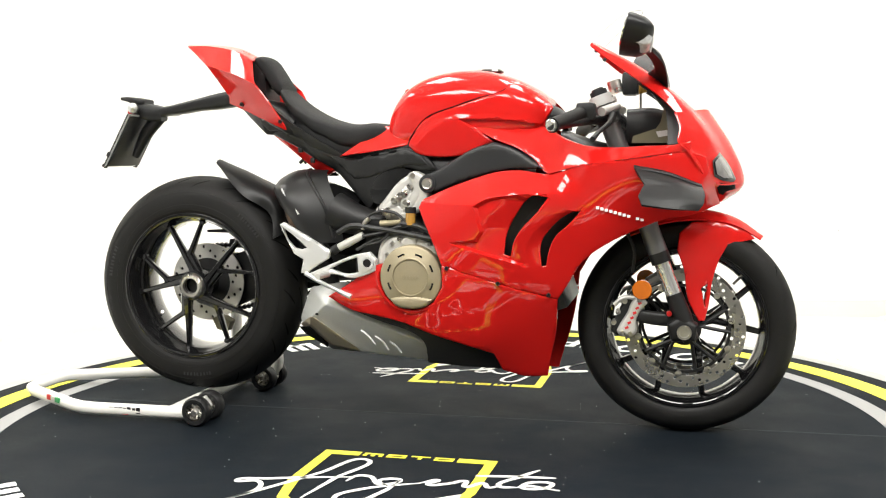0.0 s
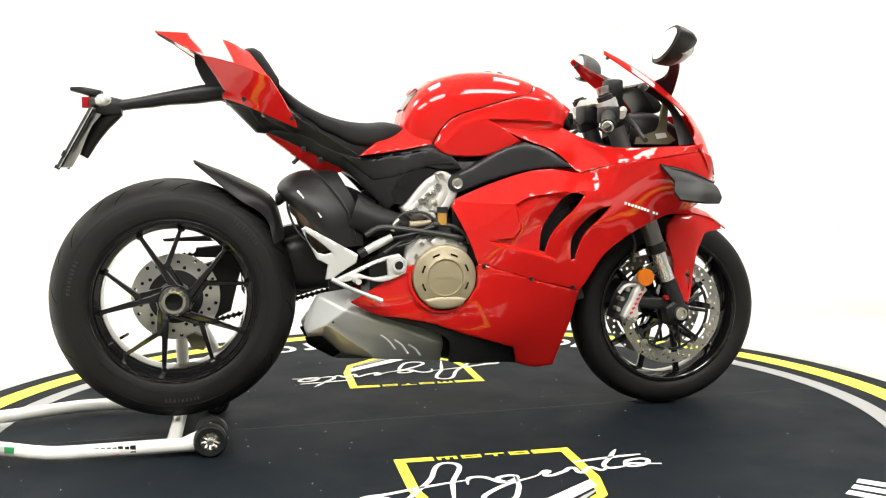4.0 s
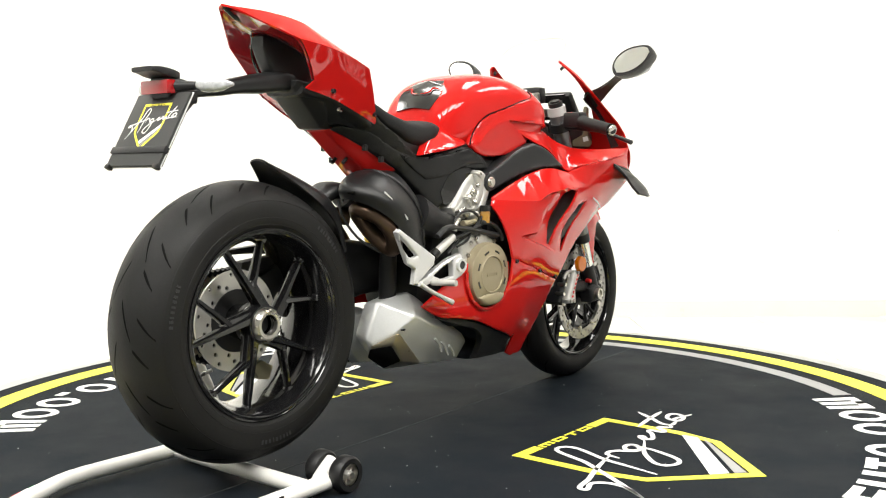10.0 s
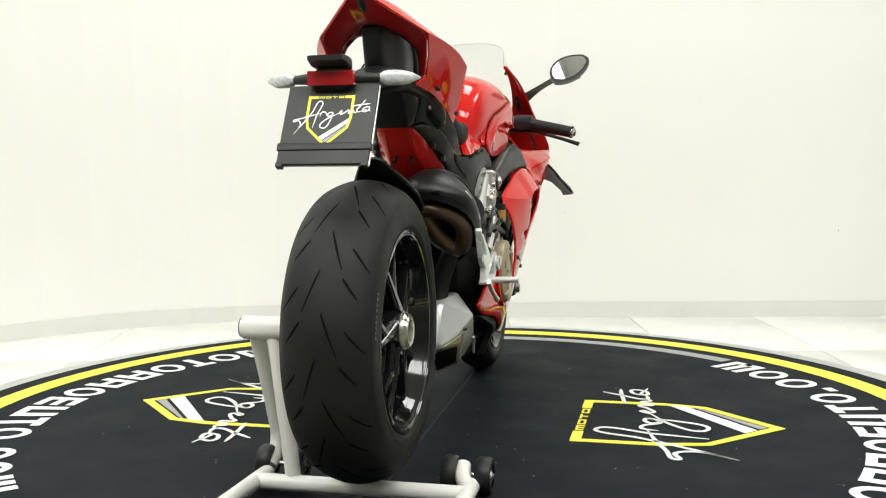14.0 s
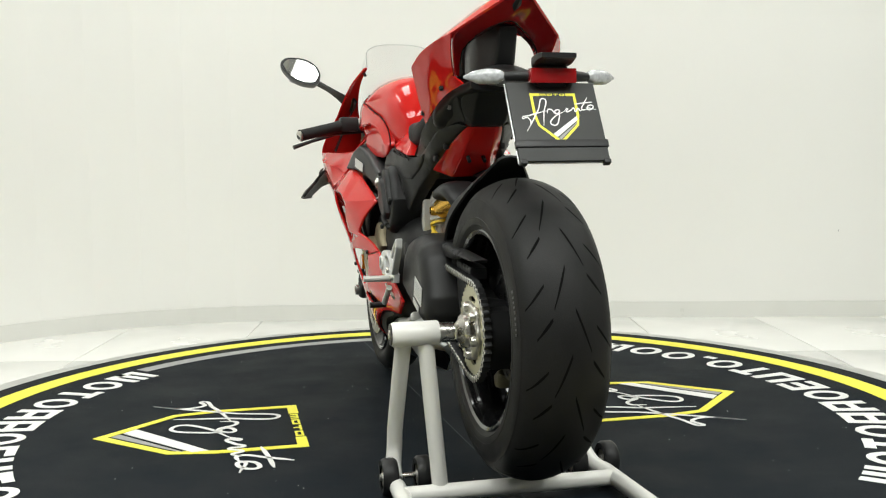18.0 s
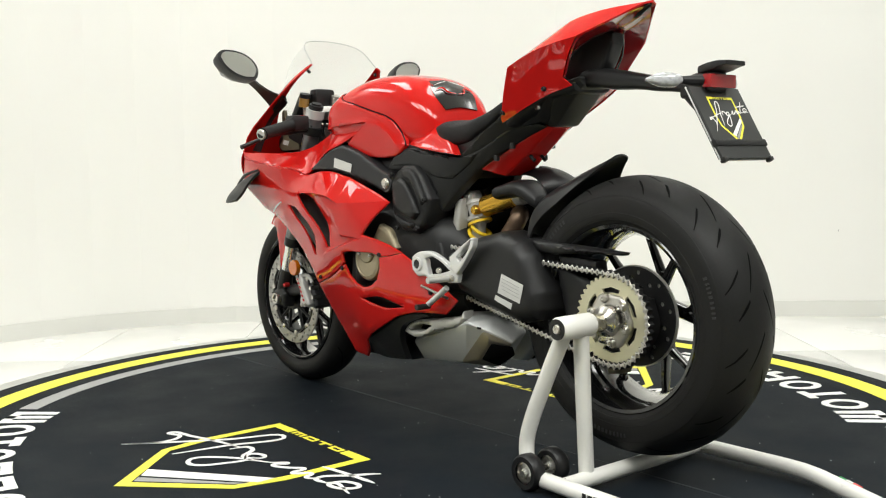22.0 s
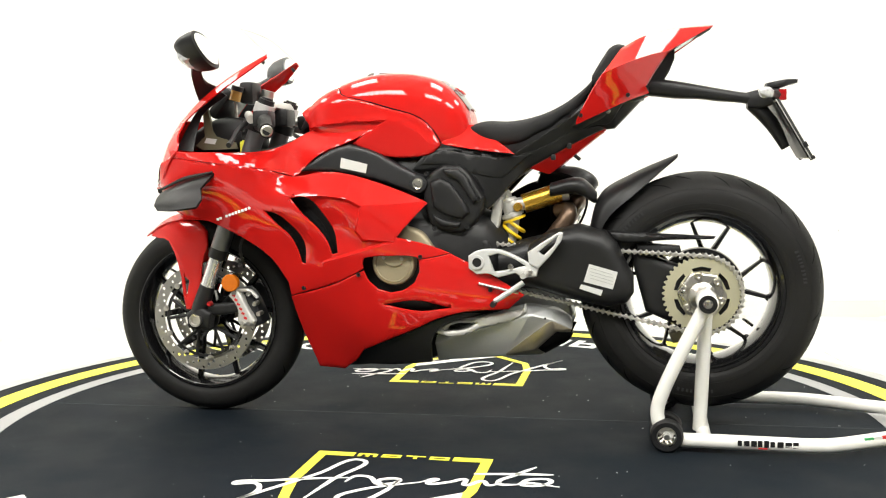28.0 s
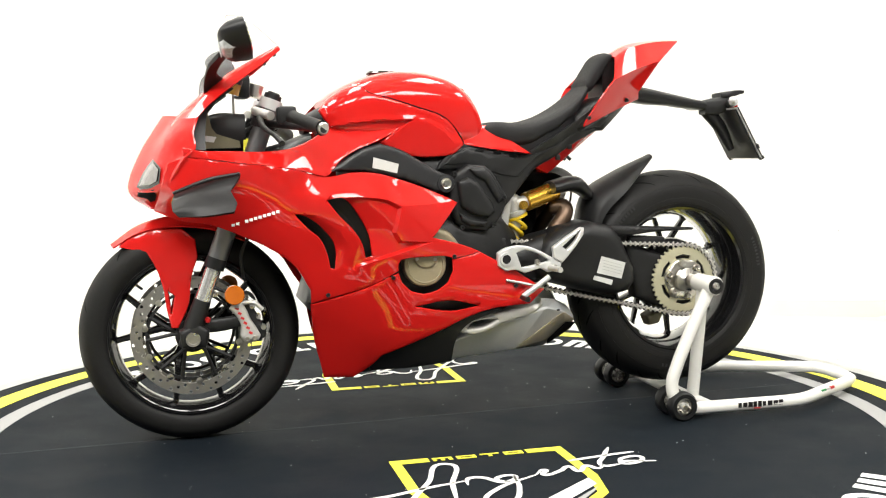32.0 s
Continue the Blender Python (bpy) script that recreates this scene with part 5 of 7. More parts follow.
def build_seat_tail(bike):
    seat = [(-0.455, 0.070, 0.985, 0.955), (-0.42, 0.092, 0.952, 0.905), (-0.36, 0.112, 0.912, 0.862), (-0.29, 0.122, 0.886, 0.822), (-0.22, 0.124, 0.876, 0.800), (-0.16, 0.122, 0.878, 0.812), (-0.118, 0.104, 0.868, 0.830)]
    part("seat", loft(seat, 32, 0.55), SEAT, bike, "low black suede rider's seat")
    part("seat_base", loft([(-0.44, 0.085, 0.93, 0.86), (-0.34, 0.105, 0.875, 0.80), (-0.24, 0.110, 0.83, 0.77), (-0.12, 0.100, 0.83, 0.76)], 20, 0.5), BLACK, bike)
    part("seat_pad", loft([(-0.545, 0.050, 1.083, 1.06), (-0.515, 0.060, 1.083, 1.02), (-0.485, 0.060, 1.050, 0.975), (-0.455, 0.058, 1.000, 0.965)], 28, 0.6), SEAT, bike, "black backrest pad behind the seat")
    # tail cowl: a red shell, open at the rear
    def at_y(pts, ys):
        return [(x, y, z) for (x, z), y in zip(pts, ys)]
    rows = [at_y([(-0.786, 1.133), (-0.680, 1.128), (-0.601, 1.112), (-0.547, 1.082)], (0.0, 0.0, 0.0, 0.0)),
            at_y([(-0.778, 1.127), (-0.686, 1.119), (-0.596, 1.099), (-0.536, 1.068)], (0.022, 0.052, 0.074, 0.084)),
            [(-0.662, 0.129, 1.054), (-0.608, 0.154, 1.040), (-0.545, 0.175, 1.018), (-0.488, 0.183, 0.992)],
            [(-0.630, 0.122, 1.010), (-0.570, 0.141, 0.985), (-0.515, 0.156, 0.960), (-0.452, 0.162, 0.935)],
            [(-0.602, 0.109, 0.962), (-0.545, 0.124, 0.935), (-0.490, 0.134, 0.905), (-0.418, 0.138, 0.872)],
            [(-0.612, 0.088, 0.944), (-0.552, 0.114, 0.922), (-0.488, 0.127, 0.893), (-0.416, 0.132, 0.860)]]
    full = [[(x, -y, z) for x, y, z in r] for r in reversed(rows[1:])] + rows
    part("tail_cowl", sheet(full, 0.005, 4, 5, 70, sharp2=14), RED, bike, "gloss red sharp-edged tail cowl", crease=22)
    part("tail_inner", loft([(-0.600, 0.066, 0.960, 0.930), (-0.50, 0.104, 0.952, 0.885), (-0.44, 0.118, 0.93, 0.850), (-0.40, 0.110, 0.90, 0.84)], 28, 0.6), BLACK, bike, "matt black tail body under the cowl")
    part("tail_column", loft([(-0.682, 0.021, 1.068, 1.040), (-0.655, 0.026, 1.080, 0.985), (-0.61, 0.036, 1.085, 0.955), (-0.56, 0.050, 1.080, 0.94), (-0.51, 0.055, 1.07, 0.93)], 24, 0.4), BLACK, bike, "black central spine inside the tail")
    outer = [(-0.770, 0.0, 1.120), (-0.725, 0.064, 1.092), (-0.664, 0.119, 1.050), (-0.633, 0.115, 1.008), (-0.606, 0.103, 0.964)]
    inner = [(-0.695, 0.0, 1.078), (-0.668, 0.036, 1.066), (-0.622, 0.088, 1.024), (-0.606, 0.092, 0.998), (-0.590, 0.090, 0.964)]
    deep = [(-0.660, 0.0, 1.072), (-0.635, 0.036, 1.060), (-0.590, 0.092, 1.020), (-0.576, 0.096, 0.996), (-0.562, 0.094, 0.962)]

    def both(line):
        return [(x, -y, z) for x, y, z in reversed(line[1:])] + line
    part("tail_light", sheet([both(outer), both(inner), both(deep)], 0.004, 3, 4, 179, sharp2=20), RED_LENS, bike, "dark red tail light band inside the cowl")
    part("light_edge", tube([Vector(q) for q in both(inner)], 0.0022, 6), GLOSS_BLACK, bike)
    part("cowl_tip", tube([(-0.778, 0, 1.126), (-0.745, 0, 1.112), (-0.72, 0, 1.098)], [0.006, 0.012, 0.006], 8), BLACK, bike)
    for sg in (-1, 1):
        for q, qy in (((-0.428, 0.885), 0.142), ((-0.555, 0.938), 0.126)):
            bolt(q[0], sg * qy, q[1], 0.006, bike, BLACK)
        part("subframe_cover", panel([(-0.548, 0.930), (-0.478, 0.951), (-0.424, 0.898), (-0.338, 0.842), (-0.240, 0.783), (-0.262, 0.772), (-0.339, 0.806), (-0.421, 0.842), (-0.481, 0.862), (-0.500, 0.862), (-0.530, 0.900)], lambda x, z: COVER(x, z) - 0.002, sg, 0.012, step=0.016, lip=0.003), BLACK, bike, "matt black side panel under the seat")
        part("subframe_cover", panel([(-0.494, 0.851), (-0.476, 0.858), (-0.398, 0.842), (-0.312, 0.797), (-0.226, 0.778), (-0.130, 0.791), (-0.048, 0.803), (-0.012, 0.793), (0.028, 0.761), (0.038, 0.742), (-0.004, 0.742), (-0.060, 0.749), (-0.097, 0.731), (-0.132, 0.673), (-0.168, 0.627), (-0.204, 0.666), (-0.282, 0.741), (-0.337, 0.772), (-0.414, 0.814)], COVER, sg, 0.03, step=0.016, sharp=26, lip=0.005), BLACK, bike, "matt black subframe cover")
        part("cover_panel", panel([(-0.296, 0.785), (-0.222, 0.774), (-0.114, 0.786), (-0.048, 0.798), (-0.007, 0.783), (0.018, 0.755), (-0.052, 0.754), (-0.091, 0.744), (-0.166, 0.721), (-0.211, 0.717)], lambda x, z: COVER(x, z) + 0.004, sg, 0.008, step=0.016, sharp=26, lip=0.004), BLACK, bike)
        part("cover_recess", panel([(-0.161, 0.681), (-0.131, 0.725), (-0.060, 0.746), (-0.033, 0.740), (-0.076, 0.688), (-0.133, 0.646), (-0.149, 0.649)], lambda x, z: COVER(x, z) + 0.002, sg, 0.02, step=0.016), GLOSS_BLACK, bike)
        for q in [(-0.193, 0.778), (-0.143, 0.787), (-0.089, 0.794)]:
            part("cover_slot", box(q[0], sg * (COVER(*q) + 0.004), q[1], 0.024, 0.003, 0.005, 0.001, Matrix.Rotation(radians(-10), 4, "Y")), DEEP_SHADE, bike)
        for q in [(-0.394, 0.803), (-0.350, 0.772)]:
            part("cover_clip", box(q[0], sg * (COVER(*q) + 0.002), q[1], 0.013, 0.012, 0.016, 0.003), BLACK, bike)
        bolt(-0.501, sg * 0.093, 0.897, 0.007, bike, STEEL)
    def keel(rings, bevel):
        """A body of left-right alike rings, bevelled along its edges."""
        bm = bmesh.new()
        loops = [[bm.verts.new(q) for q in [(x, -y, z) for x, y, z in reversed(r)] + list(r)] for r in rings]
        k = len(loops[0])
        for p, q in zip(loops, loops[1:]):
            for i in range(k):
                bm.faces.new((p[i], p[(i + 1) % k], q[(i + 1) % k], q[i]))
        bm.faces.new(loops[0]), bm.faces.new(loops[-1])
        bmesh.ops.recalc_face_normals(bm, faces=bm.faces[:])
        bmesh.ops.bevel(bm, geom=[e for e in bm.edges if e.calc_face_angle(0) > 0.3], offset=bevel, segments=3, profile=0.5, affect="EDGES")
        return bm
    rear = [(-0.497, 0.028, 0.847), (-0.416, 0.037, 0.785), (-0.335, 0.046, 0.723)]
    flank = [(-0.492, 0.050, 0.853), (-0.388, 0.069, 0.799), (-0.280, 0.086, 0.742)]
    deep = [(-0.46, 0.040, 0.868), (-0.35, 0.055, 0.82), (-0.25, 0.065, 0.76)]
    under = part("undertail", keel(list(zip(rear, flank, deep)), 0.004), RED, bike, "angular gloss red panel under the tail", crease=30)
    for sg in (-1, 1):
        part("undertail_rib", tube([(-0.489, sg * 0.025, 0.843), (-0.416, sg * 0.033, 0.787), (-0.345, sg * 0.041, 0.732)], 0.0022, 6), RED, under)
        part("undertail_screw", rod((-0.405, sg * 0.020, 0.777), (-0.420, sg * 0.020, 0.764), 0.005, 10), BLACK, under)
    # black body that fills the tail between the cowl and the red panel
    stations = [(-0.612, 0.058, 0.968, 0.040, 0.950), (-0.570, 0.080, 0.955, 0.044, 0.905), (-0.518, 0.086, 0.930, 0.040, 0.851), (-0.480, 0.088, 0.92, 0.042, 0.848), (-0.40, 0.098, 0.90, 0.058, 0.803), (-0.30, 0.106, 0.85, 0.072, 0.748), (-0.24, 0.106, 0.80, 0.080, 0.715)]
    part("undertail_tray", keel([((x, wb, zb), (x, 0.5 * (wt + wb) + 0.008, 0.5 * (zt + zb)), (x, wt, zt)) for x, wt, zt, wb, zb in stations], 0.004), BLACK, bike, "matt black tail body", crease=30)
    # number plate bracket
    part("plate_bracket", loft([(-0.55, 0.042, 0.995, 0.945), (-0.66, 0.036, 0.985, 0.935), (-0.78, 0.028, 0.962, 0.925), (-0.87, 0.024, 0.945, 0.915), (-0.935, 0.022, 0.940, 0.910)], 20, 0.6), BLACK, bike, "long black number plate bracket")
    part("bracket_tail", loft([(-0.88, 0.022, 0.945, 0.900), (-0.925, 0.034, 0.955, 0.900), (-0.962, 0.036, 0.957, 0.912)], 20, 0.4), BLACK, bike)
    part("plate_lamp", loft([(-0.930, 0.028, 0.968, 0.952), (-0.950, 0.038, 0.972, 0.952), (-0.985, 0.040, 0.977, 0.960), (-1.008, 0.036, 0.976, 0.966)], 24, 0.25), BLACK, bike, "flat black lamp housing over the plate")
    part("bracket_stem", tube([(-0.895, 0, 0.915), (-0.945, 0, 0.86), (-0.985, 0, 0.79)], [0.022, 0.020, 0.012], 12), BLACK, bike)
    part("rear_reflector", box(-0.968, 0, 0.934, 0.022, 0.096, 0.030, 0.003), RED_LENS, bike, "rectangular red lens above the plate")
    m = Matrix.Translation((-0.995, 0.0, 0.842)) @ Matrix.Rotation(radians(30), 4, "Y")
    sign_ = part("number_plate", box(0, 0, 0, 0.007, 0.186, 0.180, 0.002, m=m), PLATE, bike, "dealer's black sign plate in place of a number plate")
    sign_.data.transform(Matrix.Identity(4))
    back_ = part("plate_back", box(0.0082, 0, 0, 0.005, 0.180, 0.174, 0.002), BLACK, sign_)
    back_.matrix_basis = m
    rim_ = part("plate_rim", box(0.0047, 0, 0, 0.002, 0.190, 0.184, 0.0008), SILVER, sign_)
    rim_.matrix_basis = m
    strap = part("plate_strap", box(-0.001, 0, -0.052, 0.012, 0.192, 0.016, 0.002), BLACK, sign_)
    strap.matrix_basis = m
    for sg in (-1, 1):
        f = part("rubber_foot", box(0.0, sg * 0.086, -0.092, 0.014, 0.014, 0.010, 0.002), BLACK, sign_)
        f.matrix_basis = m
    to_plate = m @ Matrix(((0, 0, -1, -0.0036), (-1, 0, 0, 0), (0, -1, 0, 0.064), (0, 0, 0, 1))) @ Matrix.Diagonal((0.205, 0.200, 0.4, 1))
    shield_parts(sign_, to_plate)
    for sg in (-1, 1):
        part("indicator_stem", tube([(-0.958, sg * 0.03, 0.935), (-0.944, sg * 0.062, 0.935), (-0.932, sg * 0.088, 0.935)], [0.013, 0.011, 0.009], 12), BLACK, bike)
        lens = loft([(-0.042, 0.005, 0.006, -0.006), (-0.030, 0.012, 0.013, -0.013), (-0.006, 0.015, 0.016, -0.016), (0.022, 0.012, 0.012, -0.012), (0.044, 0.003, 0.003, -0.003)], 20, 0.9)
        part("indicator", moved(lens, Matrix.Translation((-0.914, sg * 0.124, 0.936)) @ Matrix.Rotation(sg * radians(62), 4, "Z")), CLEAR_LENS, bike, "clear leaf-shaped indicator")


def build_chassis(bike):
    beam = [(-0.005, 0.704), (0.003, 0.724), (0.043, 0.739), (0.090, 0.765), (0.153, 0.799), (0.212, 0.815), (0.268, 0.797), (0.317, 0.765), (0.351, 0.742), (0.244, 0.737), (0.167, 0.722), (0.089, 0.698), (0.042, 0.679), (0.010, 0.682)]
    for sg in (-1, 1):
        part("frame_beam", pillow(beam, 0.12, 0.162, 0.172, 0.009, sg, sharp=26, tilt=(0.02, 0.70, 0.16, 0.0)), SATIN, bike, "satin dark grey aluminium front frame")
        part("frame_bolt", turned(0.020, 0, 0.703, [(0.0, sg * 0.186), (0.008, sg * 0.186), (0.009, sg * 0.181), (0.014, sg * 0.183), (0.016, sg * 0.180), (0.016, sg * 0.160)], 28), STEEL, bike)
        part("frame_washer", turned(0.020, 0, 0.703, [(0.015, sg * 0.179), (0.024, sg * 0.178), (0.026, sg * 0.172), (0.026, sg * 0.150)], 28), SATIN, bike)
    part("airbox", loft([(-0.14, 0.09, 0.80, 0.68), (0.0, 0.135, 0.80, 0.66), (0.16, 0.14, 0.80, 0.64), (0.28, 0.11, 0.83, 0.66)], 20, 0.5), BLACK, bike, "black airbox between the frame beams")
    # engine
    part("engine_block", loft([(-0.22, 0.10, 0.56, 0.34), (-0.15, 0.145, 0.62, 0.30), (0.0, 0.165, 0.64, 0.27), (0.12, 0.165, 0.62, 0.25), (0.25, 0.14, 0.55, 0.27)], 24, 0.55), BLACK, bike, "dark engine block")
    part("cylinder_head", pillow([(-0.133, 0.636), (-0.044, 0.727), (-0.001, 0.730), (-0.009, 0.671), (-0.050, 0.624), (-0.089, 0.604), (-0.117, 0.614)], 0.09, 0.150, 0.158, 0.012, -1), ALLOY, bike, "bare cast aluminium cylinder head")
    part("head_bracket", pillow([(-0.039, 0.724), (-0.008, 0.733), (0.014, 0.717), (0.004, 0.676), (-0.035, 0.620), (-0.057, 0.630), (-0.024, 0.688)], 0.12, 0.162, 0.170, 0.010, -1), ALLOY, bike)
    part("head_bridge", pillow([(-0.075, 0.671), (-0.049, 0.699), (-0.034, 0.690), (-0.018, 0.661), (-0.034, 0.639), (-0.060, 0.636)], 0.12, 0.156, 0.166, 0.008, -1), ALLOY, bike)
    part("cam_cover", pillow([(-0.126, 0.630), (-0.091, 0.662), (-0.072, 0.649), (-0.050, 0.623), (-0.070, 0.604), (-0.108, 0.602)], 0.11, 0.150, 0.160, 0.008, -1), ALLOY, bike)
    part("frame_lug", pillow([(-0.039, 0.731), (-0.020, 0.738), (0.008, 0.724), (0.026, 0.695), (0.017, 0.661), (-0.009, 0.623), (-0.028, 0.617), (-0.034, 0.630), (-0.012, 0.664), (-0.008, 0.692)], 0.14, 0.164, 0.172, 0.007, -1), ALLOY, bike)
    for q in [(-0.069, 0.662), (-0.044, 0.649), (-0.110, 0.624), (-0.082, 0.618), (-0.049, 0.677)]:
        part("head_stud", turned(q[0], 0, q[1], [(0.0, -0.176), (0.0045, -0.176), (0.007, -0.173), (0.0105, -0.170), (0.011, -0.150)], 14), STEEL, bike)
    for q in [(-0.109, 0.477), (-0.083, 0.537), (0.024, 0.535), (-0.099, 0.505), (-0.062, 0.549)]:
        bolt(q[0], -0.184, q[1], 0.006, bike, STEEL)
    part("cable", tube([(x, -0.192, z) for x, z in [(-0.167, 0.557), (-0.117, 0.566), (-0.069, 0.581), (-0.016, 0.590), (0.040, 0.564), (0.059, 0.548)]], 0.0045, 8), BRAKE_HOSE, bike)
    part("cable", tube([(x, -0.188, z) for x, z in [(-0.155, 0.532), (-0.108, 0.547), (-0.082, 0.575), (-0.054, 0.593), (-0.034, 0.612)]], 0.0035, 8), BRAKE_HOSE, bike)
    part("cable", tube([(x, -0.196, z) for x, z in [(-0.053, 0.594), (0.003, 0.584), (0.040, 0.558), (0.049, 0.536)]], 0.006, 8), BRAKE_HOSE, bike)
    part("pipe_union", tube([(x, -0.19, z) for x, z in [(-0.167, 0.576), (-0.160, 0.595), (-0.147, 0.607)]], 0.0065, 10), STEEL, bike)
    part("mount_boss", turned(*[(x, 0, z) for x, z in [(-0.052, 0.612)]][0], [(0.0, -0.185), (0.008, -0.185), (0.012, -0.180), (0.013, -0.150)], 16), ALLOY, bike)
    for q in [(-0.025, 0.726), (-0.061, 0.672), (-0.081, 0.657), (-0.033, 0.696), (-0.098, 0.630)]:
        bolt(q[0], -0.172, q[1], 0.008, bike, STEEL)
    part("head_cover", pillow([(0.010, 0.708), (-0.016, 0.736), (-0.048, 0.755), (-0.095, 0.754), (-0.122, 0.732), (-0.142, 0.700), (-0.165, 0.662), (-0.157, 0.627), (-0.135, 0.589), (-0.099, 0.564), (-0.042, 0.570), (-0.011, 0.592), (0.004, 0.629)], 0.09, 0.152, 0.170, 0.010, 1, sharp=24), BLACK, bike, "matt black ribbed cylinder head cover")
    for lobe, up in (([(-0.047, 0.744), (-0.091, 0.745), (-0.113, 0.726), (-0.132, 0.694), (-0.150, 0.659), (-0.134, 0.644), (-0.116, 0.672), (-0.094, 0.707), (-0.063, 0.723)], 0.182), ([(-0.012, 0.708), (-0.044, 0.720), (-0.072, 0.707), (-0.094, 0.679), (-0.116, 0.647), (-0.125, 0.622), (-0.103, 0.603), (-0.055, 0.616), (-0.021, 0.639)], 0.186), ([(-0.018, 0.620), (-0.052, 0.604), (-0.102, 0.594), (-0.093, 0.578), (-0.046, 0.582), (-0.024, 0.598)], 0.180)):
        part("cover_lobe", pillow(lobe, 0.15, 0.168, up, 0.008, 1, sharp=24), BLACK, bike)
    for q in [(-0.005, 0.730), (-0.150, 0.660), (-0.118, 0.582), (-0.026, 0.578)]:
        bolt(q[0], 0.176, q[1], 0.007, bike, BLACK)
    part("crankcase", pillow([(-0.118, 0.539), (-0.062, 0.567), (0.025, 0.553), (0.050, 0.521), (0.040, 0.473), (-0.088, 0.443), (-0.135, 0.476)], 0.10, 0.165, 0.180, 0.015, -1), ALLOY, bike, "cast aluminium crankcase")
    part("crankcase", pillow([(0.093, 0.539), (0.060, 0.586), (0.013, 0.569), (-0.026, 0.521), (0.006, 0.498)], 0.10, 0.165, 0.180, 0.012, 1), BRONZE, bike)
    cx, cz = [(-0.024, 0.445)][0]
    cover = part("clutch_cover", turned(cx, 0, cz, [(0.088, -0.150), (0.0905, -0.196), (0.088, -0.206), (0.080, -0.2105), (0.056, -0.2120), (0.0525, -0.2150), (0.0500, -0.2150), (0.0485, -0.2110), (0.046, -0.2115), (0.0, -0.2125)], 64), BRONZE, bike, "round bronze-painted clutch cover")
    for k in range(8):
        a = 2 * math.pi * (k + 0.5) / 8
        seg = arc_band(0.0635, 0.0685, math.degrees(a) - 9, math.degrees(a) + 9, 0, 0.004, 6)
        part("cover_slot", moved(seg, Matrix.Translation((cx, -0.2085, cz)) @ Matrix.Rotation(radians(90), 4, "X")), GLOSS_BLACK, cover)
    part("cover_lip", pillow([(cx - 0.062, cz - 0.060), (cx - 0.030, cz - 0.052), (cx + 0.030, cz - 0.052), (cx + 0.062, cz - 0.060), (cx + 0.045, cz - 0.080), (cx, cz - 0.089), (cx - 0.045, cz - 0.080)], 0.19, 0.205, 0.216, 0.012, -1), BRONZE, cover)
    for k in range(6):
        part("lettering_bar", box(cx - 0.022 + 0.0088 * k, -0.2132, cz, 0.006, 0.0012, 0.009), BRONZE, cover)
    part("cover_ring", tube([(cx + 0.0985 * math.cos(radians(a)), -0.196, cz + 0.0985 * math.sin(radians(a))) for a in range(172, 385, 12)], 0.0055, 8), RED, bike)
    ax, az = [(0.089, 0.481)][0]
    left_cover = part("alternator_cover", turned(ax, 0, az, [(0.061, 0.150), (0.062, 0.192), (0.058, 0.200), (0.050, 0.203), (0.048, 0.2005), (0.0, 0.202)], 56), BRONZE, bike, "round bronze-painted alternator cover")
    part("cover_plate", pillow([(ax - 0.036, az + 0.012), (ax - 0.016, az + 0.034), (ax + 0.022, az + 0.034), (ax + 0.036, az + 0.016), (ax + 0.014, az - 0.006), (ax - 0.018, az - 0.006)], 0.190, 0.203, 0.207, 0.004, 1), BRONZE, left_cover)
    for dx, dz in ((-0.026, 0.014), (0.026, 0.017)):
        bolt(ax + dx, 0.208, az + dz, 0.005, left_cover, STEEL)
    # pipes, hoses and small fittings on the right of the engine
    part("exhaust_collector", tube([(-0.03, -0.10, 0.60), (-0.13, -0.130, 0.588), (-0.20, -0.135, 0.600), (-0.27, -0.130, 0.625)], [0.028, 0.034, 0.044, 0.056], 18), BLACK, bike)
    part("hose", tube([(x, -0.19, z) for x, z in [(-0.242, 0.566), (-0.203, 0.586), (-0.132, 0.580), (-0.054, 0.568), (0.032, 0.551)]], 0.008, 8), BRAKE_HOSE, bike)
    part("hose", tube([(x, -0.185, z) for x, z in [(-0.167, 0.580), (-0.151, 0.612), (-0.116, 0.627), (-0.072, 0.622), (-0.041, 0.599)]], 0.004, 8), BRAKE_HOSE, bike)
    part("hose", tube([(x, -0.18, z) for x, z in [(-0.189, 0.517), (-0.149, 0.540), (-0.101, 0.559), (-0.038, 0.564), (0.040, 0.538)]], 0.005, 8), BRAKE_HOSE, bike)
    part("brake_cylinder", tube([(x, -0.185, z) for x, z in [(-0.251, 0.518), (-0.212, 0.538), (-0.167, 0.560)]], [0.011, 0.012, 0.010], 12), ALLOY, bike)
    part("cylinder_boot", rod(*[(x, -0.185, z) for x, z in [(-0.259, 0.514), (-0.240, 0.525)]], 0.013, 12), BLACK, bike)
    part("fluid_pot", tube([(x, -0.19, z) for x, z in [(-0.027, 0.590), (-0.026, 0.624)]], 0.014, 14, smooth=False), AMBER, bike, "amber rear brake fluid pot")
    part("pot_lid", tube([(x, -0.19, z) for x, z in [(-0.026, 0.623), (-0.026, 0.639)]], 0.0155, 14, smooth=False), BLACK, bike)
    part("sensor", tube([(x, -0.18, z) for x, z in [(-0.117, 0.592), (-0.077, 0.595), (-0.057, 0.599)]], [0.010, 0.008, 0.006], 10), BRONZE, bike)
    part("small_casting", pillow([(-0.062, 0.542), (-0.038, 0.564), (-0.007, 0.554), (-0.015, 0.529), (-0.047, 0.523)], 0.14, 0.178, 0.186, 0.006, -1), ALLOY, bike)
    part("coil_box", box(0.035, -0.15, 0.60, 0.06, 0.05, 0.10, 0.006), BLACK, bike)
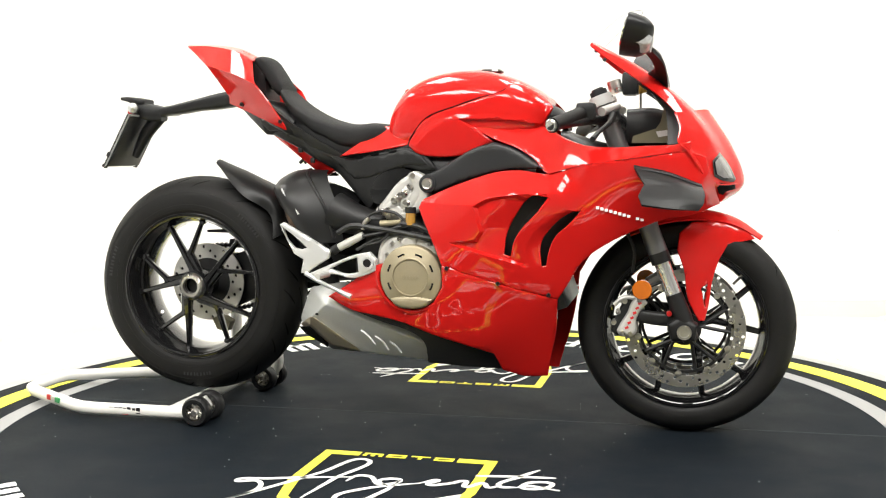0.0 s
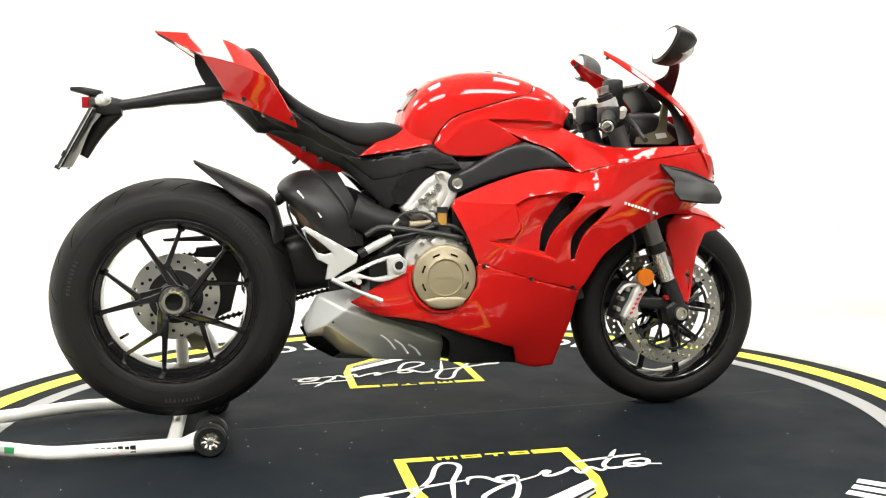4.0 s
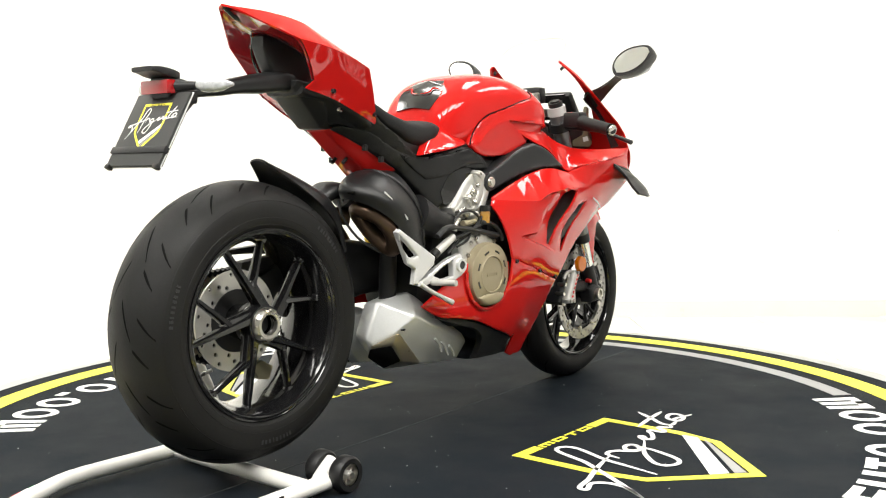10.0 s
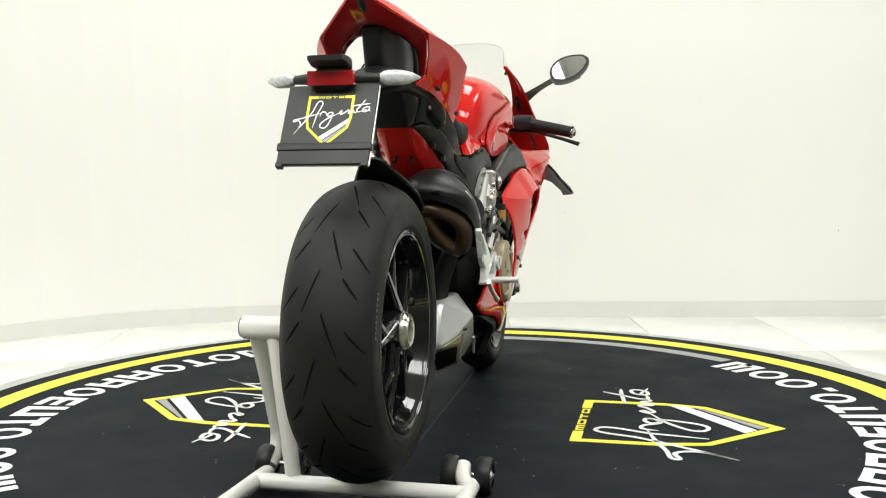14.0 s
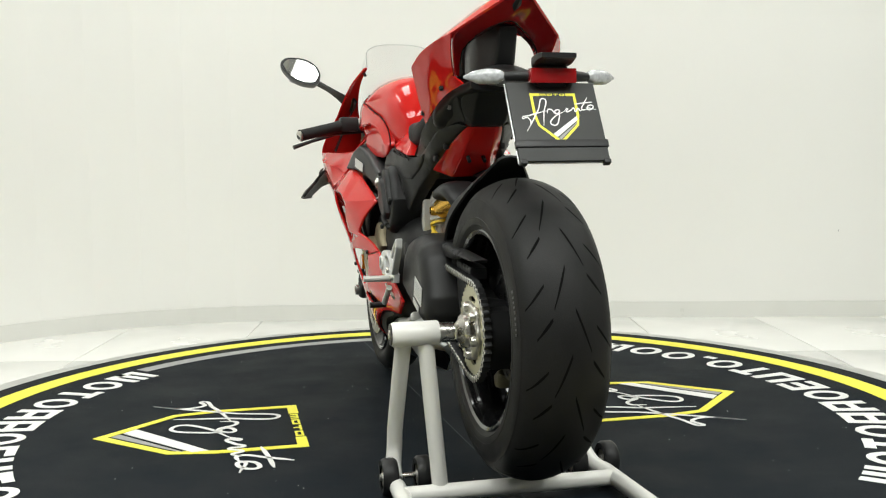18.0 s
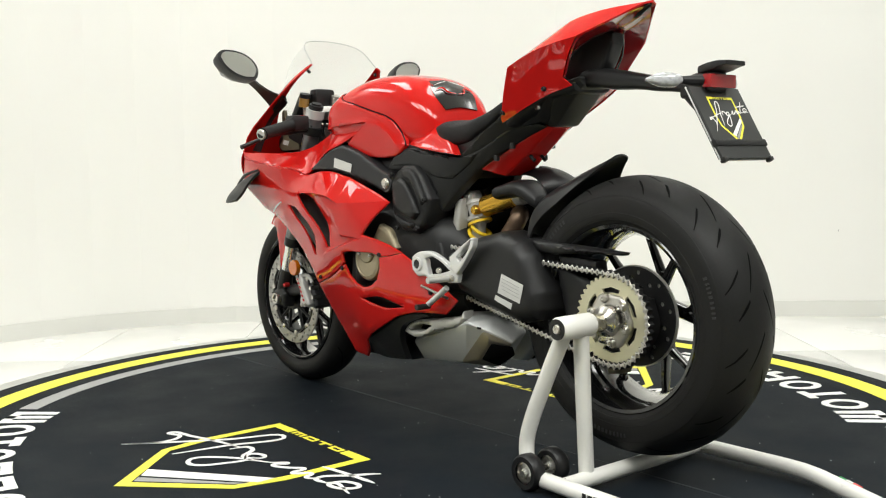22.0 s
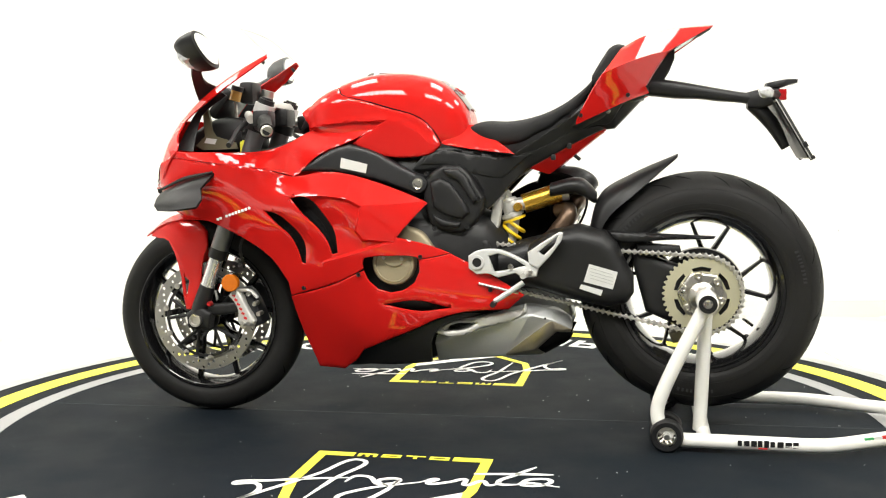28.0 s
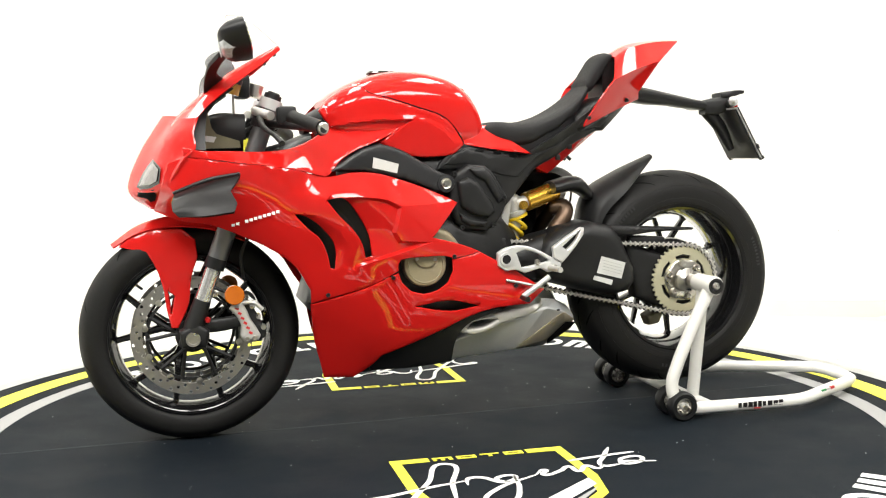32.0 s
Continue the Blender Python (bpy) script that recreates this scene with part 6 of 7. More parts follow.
    # exhaust heat shields by the tail
    rim = [(-0.415, -0.010, 0.662), (-0.452, -0.050, 0.672), (-0.458, -0.095, 0.668), (-0.432, -0.150, 0.645), (-0.385, -0.178, 0.600), (-0.345, -0.178, 0.535)]
    swell = [(-0.425, -0.008, 0.690), (-0.465, -0.050, 0.698), (-0.468, -0.100, 0.694), (-0.432, -0.165, 0.675), (-0.365, -0.188, 0.615), (-0.322, -0.182, 0.535)]
    crown = [(-0.385, -0.010, 0.722), (-0.420, -0.050, 0.738), (-0.412, -0.100, 0.734), (-0.378, -0.150, 0.706), (-0.318, -0.178, 0.630), (-0.288, -0.172, 0.535)]
    root = [(-0.300, -0.010, 0.728), (-0.310, -0.050, 0.742), (-0.305, -0.095, 0.738), (-0.285, -0.130, 0.700), (-0.255, -0.150, 0.635), (-0.240, -0.145, 0.535)]
    part("exhaust_shield", sheet([rim, swell, crown, root], 0.004, 6, 5, 179), BLACK, bike, "bulging matt black exhaust heat shield", crease=50)
    part("shield_ridge", tube([(-0.372, -0.050, 0.744), (-0.365, -0.098, 0.739), (-0.335, -0.143, 0.706), (-0.288, -0.166, 0.636), (-0.264, -0.160, 0.545)], 0.005, 8), BLACK, bike)
    for a_, b_ in (((-0.420, -0.163, 0.690), (-0.404, -0.174, 0.670)), ((-0.374, -0.182, 0.640), (-0.360, -0.187, 0.618))):
        part("shield_slot", tube([a_, b_], 0.003, 8, smooth=False), SILVER, bike)
    # near-black bar drawn for the shade inside a hole
    part("shield_hole", rod((-0.464, -0.082, 0.690), (-0.464, -0.106, 0.688), 0.006, 10), DEEP_SHADE, bike)
    part("exhaust_pipe", tube([(-0.404, -0.052, 0.640), (-0.418, -0.090, 0.642), (-0.400, -0.134, 0.620), (-0.374, -0.150, 0.575), (-0.356, -0.128, 0.540), (-0.366, -0.096, 0.560), (-0.388, -0.064, 0.605)], 0.022, 16, closed=True), PIPE, bike, "looped heat-browned exhaust pipe")
    # lower run is coloured black for the shadow it lies in
    part("exhaust_pipe", tube([(-0.356, -0.118, 0.545), (-0.330, -0.090, 0.49), (-0.310, -0.070, 0.43), (-0.31, -0.065, 0.36)], [0.022, 0.024, 0.024, 0.024], 16), BLACK, bike)
    part("exhaust_pipe", tube([(-0.36, 0.02, 0.62), (-0.39, 0.045, 0.62), (-0.35, 0.06, 0.55), (-0.28, 0.05, 0.46)], 0.024, 16), PIPE, bike, "heat-browned exhaust pipe")
    # near-black body added to darken the space behind the shield
    part("dark_filler", loft([(-0.33, 0.040, 0.70, 0.55), (-0.28, 0.060, 0.70, 0.50), (-0.20, 0.060, 0.66, 0.50)], 20, 0.7), DEEP_SHADE, bike).location = (0, -0.08, 0)
    part("vent_hose", tube([(-0.440, -0.020, 0.668), (-0.438, -0.030, 0.630), (-0.412, -0.060, 0.570), (-0.375, -0.095, 0.535), (-0.350, -0.120, 0.520)], 0.0035, 8), BRAKE_HOSE, bike)
    part("rear_shield", loft([(-0.470, 0.026, 0.672, 0.640), (-0.45, 0.040, 0.697, 0.648), (-0.42, 0.050, 0.715, 0.665), (-0.34, 0.055, 0.70, 0.66)], 22, 0.8), BLACK, bike).location = (0, 0.045, 0)
    # silencers under the engine
    def faceted(corners, sg, bevel):
        """A solid spanned by its corners, with softened edges."""
        bm = bmesh.new()
        for x, y, z in corners:
            bm.verts.new((x, sg * y, z))
        bmesh.ops.convex_hull(bm, input=bm.verts[:])
        bmesh.ops.delete(bm, geom=[v for v in bm.verts if not v.link_faces], context="VERTS")
        bmesh.ops.dissolve_limit(bm, angle_limit=radians(7), verts=bm.verts[:], edges=bm.edges[:])
        bmesh.ops.recalc_face_normals(bm, faces=bm.faces[:])
        bmesh.ops.bevel(bm, geom=bm.edges[:], offset=bevel, segments=3, profile=0.5, affect="EDGES", clamp_overlap=True)
        return bm
    lower = [(-0.008, 0.106, 0.240), (-0.012, 0.092, 0.264), (-0.010, 0.068, 0.182), (-0.215, 0.082, 0.204), (-0.320, 0.060, 0.208), (-0.404, 0.086, 0.285), (-0.352, 0.128, 0.316), (-0.010, 0.030, 0.265), (-0.010, 0.030, 0.182), (-0.320, 0.030, 0.212), (-0.400, 0.030, 0.310)]
    tops = {-1: [(-0.263, 0.105, 0.415), (-0.369, 0.086, 0.396), (-0.390, 0.060, 0.353), (-0.408, 0.073, 0.304), (-0.297, 0.158, 0.356), (-0.270, 0.030, 0.405), (-0.360, 0.030, 0.390)],
            1: [(-0.255, 0.105, 0.356), (-0.340, 0.092, 0.348), (-0.388, 0.060, 0.325), (-0.404, 0.073, 0.300), (-0.290, 0.150, 0.334), (-0.270, 0.030, 0.352), (-0.360, 0.030, 0.340)]}
    for sg in (-1, 1):
        can = part("silencer", faceted(lower + tops[sg], sg, 0.009), BRUSHED, bike, "brushed silver faceted underbelly silencer", crease=30)
        tip = part("silencer_outlet", faceted([(-0.409, 0.090, 0.284), (-0.352, 0.140, 0.318), (-0.338, 0.140, 0.314), (-0.200, 0.096, 0.204), (-0.316, 0.056, 0.203), (-0.357, 0.129, 0.288), (-0.300, 0.112, 0.229), (-0.330, 0.050, 0.260)], sg, 0.005), TITAN, can, "straw-coloured steel exhaust outlet", crease=30)
        # solid near-black plug gives the outlet its inner shade
        part("outlet_mouth", faceted([(-0.409, 0.091, 0.277), (-0.361, 0.127, 0.284), (-0.305, 0.111, 0.231), (-0.325, 0.062, 0.208), (-0.395, 0.070, 0.250), (-0.340, 0.060, 0.270)], sg, 0.003), DEEP_SHADE, tip)
        part("outlet_bolt", rod((-0.330, sg * 0.135, 0.322), (-0.330, sg * 0.146, 0.324), 0.003, 8), BLACK, can)
    part("silencer_bracket", pillow([(-0.015, 0.277), (-0.047, 0.306), (-0.152, 0.328), (-0.265, 0.347), (-0.273, 0.363), (-0.281, 0.342), (-0.256, 0.323), (-0.152, 0.292), (-0.071, 0.265)], 0.11, 0.140, 0.150, 0.006, 1, holes=([(-0.047, 0.284), (-0.063, 0.300), (-0.139, 0.308), (-0.100, 0.289)],)), ALLOY, bike)
    for pts in ([(-0.196, 0.279), (-0.175, 0.262), (-0.156, 0.237)], [(-0.156, 0.262), (-0.134, 0.245), (-0.118, 0.220)], [(-0.114, 0.245), (-0.095, 0.231), (-0.081, 0.212)]):
        part("silencer_groove", tube([(x, -0.104 + 0.187 * (x + 0.008) - 0.02 * (z - 0.24) + 0.001, z) for x, z in pts], 0.0035, 6), BRUSHED, bike)
    # swingarm, chain and shock on the left
    arm = [(-0.248, 0.454), (-0.288, 0.533), (-0.336, 0.567), (-0.420, 0.585), (-0.496, 0.567), (-0.528, 0.536), (-0.557, 0.472), (-0.573, 0.440), (-0.574, 0.398), (-0.555, 0.369), (-0.503, 0.357), (-0.408, 0.376), (-0.328, 0.398), (-0.264, 0.418)]
    part("swingarm", pillow(arm, 0.06, 0.128, 0.172, 0.042, 1, sharp=20), BLACK, bike, "matt black single-sided swingarm")
    part("swingarm_hub", pillow([(-0.556, 0.527), (-0.653, 0.485), (-0.734, 0.460), (-0.831, 0.443), (-0.848, 0.378), (-0.816, 0.313), (-0.719, 0.298), (-0.606, 0.340)], 0.045, 0.085, 0.100, 0.020, 1), BLACK, bike)
    part("hub_carrier", turned(RX, 0, RZ, [(0.060, 0.030), (0.066, 0.040), (0.074, 0.085), (0.072, 0.098), (0.05, 0.104), (0.03, 0.104)], 40), BLACK, bike)
    part("swingarm_front", loft([(-0.20, 0.08, 0.52, 0.40), (-0.30, 0.075, 0.55, 0.40), (-0.40, 0.07, 0.56, 0.39), (-0.47, 0.06, 0.54, 0.40)], 20, 0.6), BLACK, bike).location = (0, 0.065, 0)
    label = [(-0.453, 0.481), (-0.530, 0.459), (-0.517, 0.412), (-0.438, 0.432)]
    part("warning_label", panel(label, 0.1745, 1, 0.0015, (), 0, 1), PAPER, bike, "white printed warning label")
    part("warning_label", panel([(-0.431, 0.425), (-0.490, 0.409), (-0.485, 0.394), (-0.426, 0.413)], 0.1745, 1, 0.0015, (), 0, 1), PAPER, bike)
    for k in range(4):
        a, b = [(-0.455, 0.470), (-0.517, 0.452)]
        part("label_line", rod((a[0], 0.1755, a[1] - 0.009 * k), (b[0], 0.1755, b[1] - 0.009 * k), 0.0005, 6), GREY_INK, bike)
    part("warning_label", panel([(0.231, 0.778), (0.159, 0.759), (0.164, 0.734), (0.235, 0.750)], lambda x, z: 0.176 + 0.16 * (x - 0.02), 1, 0.0015, (), 0, 1), PAPER, bike, "small white label on the frame")
    part("chain_guard", pillow([(-0.502, 0.567), (-0.606, 0.561), (-0.792, 0.551), (-0.787, 0.544), (-0.655, 0.541), (-0.558, 0.534), (-0.518, 0.543)], 0.085, 0.105, 0.118, 0.006, 1), BLACK, bike)
    part("chain_guide", pillow([(-0.576, 0.533), (-0.698, 0.524), (-0.703, 0.499), (-0.593, 0.492)], 0.06, 0.095, 0.10, 0.004, 1), BLACK, bike)
    # chain: top run, round the sprocket, bottom run
    sx, sz = -0.18, 0.475
    path = []
    r = 0.108
    top_f, top_r = Vector([(-0.067, 0.536)][0]), Vector((RX + 0.012, RZ + r))
    bot_f, bot_r = Vector([(-0.251, 0.397)][0]), Vector((RX + 0.030, RZ - r + 0.004))
    for i in range(41):
        path.append(top_f.lerp(top_r, i / 40))
    for i in range(1, 22):
        a = radians(84 + 190 * i / 22)
        path.append(Vector((RX + r * math.cos(a), RZ + r * math.sin(a))))
    for i in range(41):
        path.append(bot_r.lerp(bot_f, i / 40))
    length, pts, acc = 0.0159, [path[0]], 0.0
    for p, q in zip(path, path[1:]):
        seg_len = (q - p).length
        while acc + seg_len >= length:
            p = p.lerp(q, (length - acc) / (q - p).length)
            pts.append(p)
            seg_len = (q - p).length
            acc = 0.0
        acc += seg_len
    link_bm = merge(pillow([(-0.011, 0), (-0.008, 0.0058), (-0.002, 0.0022), (0.002, 0.0022), (0.008, 0.0058), (0.011, 0), (0.008, -0.0058), (0.002, -0.0022), (-0.002, -0.0022), (-0.008, -0.0058)], -0.008, 0.007, 0.0085, 0.002, 1, 0, 1),
                    turned(-0.0079, 0, 0, [(0.0, 0.0098), (0.0026, 0.0098), (0.0028, 0.008)], 8), turned(0.0079, 0, 0, [(0.0, 0.0098), (0.0026, 0.0098), (0.0028, 0.008)], 8))
    link = mesh_of("chain_link", moved(link_bm, Matrix.Diagonal((1.04, 1, 1.55, 1))), CHAIN)
    # edges and backs of the solid link coloured black for the shade between plates
    link.materials.append(BLACK)
    for f in link.polygons:
        f.material_index = 0 if f.normal.y > 0.6 else 1
    for p, q in zip(pts, pts[1:]):
        d = q - p
        ob = new("chain_link", link)
        ob.parent = bike
        ob.matrix_basis = Matrix.Translation(((p.x + q.x) / 2, 0.1085, (p.y + q.y) / 2)) @ Matrix.Rotation(-math.atan2(d.y, d.x), 4, "Y")
    part("front_sprocket_guard", pillow([(-0.042, 0.534), (-0.106, 0.558), (-0.170, 0.541), (-0.186, 0.500), (-0.122, 0.493), (-0.066, 0.502)], 0.08, 0.13, 0.14, 0.01, 1), BLACK, bike)
    # shock absorber
    part("shock_reservoir", rod((-0.262, 0.052, 0.640), (-0.365, 0.030, 0.672), 0.028, 24), GOLD, bike, "gold anodised shock reservoir")
    part("reservoir_cap", rod((-0.363, 0.0305, 0.6715), (-0.382, 0.026, 0.6775), 0.030, 24), ALLOY, bike)
    a0, a1 = Vector((-0.214, 0.048, 0.655)), Vector((-0.236, 0.046, 0.592))
    part("shock_head", tube([a0, a0.lerp(a1, 0.12), a0.lerp(a1, 0.13), a0.lerp(a1, 0.62), a0.lerp(a1, 0.63), a0.lerp(a1, 0.80), a0.lerp(a1, 0.81), a1], [0.024, 0.027, 0.023, 0.023, 0.033, 0.033, 0.027, 0.027], 24, smooth=False), ALLOY, bike, "bare alloy shock absorber head")
    part("spring_seat", rod(a0.lerp(a1, 0.88), a0.lerp(a1, 0.98), 0.0345, 24), YELLOW_SPRING, bike)
    part("shock_arm", rod((-0.226, 0.050, 0.636), (-0.268, 0.050, 0.642), 0.019, 20), ALLOY, bike)
    part("shock_eye", turned(-0.206, 0, 0.664, [(0.0, 0.072), (0.009, 0.072), (0.011, 0.068), (0.018, 0.066), (0.020, 0.060), (0.020, 0.030)], 24), ALLOY, bike)
    part("head_screw", turned(*[(x, 0, z) for x, z in [(-0.248, 0.632)]][0], [(0, 0.084), (0.010, 0.084), (0.013, 0.080), (0.013, 0.06)], 20), GOLD, bike)
    coil = []
    p0, p1 = [Vector((x, 0.045, z)) for x, z in [(-0.242, 0.585), (-0.208, 0.525)]]
    ax_ = (p1 - p0).normalized()
    u_ = ax_.cross(Vector((0, 1, 0))).normalized()
    for i in range(61):
        a = 2 * math.pi * i / 20
        coil.append(p0.lerp(p1, i / 60) + 0.029 * (math.cos(a) * u_ + math.sin(a) * Vector((0, 1, 0))))
    part("shock_spring", tube(coil, 0.0055, 8, smooth=False), YELLOW_SPRING, bike, "yellow coil spring")
    part("shock_body", tube([p0 + Vector((0.01, 0, 0.03)), p1 - Vector((0.01, 0, 0.03))], 0.020, 16, smooth=False), ALLOY, bike)
    part("shock_link", pillow([(-0.182, 0.659), (-0.206, 0.662), (-0.198, 0.593), (-0.181, 0.512), (-0.160, 0.512), (-0.170, 0.594)], 0.06, 0.085, 0.092, 0.006, 1), ALLOY, bike)
    # hugger
    hug_rows = [[(-0.484, -0.088, 0.540), (-0.462, -0.066, 0.550), (-0.446, 0.0, 0.560), (-0.456, 0.090, 0.545), (-0.468, 0.103, 0.525)],
                [(-0.500, -0.070, 0.610), (-0.490, -0.065, 0.645), (-0.480, 0.0, 0.668), (-0.490, 0.095, 0.640), (-0.500, 0.105, 0.600)],
                [(-0.580, -0.090, 0.672), (-0.575, -0.070, 0.702), (-0.565, 0.0, 0.722), (-0.575, 0.070, 0.702), (-0.580, 0.090, 0.672)],
                [(-0.690, -0.030, 0.770), (-0.692, -0.020, 0.775), (-0.694, 0.0, 0.778), (-0.692, 0.020, 0.775), (-0.690, 0.030, 0.770)]]
    part("hugger", sheet(hug_rows, 0.005, 6, 4, 179), BLACK, bike, "matt black rear wheel hugger")
    # rear brake caliper
    part("rear_caliper", pillow([(-0.732, 0.279), (-0.707, 0.290), (-0.671, 0.270), (-0.684, 0.239), (-0.717, 0.245)], 0.0, 0.03, 0.05, 0.008, 1), OLIVE, bike).location = (0, -0.010, 0)
    # foot controls
    right_plate = [(-0.415, 0.589), (-0.403, 0.596), (-0.263, 0.515), (-0.269, 0.493), (-0.314, 0.466), (-0.335, 0.450), (-0.353, 0.450), (-0.345, 0.490), (-0.374, 0.506)]
    part("heel_guard", pillow(right_plate, 0.185, 0.196, 0.200, 0.003, -1, sharp=26, holes=([(-0.406, 0.582), (-0.374, 0.559), (-0.333, 0.523), (-0.352, 0.518), (-0.372, 0.523), (-0.396, 0.552)],)), SILVER, bike, "silver heel guard")
    part("footrest_plate", pillow([(-0.338, 0.446), (-0.275, 0.472), (-0.196, 0.503), (-0.149, 0.513), (-0.127, 0.491), (-0.131, 0.459), (-0.158, 0.447), (-0.197, 0.437), (-0.260, 0.448), (-0.307, 0.440)], 0.178, 0.191, 0.196, 0.003, -1, sharp=26, holes=([(-0.266, 0.464), (-0.218, 0.486), (-0.184, 0.496), (-0.181, 0.454), (-0.225, 0.450)],)), SILVER, bike, "silver cast footrest bracket")
    part("pivot_ring", turned(*[(x, 0, z) for x, z in [(-0.152, 0.482)]][0], [(0.012, -0.17), (0.012, -0.205), (0.019, -0.205), (0.020, -0.17)], 28), SILVER, bike)
    part("footrest", rod(*[(x, y, z) for (x, z), y in zip([(-0.273, 0.448), (-0.273, 0.450)], (-0.195, -0.275))], 0.009, 12, 0.008), ALLOY, bike, "knurled alloy footrest")
    part("brake_pedal", tube([(x, -0.205, z) for x, z in [(-0.337, 0.451), (-0.291, 0.426), (-0.244, 0.405), (-0.201, 0.386)]], [0.007, 0.006, 0.006, 0.008], 10), SILVER, bike)
    part("footrest_plate", pillow([(-0.123, 0.504), (-0.148, 0.518), (-0.206, 0.522), (-0.253, 0.505), (-0.292, 0.484), (-0.317, 0.470), (-0.311, 0.448), (-0.276, 0.444), (-0.253, 0.457), (-0.205, 0.444), (-0.179, 0.454), (-0.147, 0.452), (-0.124, 0.469)], 0.185, 0.196, 0.200, 0.003, 1, sharp=26, holes=([(-0.179, 0.503), (-0.207, 0.511), (-0.245, 0.498), (-0.281, 0.477), (-0.245, 0.468), (-0.195, 0.460)],)), SILVER, bike, "silver cast footrest bracket")
    part("heel_guard", pillow([(-0.288, 0.515), (-0.331, 0.544), (-0.373, 0.570), (-0.384, 0.569), (-0.381, 0.548), (-0.354, 0.511), (-0.332, 0.486), (-0.316, 0.470), (-0.291, 0.485)], 0.190, 0.203, 0.207, 0.003, 1, sharp=26, holes=([(-0.317, 0.516), (-0.371, 0.561), (-0.360, 0.536), (-0.331, 0.506)],)), SILVER, bike, "silver heel guard")
    part("pivot_bore", turned(*[(x, 0, z) for x, z in [(-0.148, 0.486)]][0], [(0.0, 0.2025), (0.013, 0.2025), (0.013, 0.19)], 20), BLACK, bike)
    part("pivot_bore", turned(*[(x, 0, z) for x, z in [(-0.152, 0.482)]][0], [(0.0, -0.2025), (0.013, -0.2025), (0.013, -0.19)], 20), BLACK, bike)
    for q in [(-0.241, 0.475), (-0.294, 0.459)]:
        bolt(q[0], 0.203, q[1], 0.008, bike, STEEL)
    part("pivot_ring", turned(*[(x, 0, z) for x, z in [(-0.148, 0.486)]][0], [(0.013, 0.17), (0.013, 0.205), (0.019, 0.205), (0.020, 0.17)], 28), SILVER, bike)
    part("footrest", rod(*[(x, y, z) for (x, z), y in zip([(-0.282, 0.457), (-0.282, 0.458)], (0.195, 0.275))], 0.009, 12, 0.008), ALLOY, bike, "knurled alloy footrest")
    part("gear_pedal", tube([(x, 0.205, z) for x, z in [(-0.276, 0.432), (-0.241, 0.408), (-0.197, 0.379)]], 0.008, 10), SILVER, bike)
    part("gear_toe", rod(*[(x, y, z) for (x, z), y in zip([(-0.196, 0.375), (-0.196, 0.375)], (0.200, 0.245))], 0.008, 10), BLACK, bike)
    part("gear_rod", rod(*[(x, 0.19, z) for x, z in [(-0.151, 0.426), (-0.261, 0.401)]], 0.004, 8), STEEL, bike)


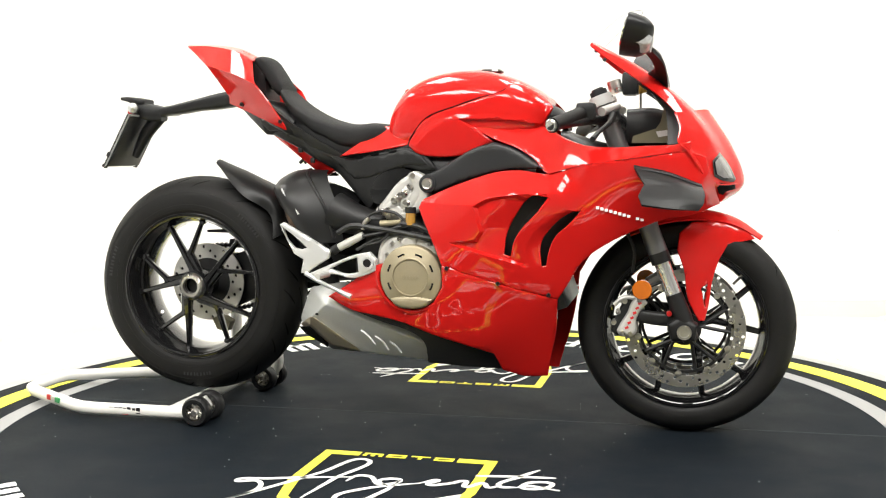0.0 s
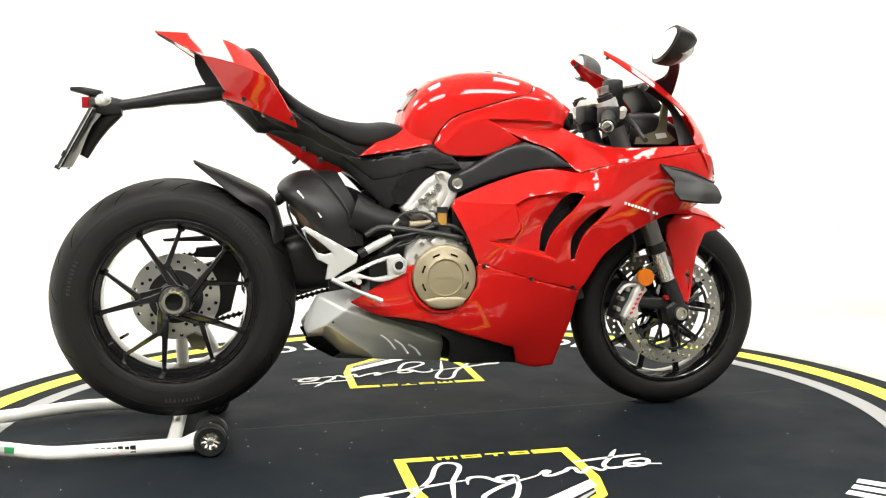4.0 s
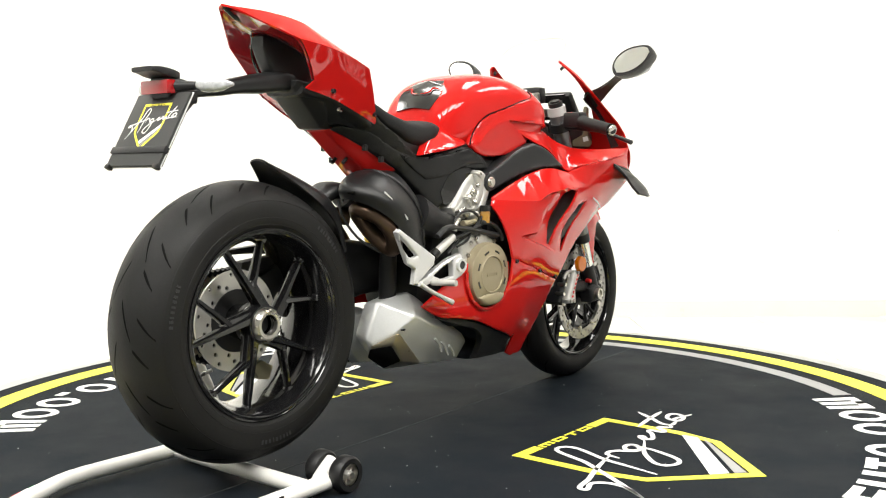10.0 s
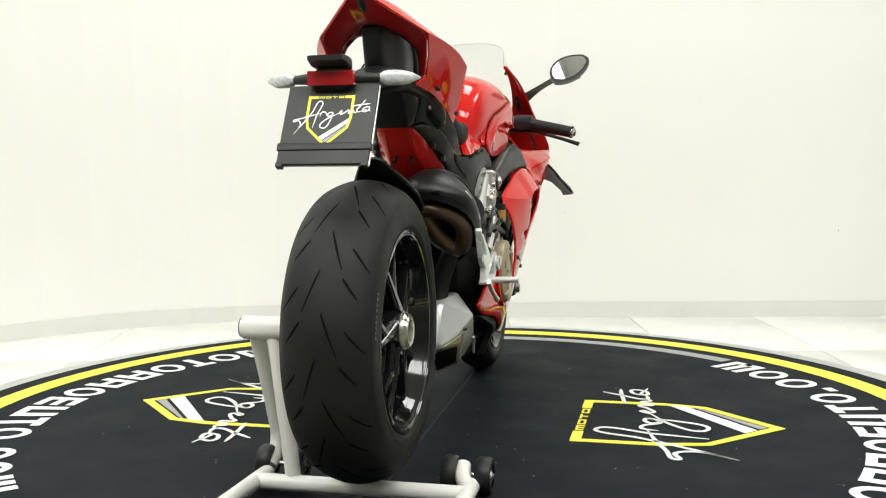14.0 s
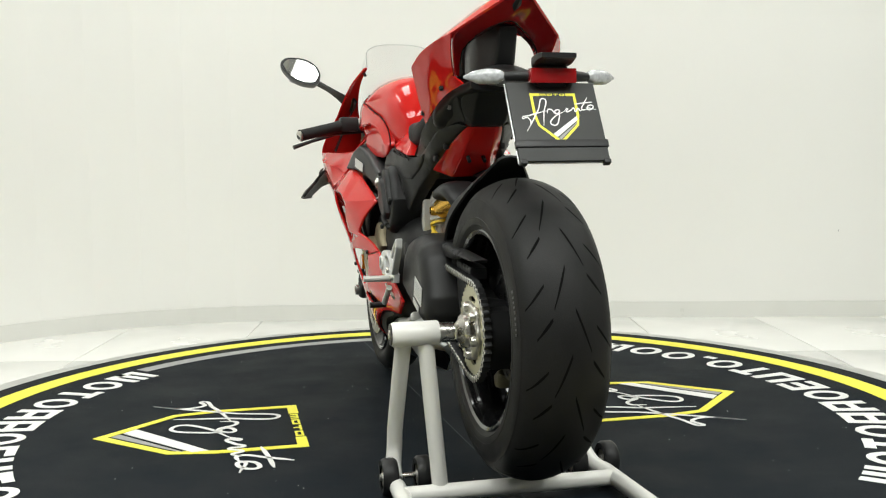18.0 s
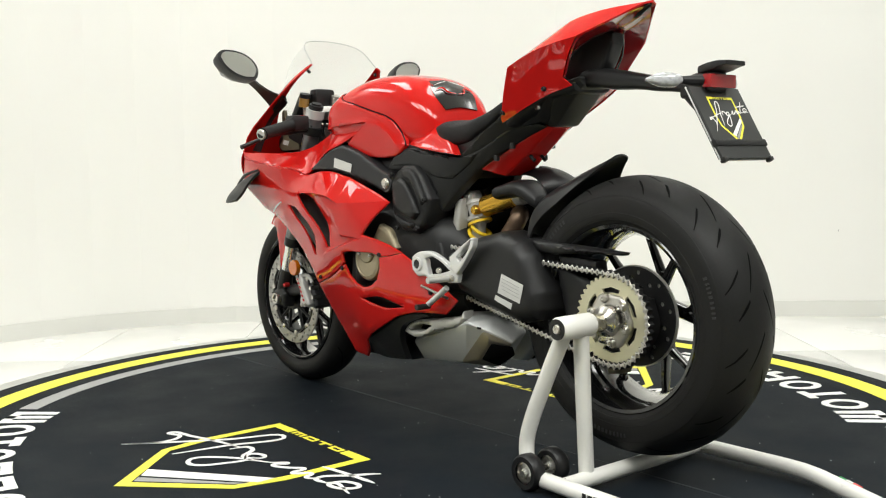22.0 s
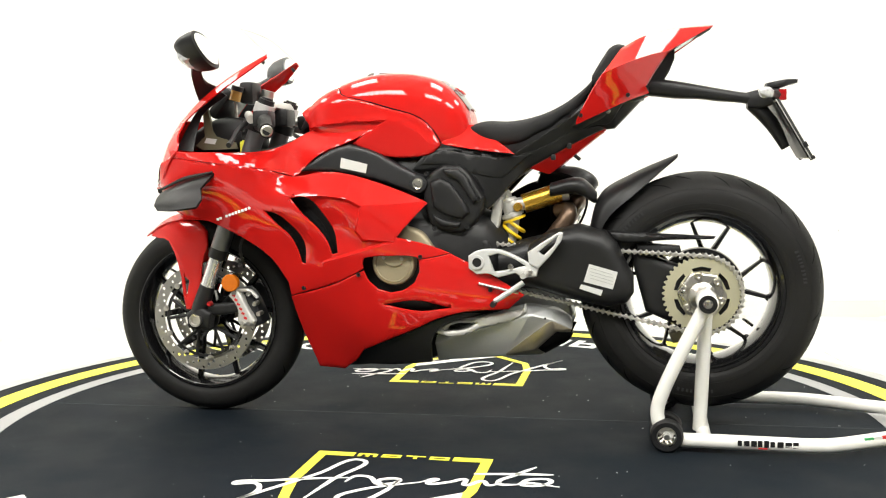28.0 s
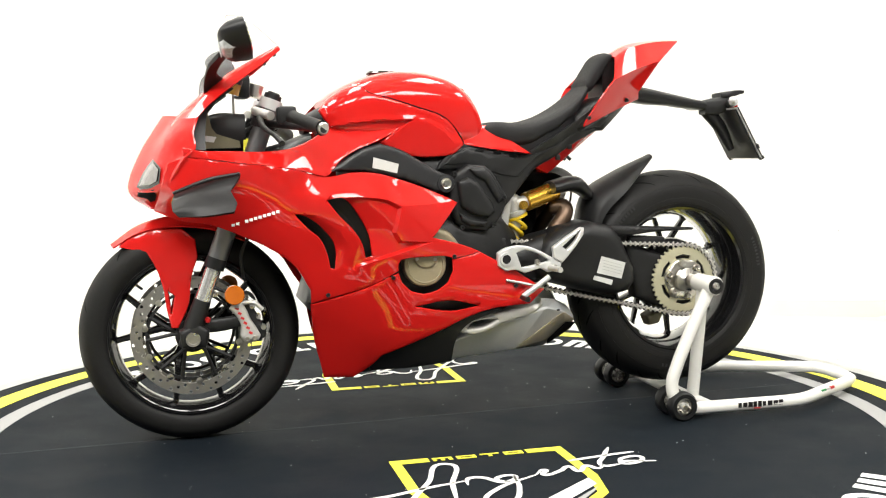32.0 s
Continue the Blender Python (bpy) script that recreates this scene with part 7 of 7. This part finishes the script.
def build_front(bike):
    low, clip, top = [Vector((x, 0, z)) for x, z in [(0.727, 0.292), (0.506, 0.884), (0.486, 0.938)]]
    d = (top - low).normalized()
    for sg in (-1, 1):
        y = Vector((0, sg * 0.105, 0))
        part("fork_foot", tube([low + y - d * 0.02, low + y + d * 0.05, low + y + d * 0.115], [0.022, 0.026, 0.023], 16, smooth=False), BLACK, bike, "black fork foot")
        part("fork_stanchion", rod(low + y + d * 0.10, low + y + d * 0.24, 0.0215, 20), CHROME, bike, "bright chromed fork leg")
        part("fork_seal", rod(low + y + d * 0.205, low + y + d * 0.235, 0.0275, 20), BLACK, bike)
        part("fork_tube", rod(low + y + d * 0.225, top + y - d * 0.005, 0.0265, 20), FORK, bike, "dark grey fork tube")
        part("fork_cap", tube([top + y - d * 0.004, top + y + d * 0.012, top + y + d * 0.0125, top + y + d * 0.018], [0.0235, 0.0235, 0.017, 0.016], 20, smooth=False), BLACK, bike)
        part("fork_clamp", rod(top + y - d * 0.030, top + y - d * 0.002, 0.0305, 24), SILVER, bike, "bright clamp ring of the top yoke")
        part("axle_clamp", pillow([(FX - 0.035, FZ - 0.028), (FX + 0.03, FZ - 0.026), (FX + 0.035, FZ + 0.02), (FX - 0.01, FZ + 0.045), (FX - 0.045, FZ + 0.02)], 0.085, 0.118, 0.130, 0.012, sg), BLACK, bike)
        part("axle_nut", turned(FX, 0, FZ, [(0.0, sg * 0.130), (0.0125, sg * 0.131), (0.013, sg * 0.142), (0.0185, sg * 0.1425), (0.0195, sg * 0.138), (0.0195, sg * 0.11)], 6 * 5), STEEL, bike)
        part("axle_bore", turned(FX, 0, FZ, [(0.0, sg * 0.1335), (0.0124, sg * 0.1335), (0.0124, sg * 0.125)], 20), BLACK, bike)
        part("caliper_arm", pillow([(FX - 0.02, FZ + 0.01), (FX - 0.03, FZ + 0.045), (FX - 0.13, FZ + 0.055), (FX - 0.15, FZ + 0.03), (FX - 0.09, FZ + 0.015)], 0.092, 0.106, 0.112, 0.008, sg), BLACK, bike)
        cal = pillow([(0.617, 0.372), (0.604, 0.388), (0.587, 0.391), (0.573, 0.371), (0.563, 0.345), (0.547, 0.319), (0.535, 0.296), (0.542, 0.283), (0.578, 0.280), (0.589, 0.293), (0.588, 0.324), (0.600, 0.352)], 0.092, 0.112, 0.122, 0.009, sg)
        caliper = part("brake_caliper", cal, ALLOY, bike, "bright alloy radial brake caliper")
        part("caliper_half", pillow([(0.605, 0.389), (0.572, 0.392), (0.547, 0.362), (0.528, 0.322), (0.519, 0.289), (0.539, 0.276), (0.549, 0.301), (0.573, 0.339)], 0.035, 0.092, 0.098, 0.008, sg), SATIN, caliper)
        for q in [(0.557, 0.376), (0.539, 0.347), (0.527, 0.317)]:
            part("caliper_pin", rod((q[0], sg * 0.080, q[1]), (q[0], sg * 0.112, q[1]), 0.007, 12), STEEL, caliper)
        part("caliper_bridge", tube([(x, sg * 0.108, z) for x, z in [(0.586, 0.387), (0.551, 0.386), (0.528, 0.366)]], 0.006, 8), ALLOY, caliper)
        a_, b_ = [(0.598, 0.374), (0.563, 0.306)]
        for k in range(6):
            u = k / 5
            part("lettering_bar", box(a_[0] + (b_[0] - a_[0]) * u, sg * 0.1225, a_[1] + (b_[1] - a_[1]) * u, 0.010, 0.0012, 0.0065, 0, Matrix.Rotation(radians(-28), 4, "Y")), RED_INK, caliper)
        for q in [(0.597, 0.382), (0.553, 0.291), (0.573, 0.289)]:
            bolt(q[0], sg * 0.122, q[1], 0.007, caliper, STEEL)
        part("brake_hose", tube([(FX - 0.14, sg * 0.085, FZ + 0.155), (FX - 0.135, sg * 0.10, FZ + 0.22), (FX - 0.17, sg * 0.09, FZ + 0.29)], 0.0045, 8), BRAKE_HOSE, bike)
        rx_, rz_ = 0.604, 0.412
        part("reflector", turned(rx_, 0, rz_, [(0.0, sg * 0.137), (0.024, sg * 0.137), (0.0265, sg * 0.134), (0.0265, sg * 0.122), (0.0, sg * 0.120)], 32), ORANGE, bike, "round orange side reflector")
        part("reflector_bracket", rod((rx_, sg * 0.122, rz_), (rx_ + 0.05, sg * 0.108, rz_ + 0.02), 0.005, 8), BLACK, bike)
        part("axle_screw", turned(FX - 0.040, 0, FZ + 0.048, [(0, sg * 0.128), (0.006, sg * 0.128), (0.008, sg * 0.122), (0.008, sg * 0.11)], 12), RED_ANO, bike)
        fend = [(0.734, 0.591), (0.700, 0.561), (0.695, 0.515), (0.714, 0.459), (0.723, 0.386), (0.753, 0.323), (0.770, 0.323), (0.781, 0.373), (0.787, 0.423), (0.805, 0.486), (0.829, 0.531), (0.901, 0.544), (0.865, 0.573), (0.799, 0.597)]
        part("fender_side", panel(fend, skin([(0.66, 0.58, 0.066), (0.70, 0.40, 0.085), (0.80, 0.57, 0.062), (0.92, 0.545, 0.030), (0.76, 0.60, 0.050), (0.68, 0.50, 0.082), (0.86, 0.59, 0.040)]), sg, 0.004, ([(0.776, 0.424), (0.759, 0.411), (0.769, 0.361)],), 0.014, sharp=24, lip=0.005), RED, bike, "gloss red front mudguard side", crease=28)
    rows = [[(FX + 0.200, -0.030, FZ + 0.245), (FX + 0.208, 0.0, FZ + 0.252), (FX + 0.200, 0.030, FZ + 0.245)],
            [(FX + 0.130, -0.052, FZ + 0.285), (FX + 0.132, 0.0, FZ + 0.304), (FX + 0.130, 0.052, FZ + 0.285)],
            [(FX + 0.040, -0.060, FZ + 0.300), (FX + 0.040, 0.0, FZ + 0.326), (FX + 0.040, 0.060, FZ + 0.300)],
            [(FX - 0.060, -0.060, FZ + 0.290), (FX - 0.062, 0.0, FZ + 0.318), (FX - 0.060, 0.060, FZ + 0.290)],
            [(FX - 0.150, -0.055, FZ + 0.255), (FX - 0.155, 0.0, FZ + 0.278), (FX - 0.150, 0.055, FZ + 0.255)]]
    part("mudguard", sheet(rows, 0.004, 5, 5, 179), RED, bike, "gloss red front mudguard")
    part("axle", rod((FX, -0.135, FZ), (FX, 0.135, FZ), 0.013, 16), STEEL, bike)
    # yokes, bars and dash
    part("top_yoke", box(top.x + 0.012, 0, top.z - 0.012, 0.06, 0.21, 0.024, 0.008, Matrix.Rotation(radians(24), 4, "Y")), ALLOY, bike, "bare alloy top yoke")
    part("lower_yoke", box(low.x + (d * 0.40).x, 0, low.z + (d * 0.40).z, 0.07, 0.26, 0.035, 0.008, Matrix.Rotation(radians(24), 4, "Y")), BLACK, bike)
    part("steering_nut", rod((top.x + 0.04, 0, top.z + 0.01), (top.x + 0.03, 0, top.z + 0.045), 0.020, 20), STEEL, bike)
    for sg in (-1, 1):
        base, end = Vector((0.488, sg * 0.125, 0.905)), Vector((0.388, sg * 0.368, 0.850))
        v = (end - base).normalized()
        part("clip_on_clamp", rod(clip + Vector((0.010, sg * 0.105, -0.026)), clip + Vector((0, sg * 0.105, 0.0)), 0.034, 20), BLACK, bike)
        bar = part("handlebar", rod(clip + Vector((0.004, sg * 0.12, -0.010)), end, 0.011, 14), BLACK, bike)
        part("grip", tube([base.lerp(end, 0.42), base.lerp(end, 0.46), base.lerp(end, 0.95), base.lerp(end, 0.97)], [0.021, 0.0185, 0.0185, 0.020], 18, smooth=False), RUBBER, bar, "black rubber grip")
        part("bar_end", tube([base.lerp(end, 0.965), base.lerp(end, 0.99), end], [0.0155, 0.0165, 0.0135], 18, smooth=False), STEEL, bar, "bright bar end weight")
        part("switch_box", moved(box(0, 0, 0, 0.050, 0.062, 0.048, 0.010), Matrix.Translation(base.lerp(end, 0.28))), BLACK, bar)
        part("start_button", moved(box(0, 0, 0, 0.012, 0.020, 0.008, 0.002), Matrix.Translation(base.lerp(end, 0.24) + Vector((-0.016, 0, 0.018)))), RED_ANO, bar)
        lever = [base.lerp(end, 0.12) + Vector((0.050, 0, -0.012)), base.lerp(end, 0.45) + Vector((0.080, 0, -0.022)), base.lerp(end, 0.80) + Vector((0.095, 0, -0.028)), base.lerp(end, 1.03) + Vector((0.108, 0, -0.034))]
        part("lever", tube(lever, [0.009, 0.007, 0.006, 0.0075], 10), BLACK, bar, "black brake or clutch lever")
        part("master_cylinder", rod(base.lerp(end, -0.02) + Vector((0.045, 0, 0.0)), base.lerp(end, 0.28) + Vector((0.040, 0, 0.0)), 0.012, 14), ALLOY, bar)
        pot = Vector((0.590, 0.086, 0.950))
        if sg > 0:
            part("reservoir", rod(pot, pot + Vector((-0.008, 0, 0.030)), 0.017, 18), AMBER, bar, "small brake fluid reservoir")
            part("reservoir_lid", rod(pot + Vector((-0.008, 0, 0.029)), pot + Vector((-0.012, 0, 0.042)), 0.0185, 18), BLACK, bar)
            part("reservoir_bracket", box(pot.x - 0.002, pot.y - sg * 0.004, pot.z - 0.030, 0.006, 0.012, 0.060, 0.001), STEEL, bar)
        # mirrors
        stalk = [[(0.606, sg * 0.146, 0.984), (0.640, sg * 0.152, 0.968), (0.668, sg * 0.156, 0.944)], [(0.634, sg * 0.180, 1.000), (0.648, sg * 0.184, 0.992), (0.668, sg * 0.188, 0.978)], [(0.628, sg * 0.232, 1.026), (0.642, sg * 0.234, 1.022), (0.658, sg * 0.234, 1.016)], [(0.604, sg * 0.284, 1.052), (0.618, sg * 0.286, 1.048), (0.634, sg * 0.284, 1.042)]]
        mirror = part("mirror", sheet(stalk, 0.014, 5, 4, 179, inward=(0, -sg * 0.5, -0.85)), BLACK, bike, "black wing mirror on a flat stalk")
        across = Vector((0.020, sg * 0.132, 0.052)).normalized()
        up_ = Vector((0.24, -sg * 0.33, 0.90))
        up_ = (up_ - across * up_.dot(across)).normalized()
        back_ = across.cross(up_).normalized()
        back_ = back_ if back_.x > 0 else -back_
        c_ = Vector((0.567, sg * 0.337, 1.076))
        # outline along the mirror and across it; depth runs forwards
        head = Matrix(((across.x, back_.x, up_.x, c_.x), (across.y, back_.y, up_.y, c_.y), (across.z, back_.z, up_.z, c_.z), (0, 0, 0, 1)))
        shape = [(-0.072, -0.026), (-0.040, -0.040), (0.005, -0.042), (0.048, -0.028), (0.076, -0.004), (0.070, 0.018), (0.035, 0.036), (-0.015, 0.043), (-0.055, 0.030), (-0.074, 0.006)]
        shape = [(0.93 * x, 0.98 * z) for x, z in shape]
        shell = pillow(shape, 0.0, 0.016, 0.070, 0.032, 1, 0.008, sharp=80)
        part("mirror_shell", moved(shell, head), BLACK, mirror, "matt black mirror shell")
        glass = panel([(x * 0.87, z * 0.82) for x, z in shape], -0.0008, 1, 0.003, (), 0, 4)
        part("mirror_glass", moved(glass, head), MIRROR, mirror)
        lens = pillow([(-0.050, -0.022), (-0.020, -0.034), (0.026, -0.033), (0.046, -0.012), (0.012, 0.010), (-0.040, 0.006)], 0.03, 0.050, 0.0735, 0.022, 1, 0.008, sharp=24)
        part("indicator_lens", moved(lens, head), CLEAR_LENS, mirror, "clear ribbed indicator lens")
        for k in range(6):
            a_ = head @ Vector((-0.028 + 0.010 * k, 0.0735, -0.022))
            b_ = head @ Vector((-0.024 + 0.010 * k, 0.0735, -0.004))
            part("lens_rib", rod(a_, b_, 0.0016, 6), SILVER, mirror)
    part("dashboard", box(0.640, 0, 0.945, 0.030, 0.170, 0.100, 0.010, Matrix.Rotation(radians(-38), 4, "Y")), BLACK, bike, "black instrument display behind the screen")
    part("dash_screen", box(0.624, 0, 0.951, 0.006, 0.140, 0.080, 0.003, Matrix.Rotation(radians(-38), 4, "Y")), GLOSS_BLACK, bike)
    for sg in (-1, 1):
        part("fairing_stay", panel([(0.680, 0.934), (0.667, 0.941), (0.649, 0.861), (0.637, 0.845), (0.577, 0.826), (0.574, 0.808), (0.681, 0.806), (0.704, 0.819), (0.675, 0.846)], 0.116, sg, 0.012, step=0.02, sharp=24), OLIVE, bike, "olive alloy fairing stay")
        part("stay_label", panel([(0.669, 0.841), (0.637, 0.837), (0.644, 0.822), (0.677, 0.827)], 0.1175, sg, 0.0012, (), 0, 1), PAPER, bike)
        part("inner_panel", panel([(0.722, 0.806), (0.700, 0.866), (0.672, 0.922), (0.611, 0.978), (0.590, 0.962), (0.657, 0.906), (0.668, 0.854), (0.670, 0.801)], lambda x, z: 0.150 + 0.9 * max(0.0, 0.95 - z) * 0.45, sg, 0.004, step=0.02), BLACK, bike, "black inner cockpit panel")
        part("air_duct", loft([(0.56, 0.045, 0.90, 0.80), (0.64, 0.045, 0.90, 0.80), (0.72, 0.035, 0.86, 0.80)], 16, 0.6), BLACK, bike).location = (0, sg * 0.07, 0)
    part("cockpit_tag", box(0.560, 0.112, 0.815, 0.014, 0.003, 0.036, 0.001), YELLOW, bike)
    part("cockpit_floor", loft([(0.38, 0.10, 0.85, 0.76), (0.50, 0.13, 0.81, 0.72), (0.66, 0.12, 0.80, 0.72), (0.74, 0.08, 0.80, 0.72)], 20, 0.6), BLACK, bike)
    part("ignition_box", box(0.47, 0, 0.90, 0.05, 0.08, 0.05, 0.008), BLACK, bike)
    part("phone_holder", box(*[(x, 0.03, z) for x, z in [(0.562, 0.975)]][0], 0.045, 0.075, 0.065, 0.012), BLACK, bike, "black clamp holder on the yoke")
    for k, (y0, y1) in enumerate(((-0.09, -0.13), (0.09, 0.13), (-0.03, -0.06), (0.02, 0.07))):
        part("cable", tube([(0.60, y0, 0.82), (0.53, (y0 + y1) / 2, 0.86 + 0.01 * k), (0.48, y1, 0.88)], 0.0045, 8), BRAKE_HOSE, bike)


def build_motorcycle():
    bike = thing("motorcycle", "gloss red sports motorcycle, rear wheel raised on a stand", "motorcycle")
    build_rear_wheel(bike)
    build_front_wheel(bike)
    build_bodywork(bike)
    build_tank(bike)
    build_seat_tail(bike)
    build_chassis(bike)
    build_front(bike)
    return bike


def motions():
    """Everything on the table goes round with it."""
    for ob in (TABLE, STAND):
        walk(ob, turn_rows())
    # the bike stands a little askew on the table
    walk(BIKE, [(t, m @ pose(0, -0.005, 0, 0, 0, 1.2)) for t, m in turn_rows()])


TABLE = build_turntable()
STAND = build_stand()
BIKE = build_motorcycle()
motions()
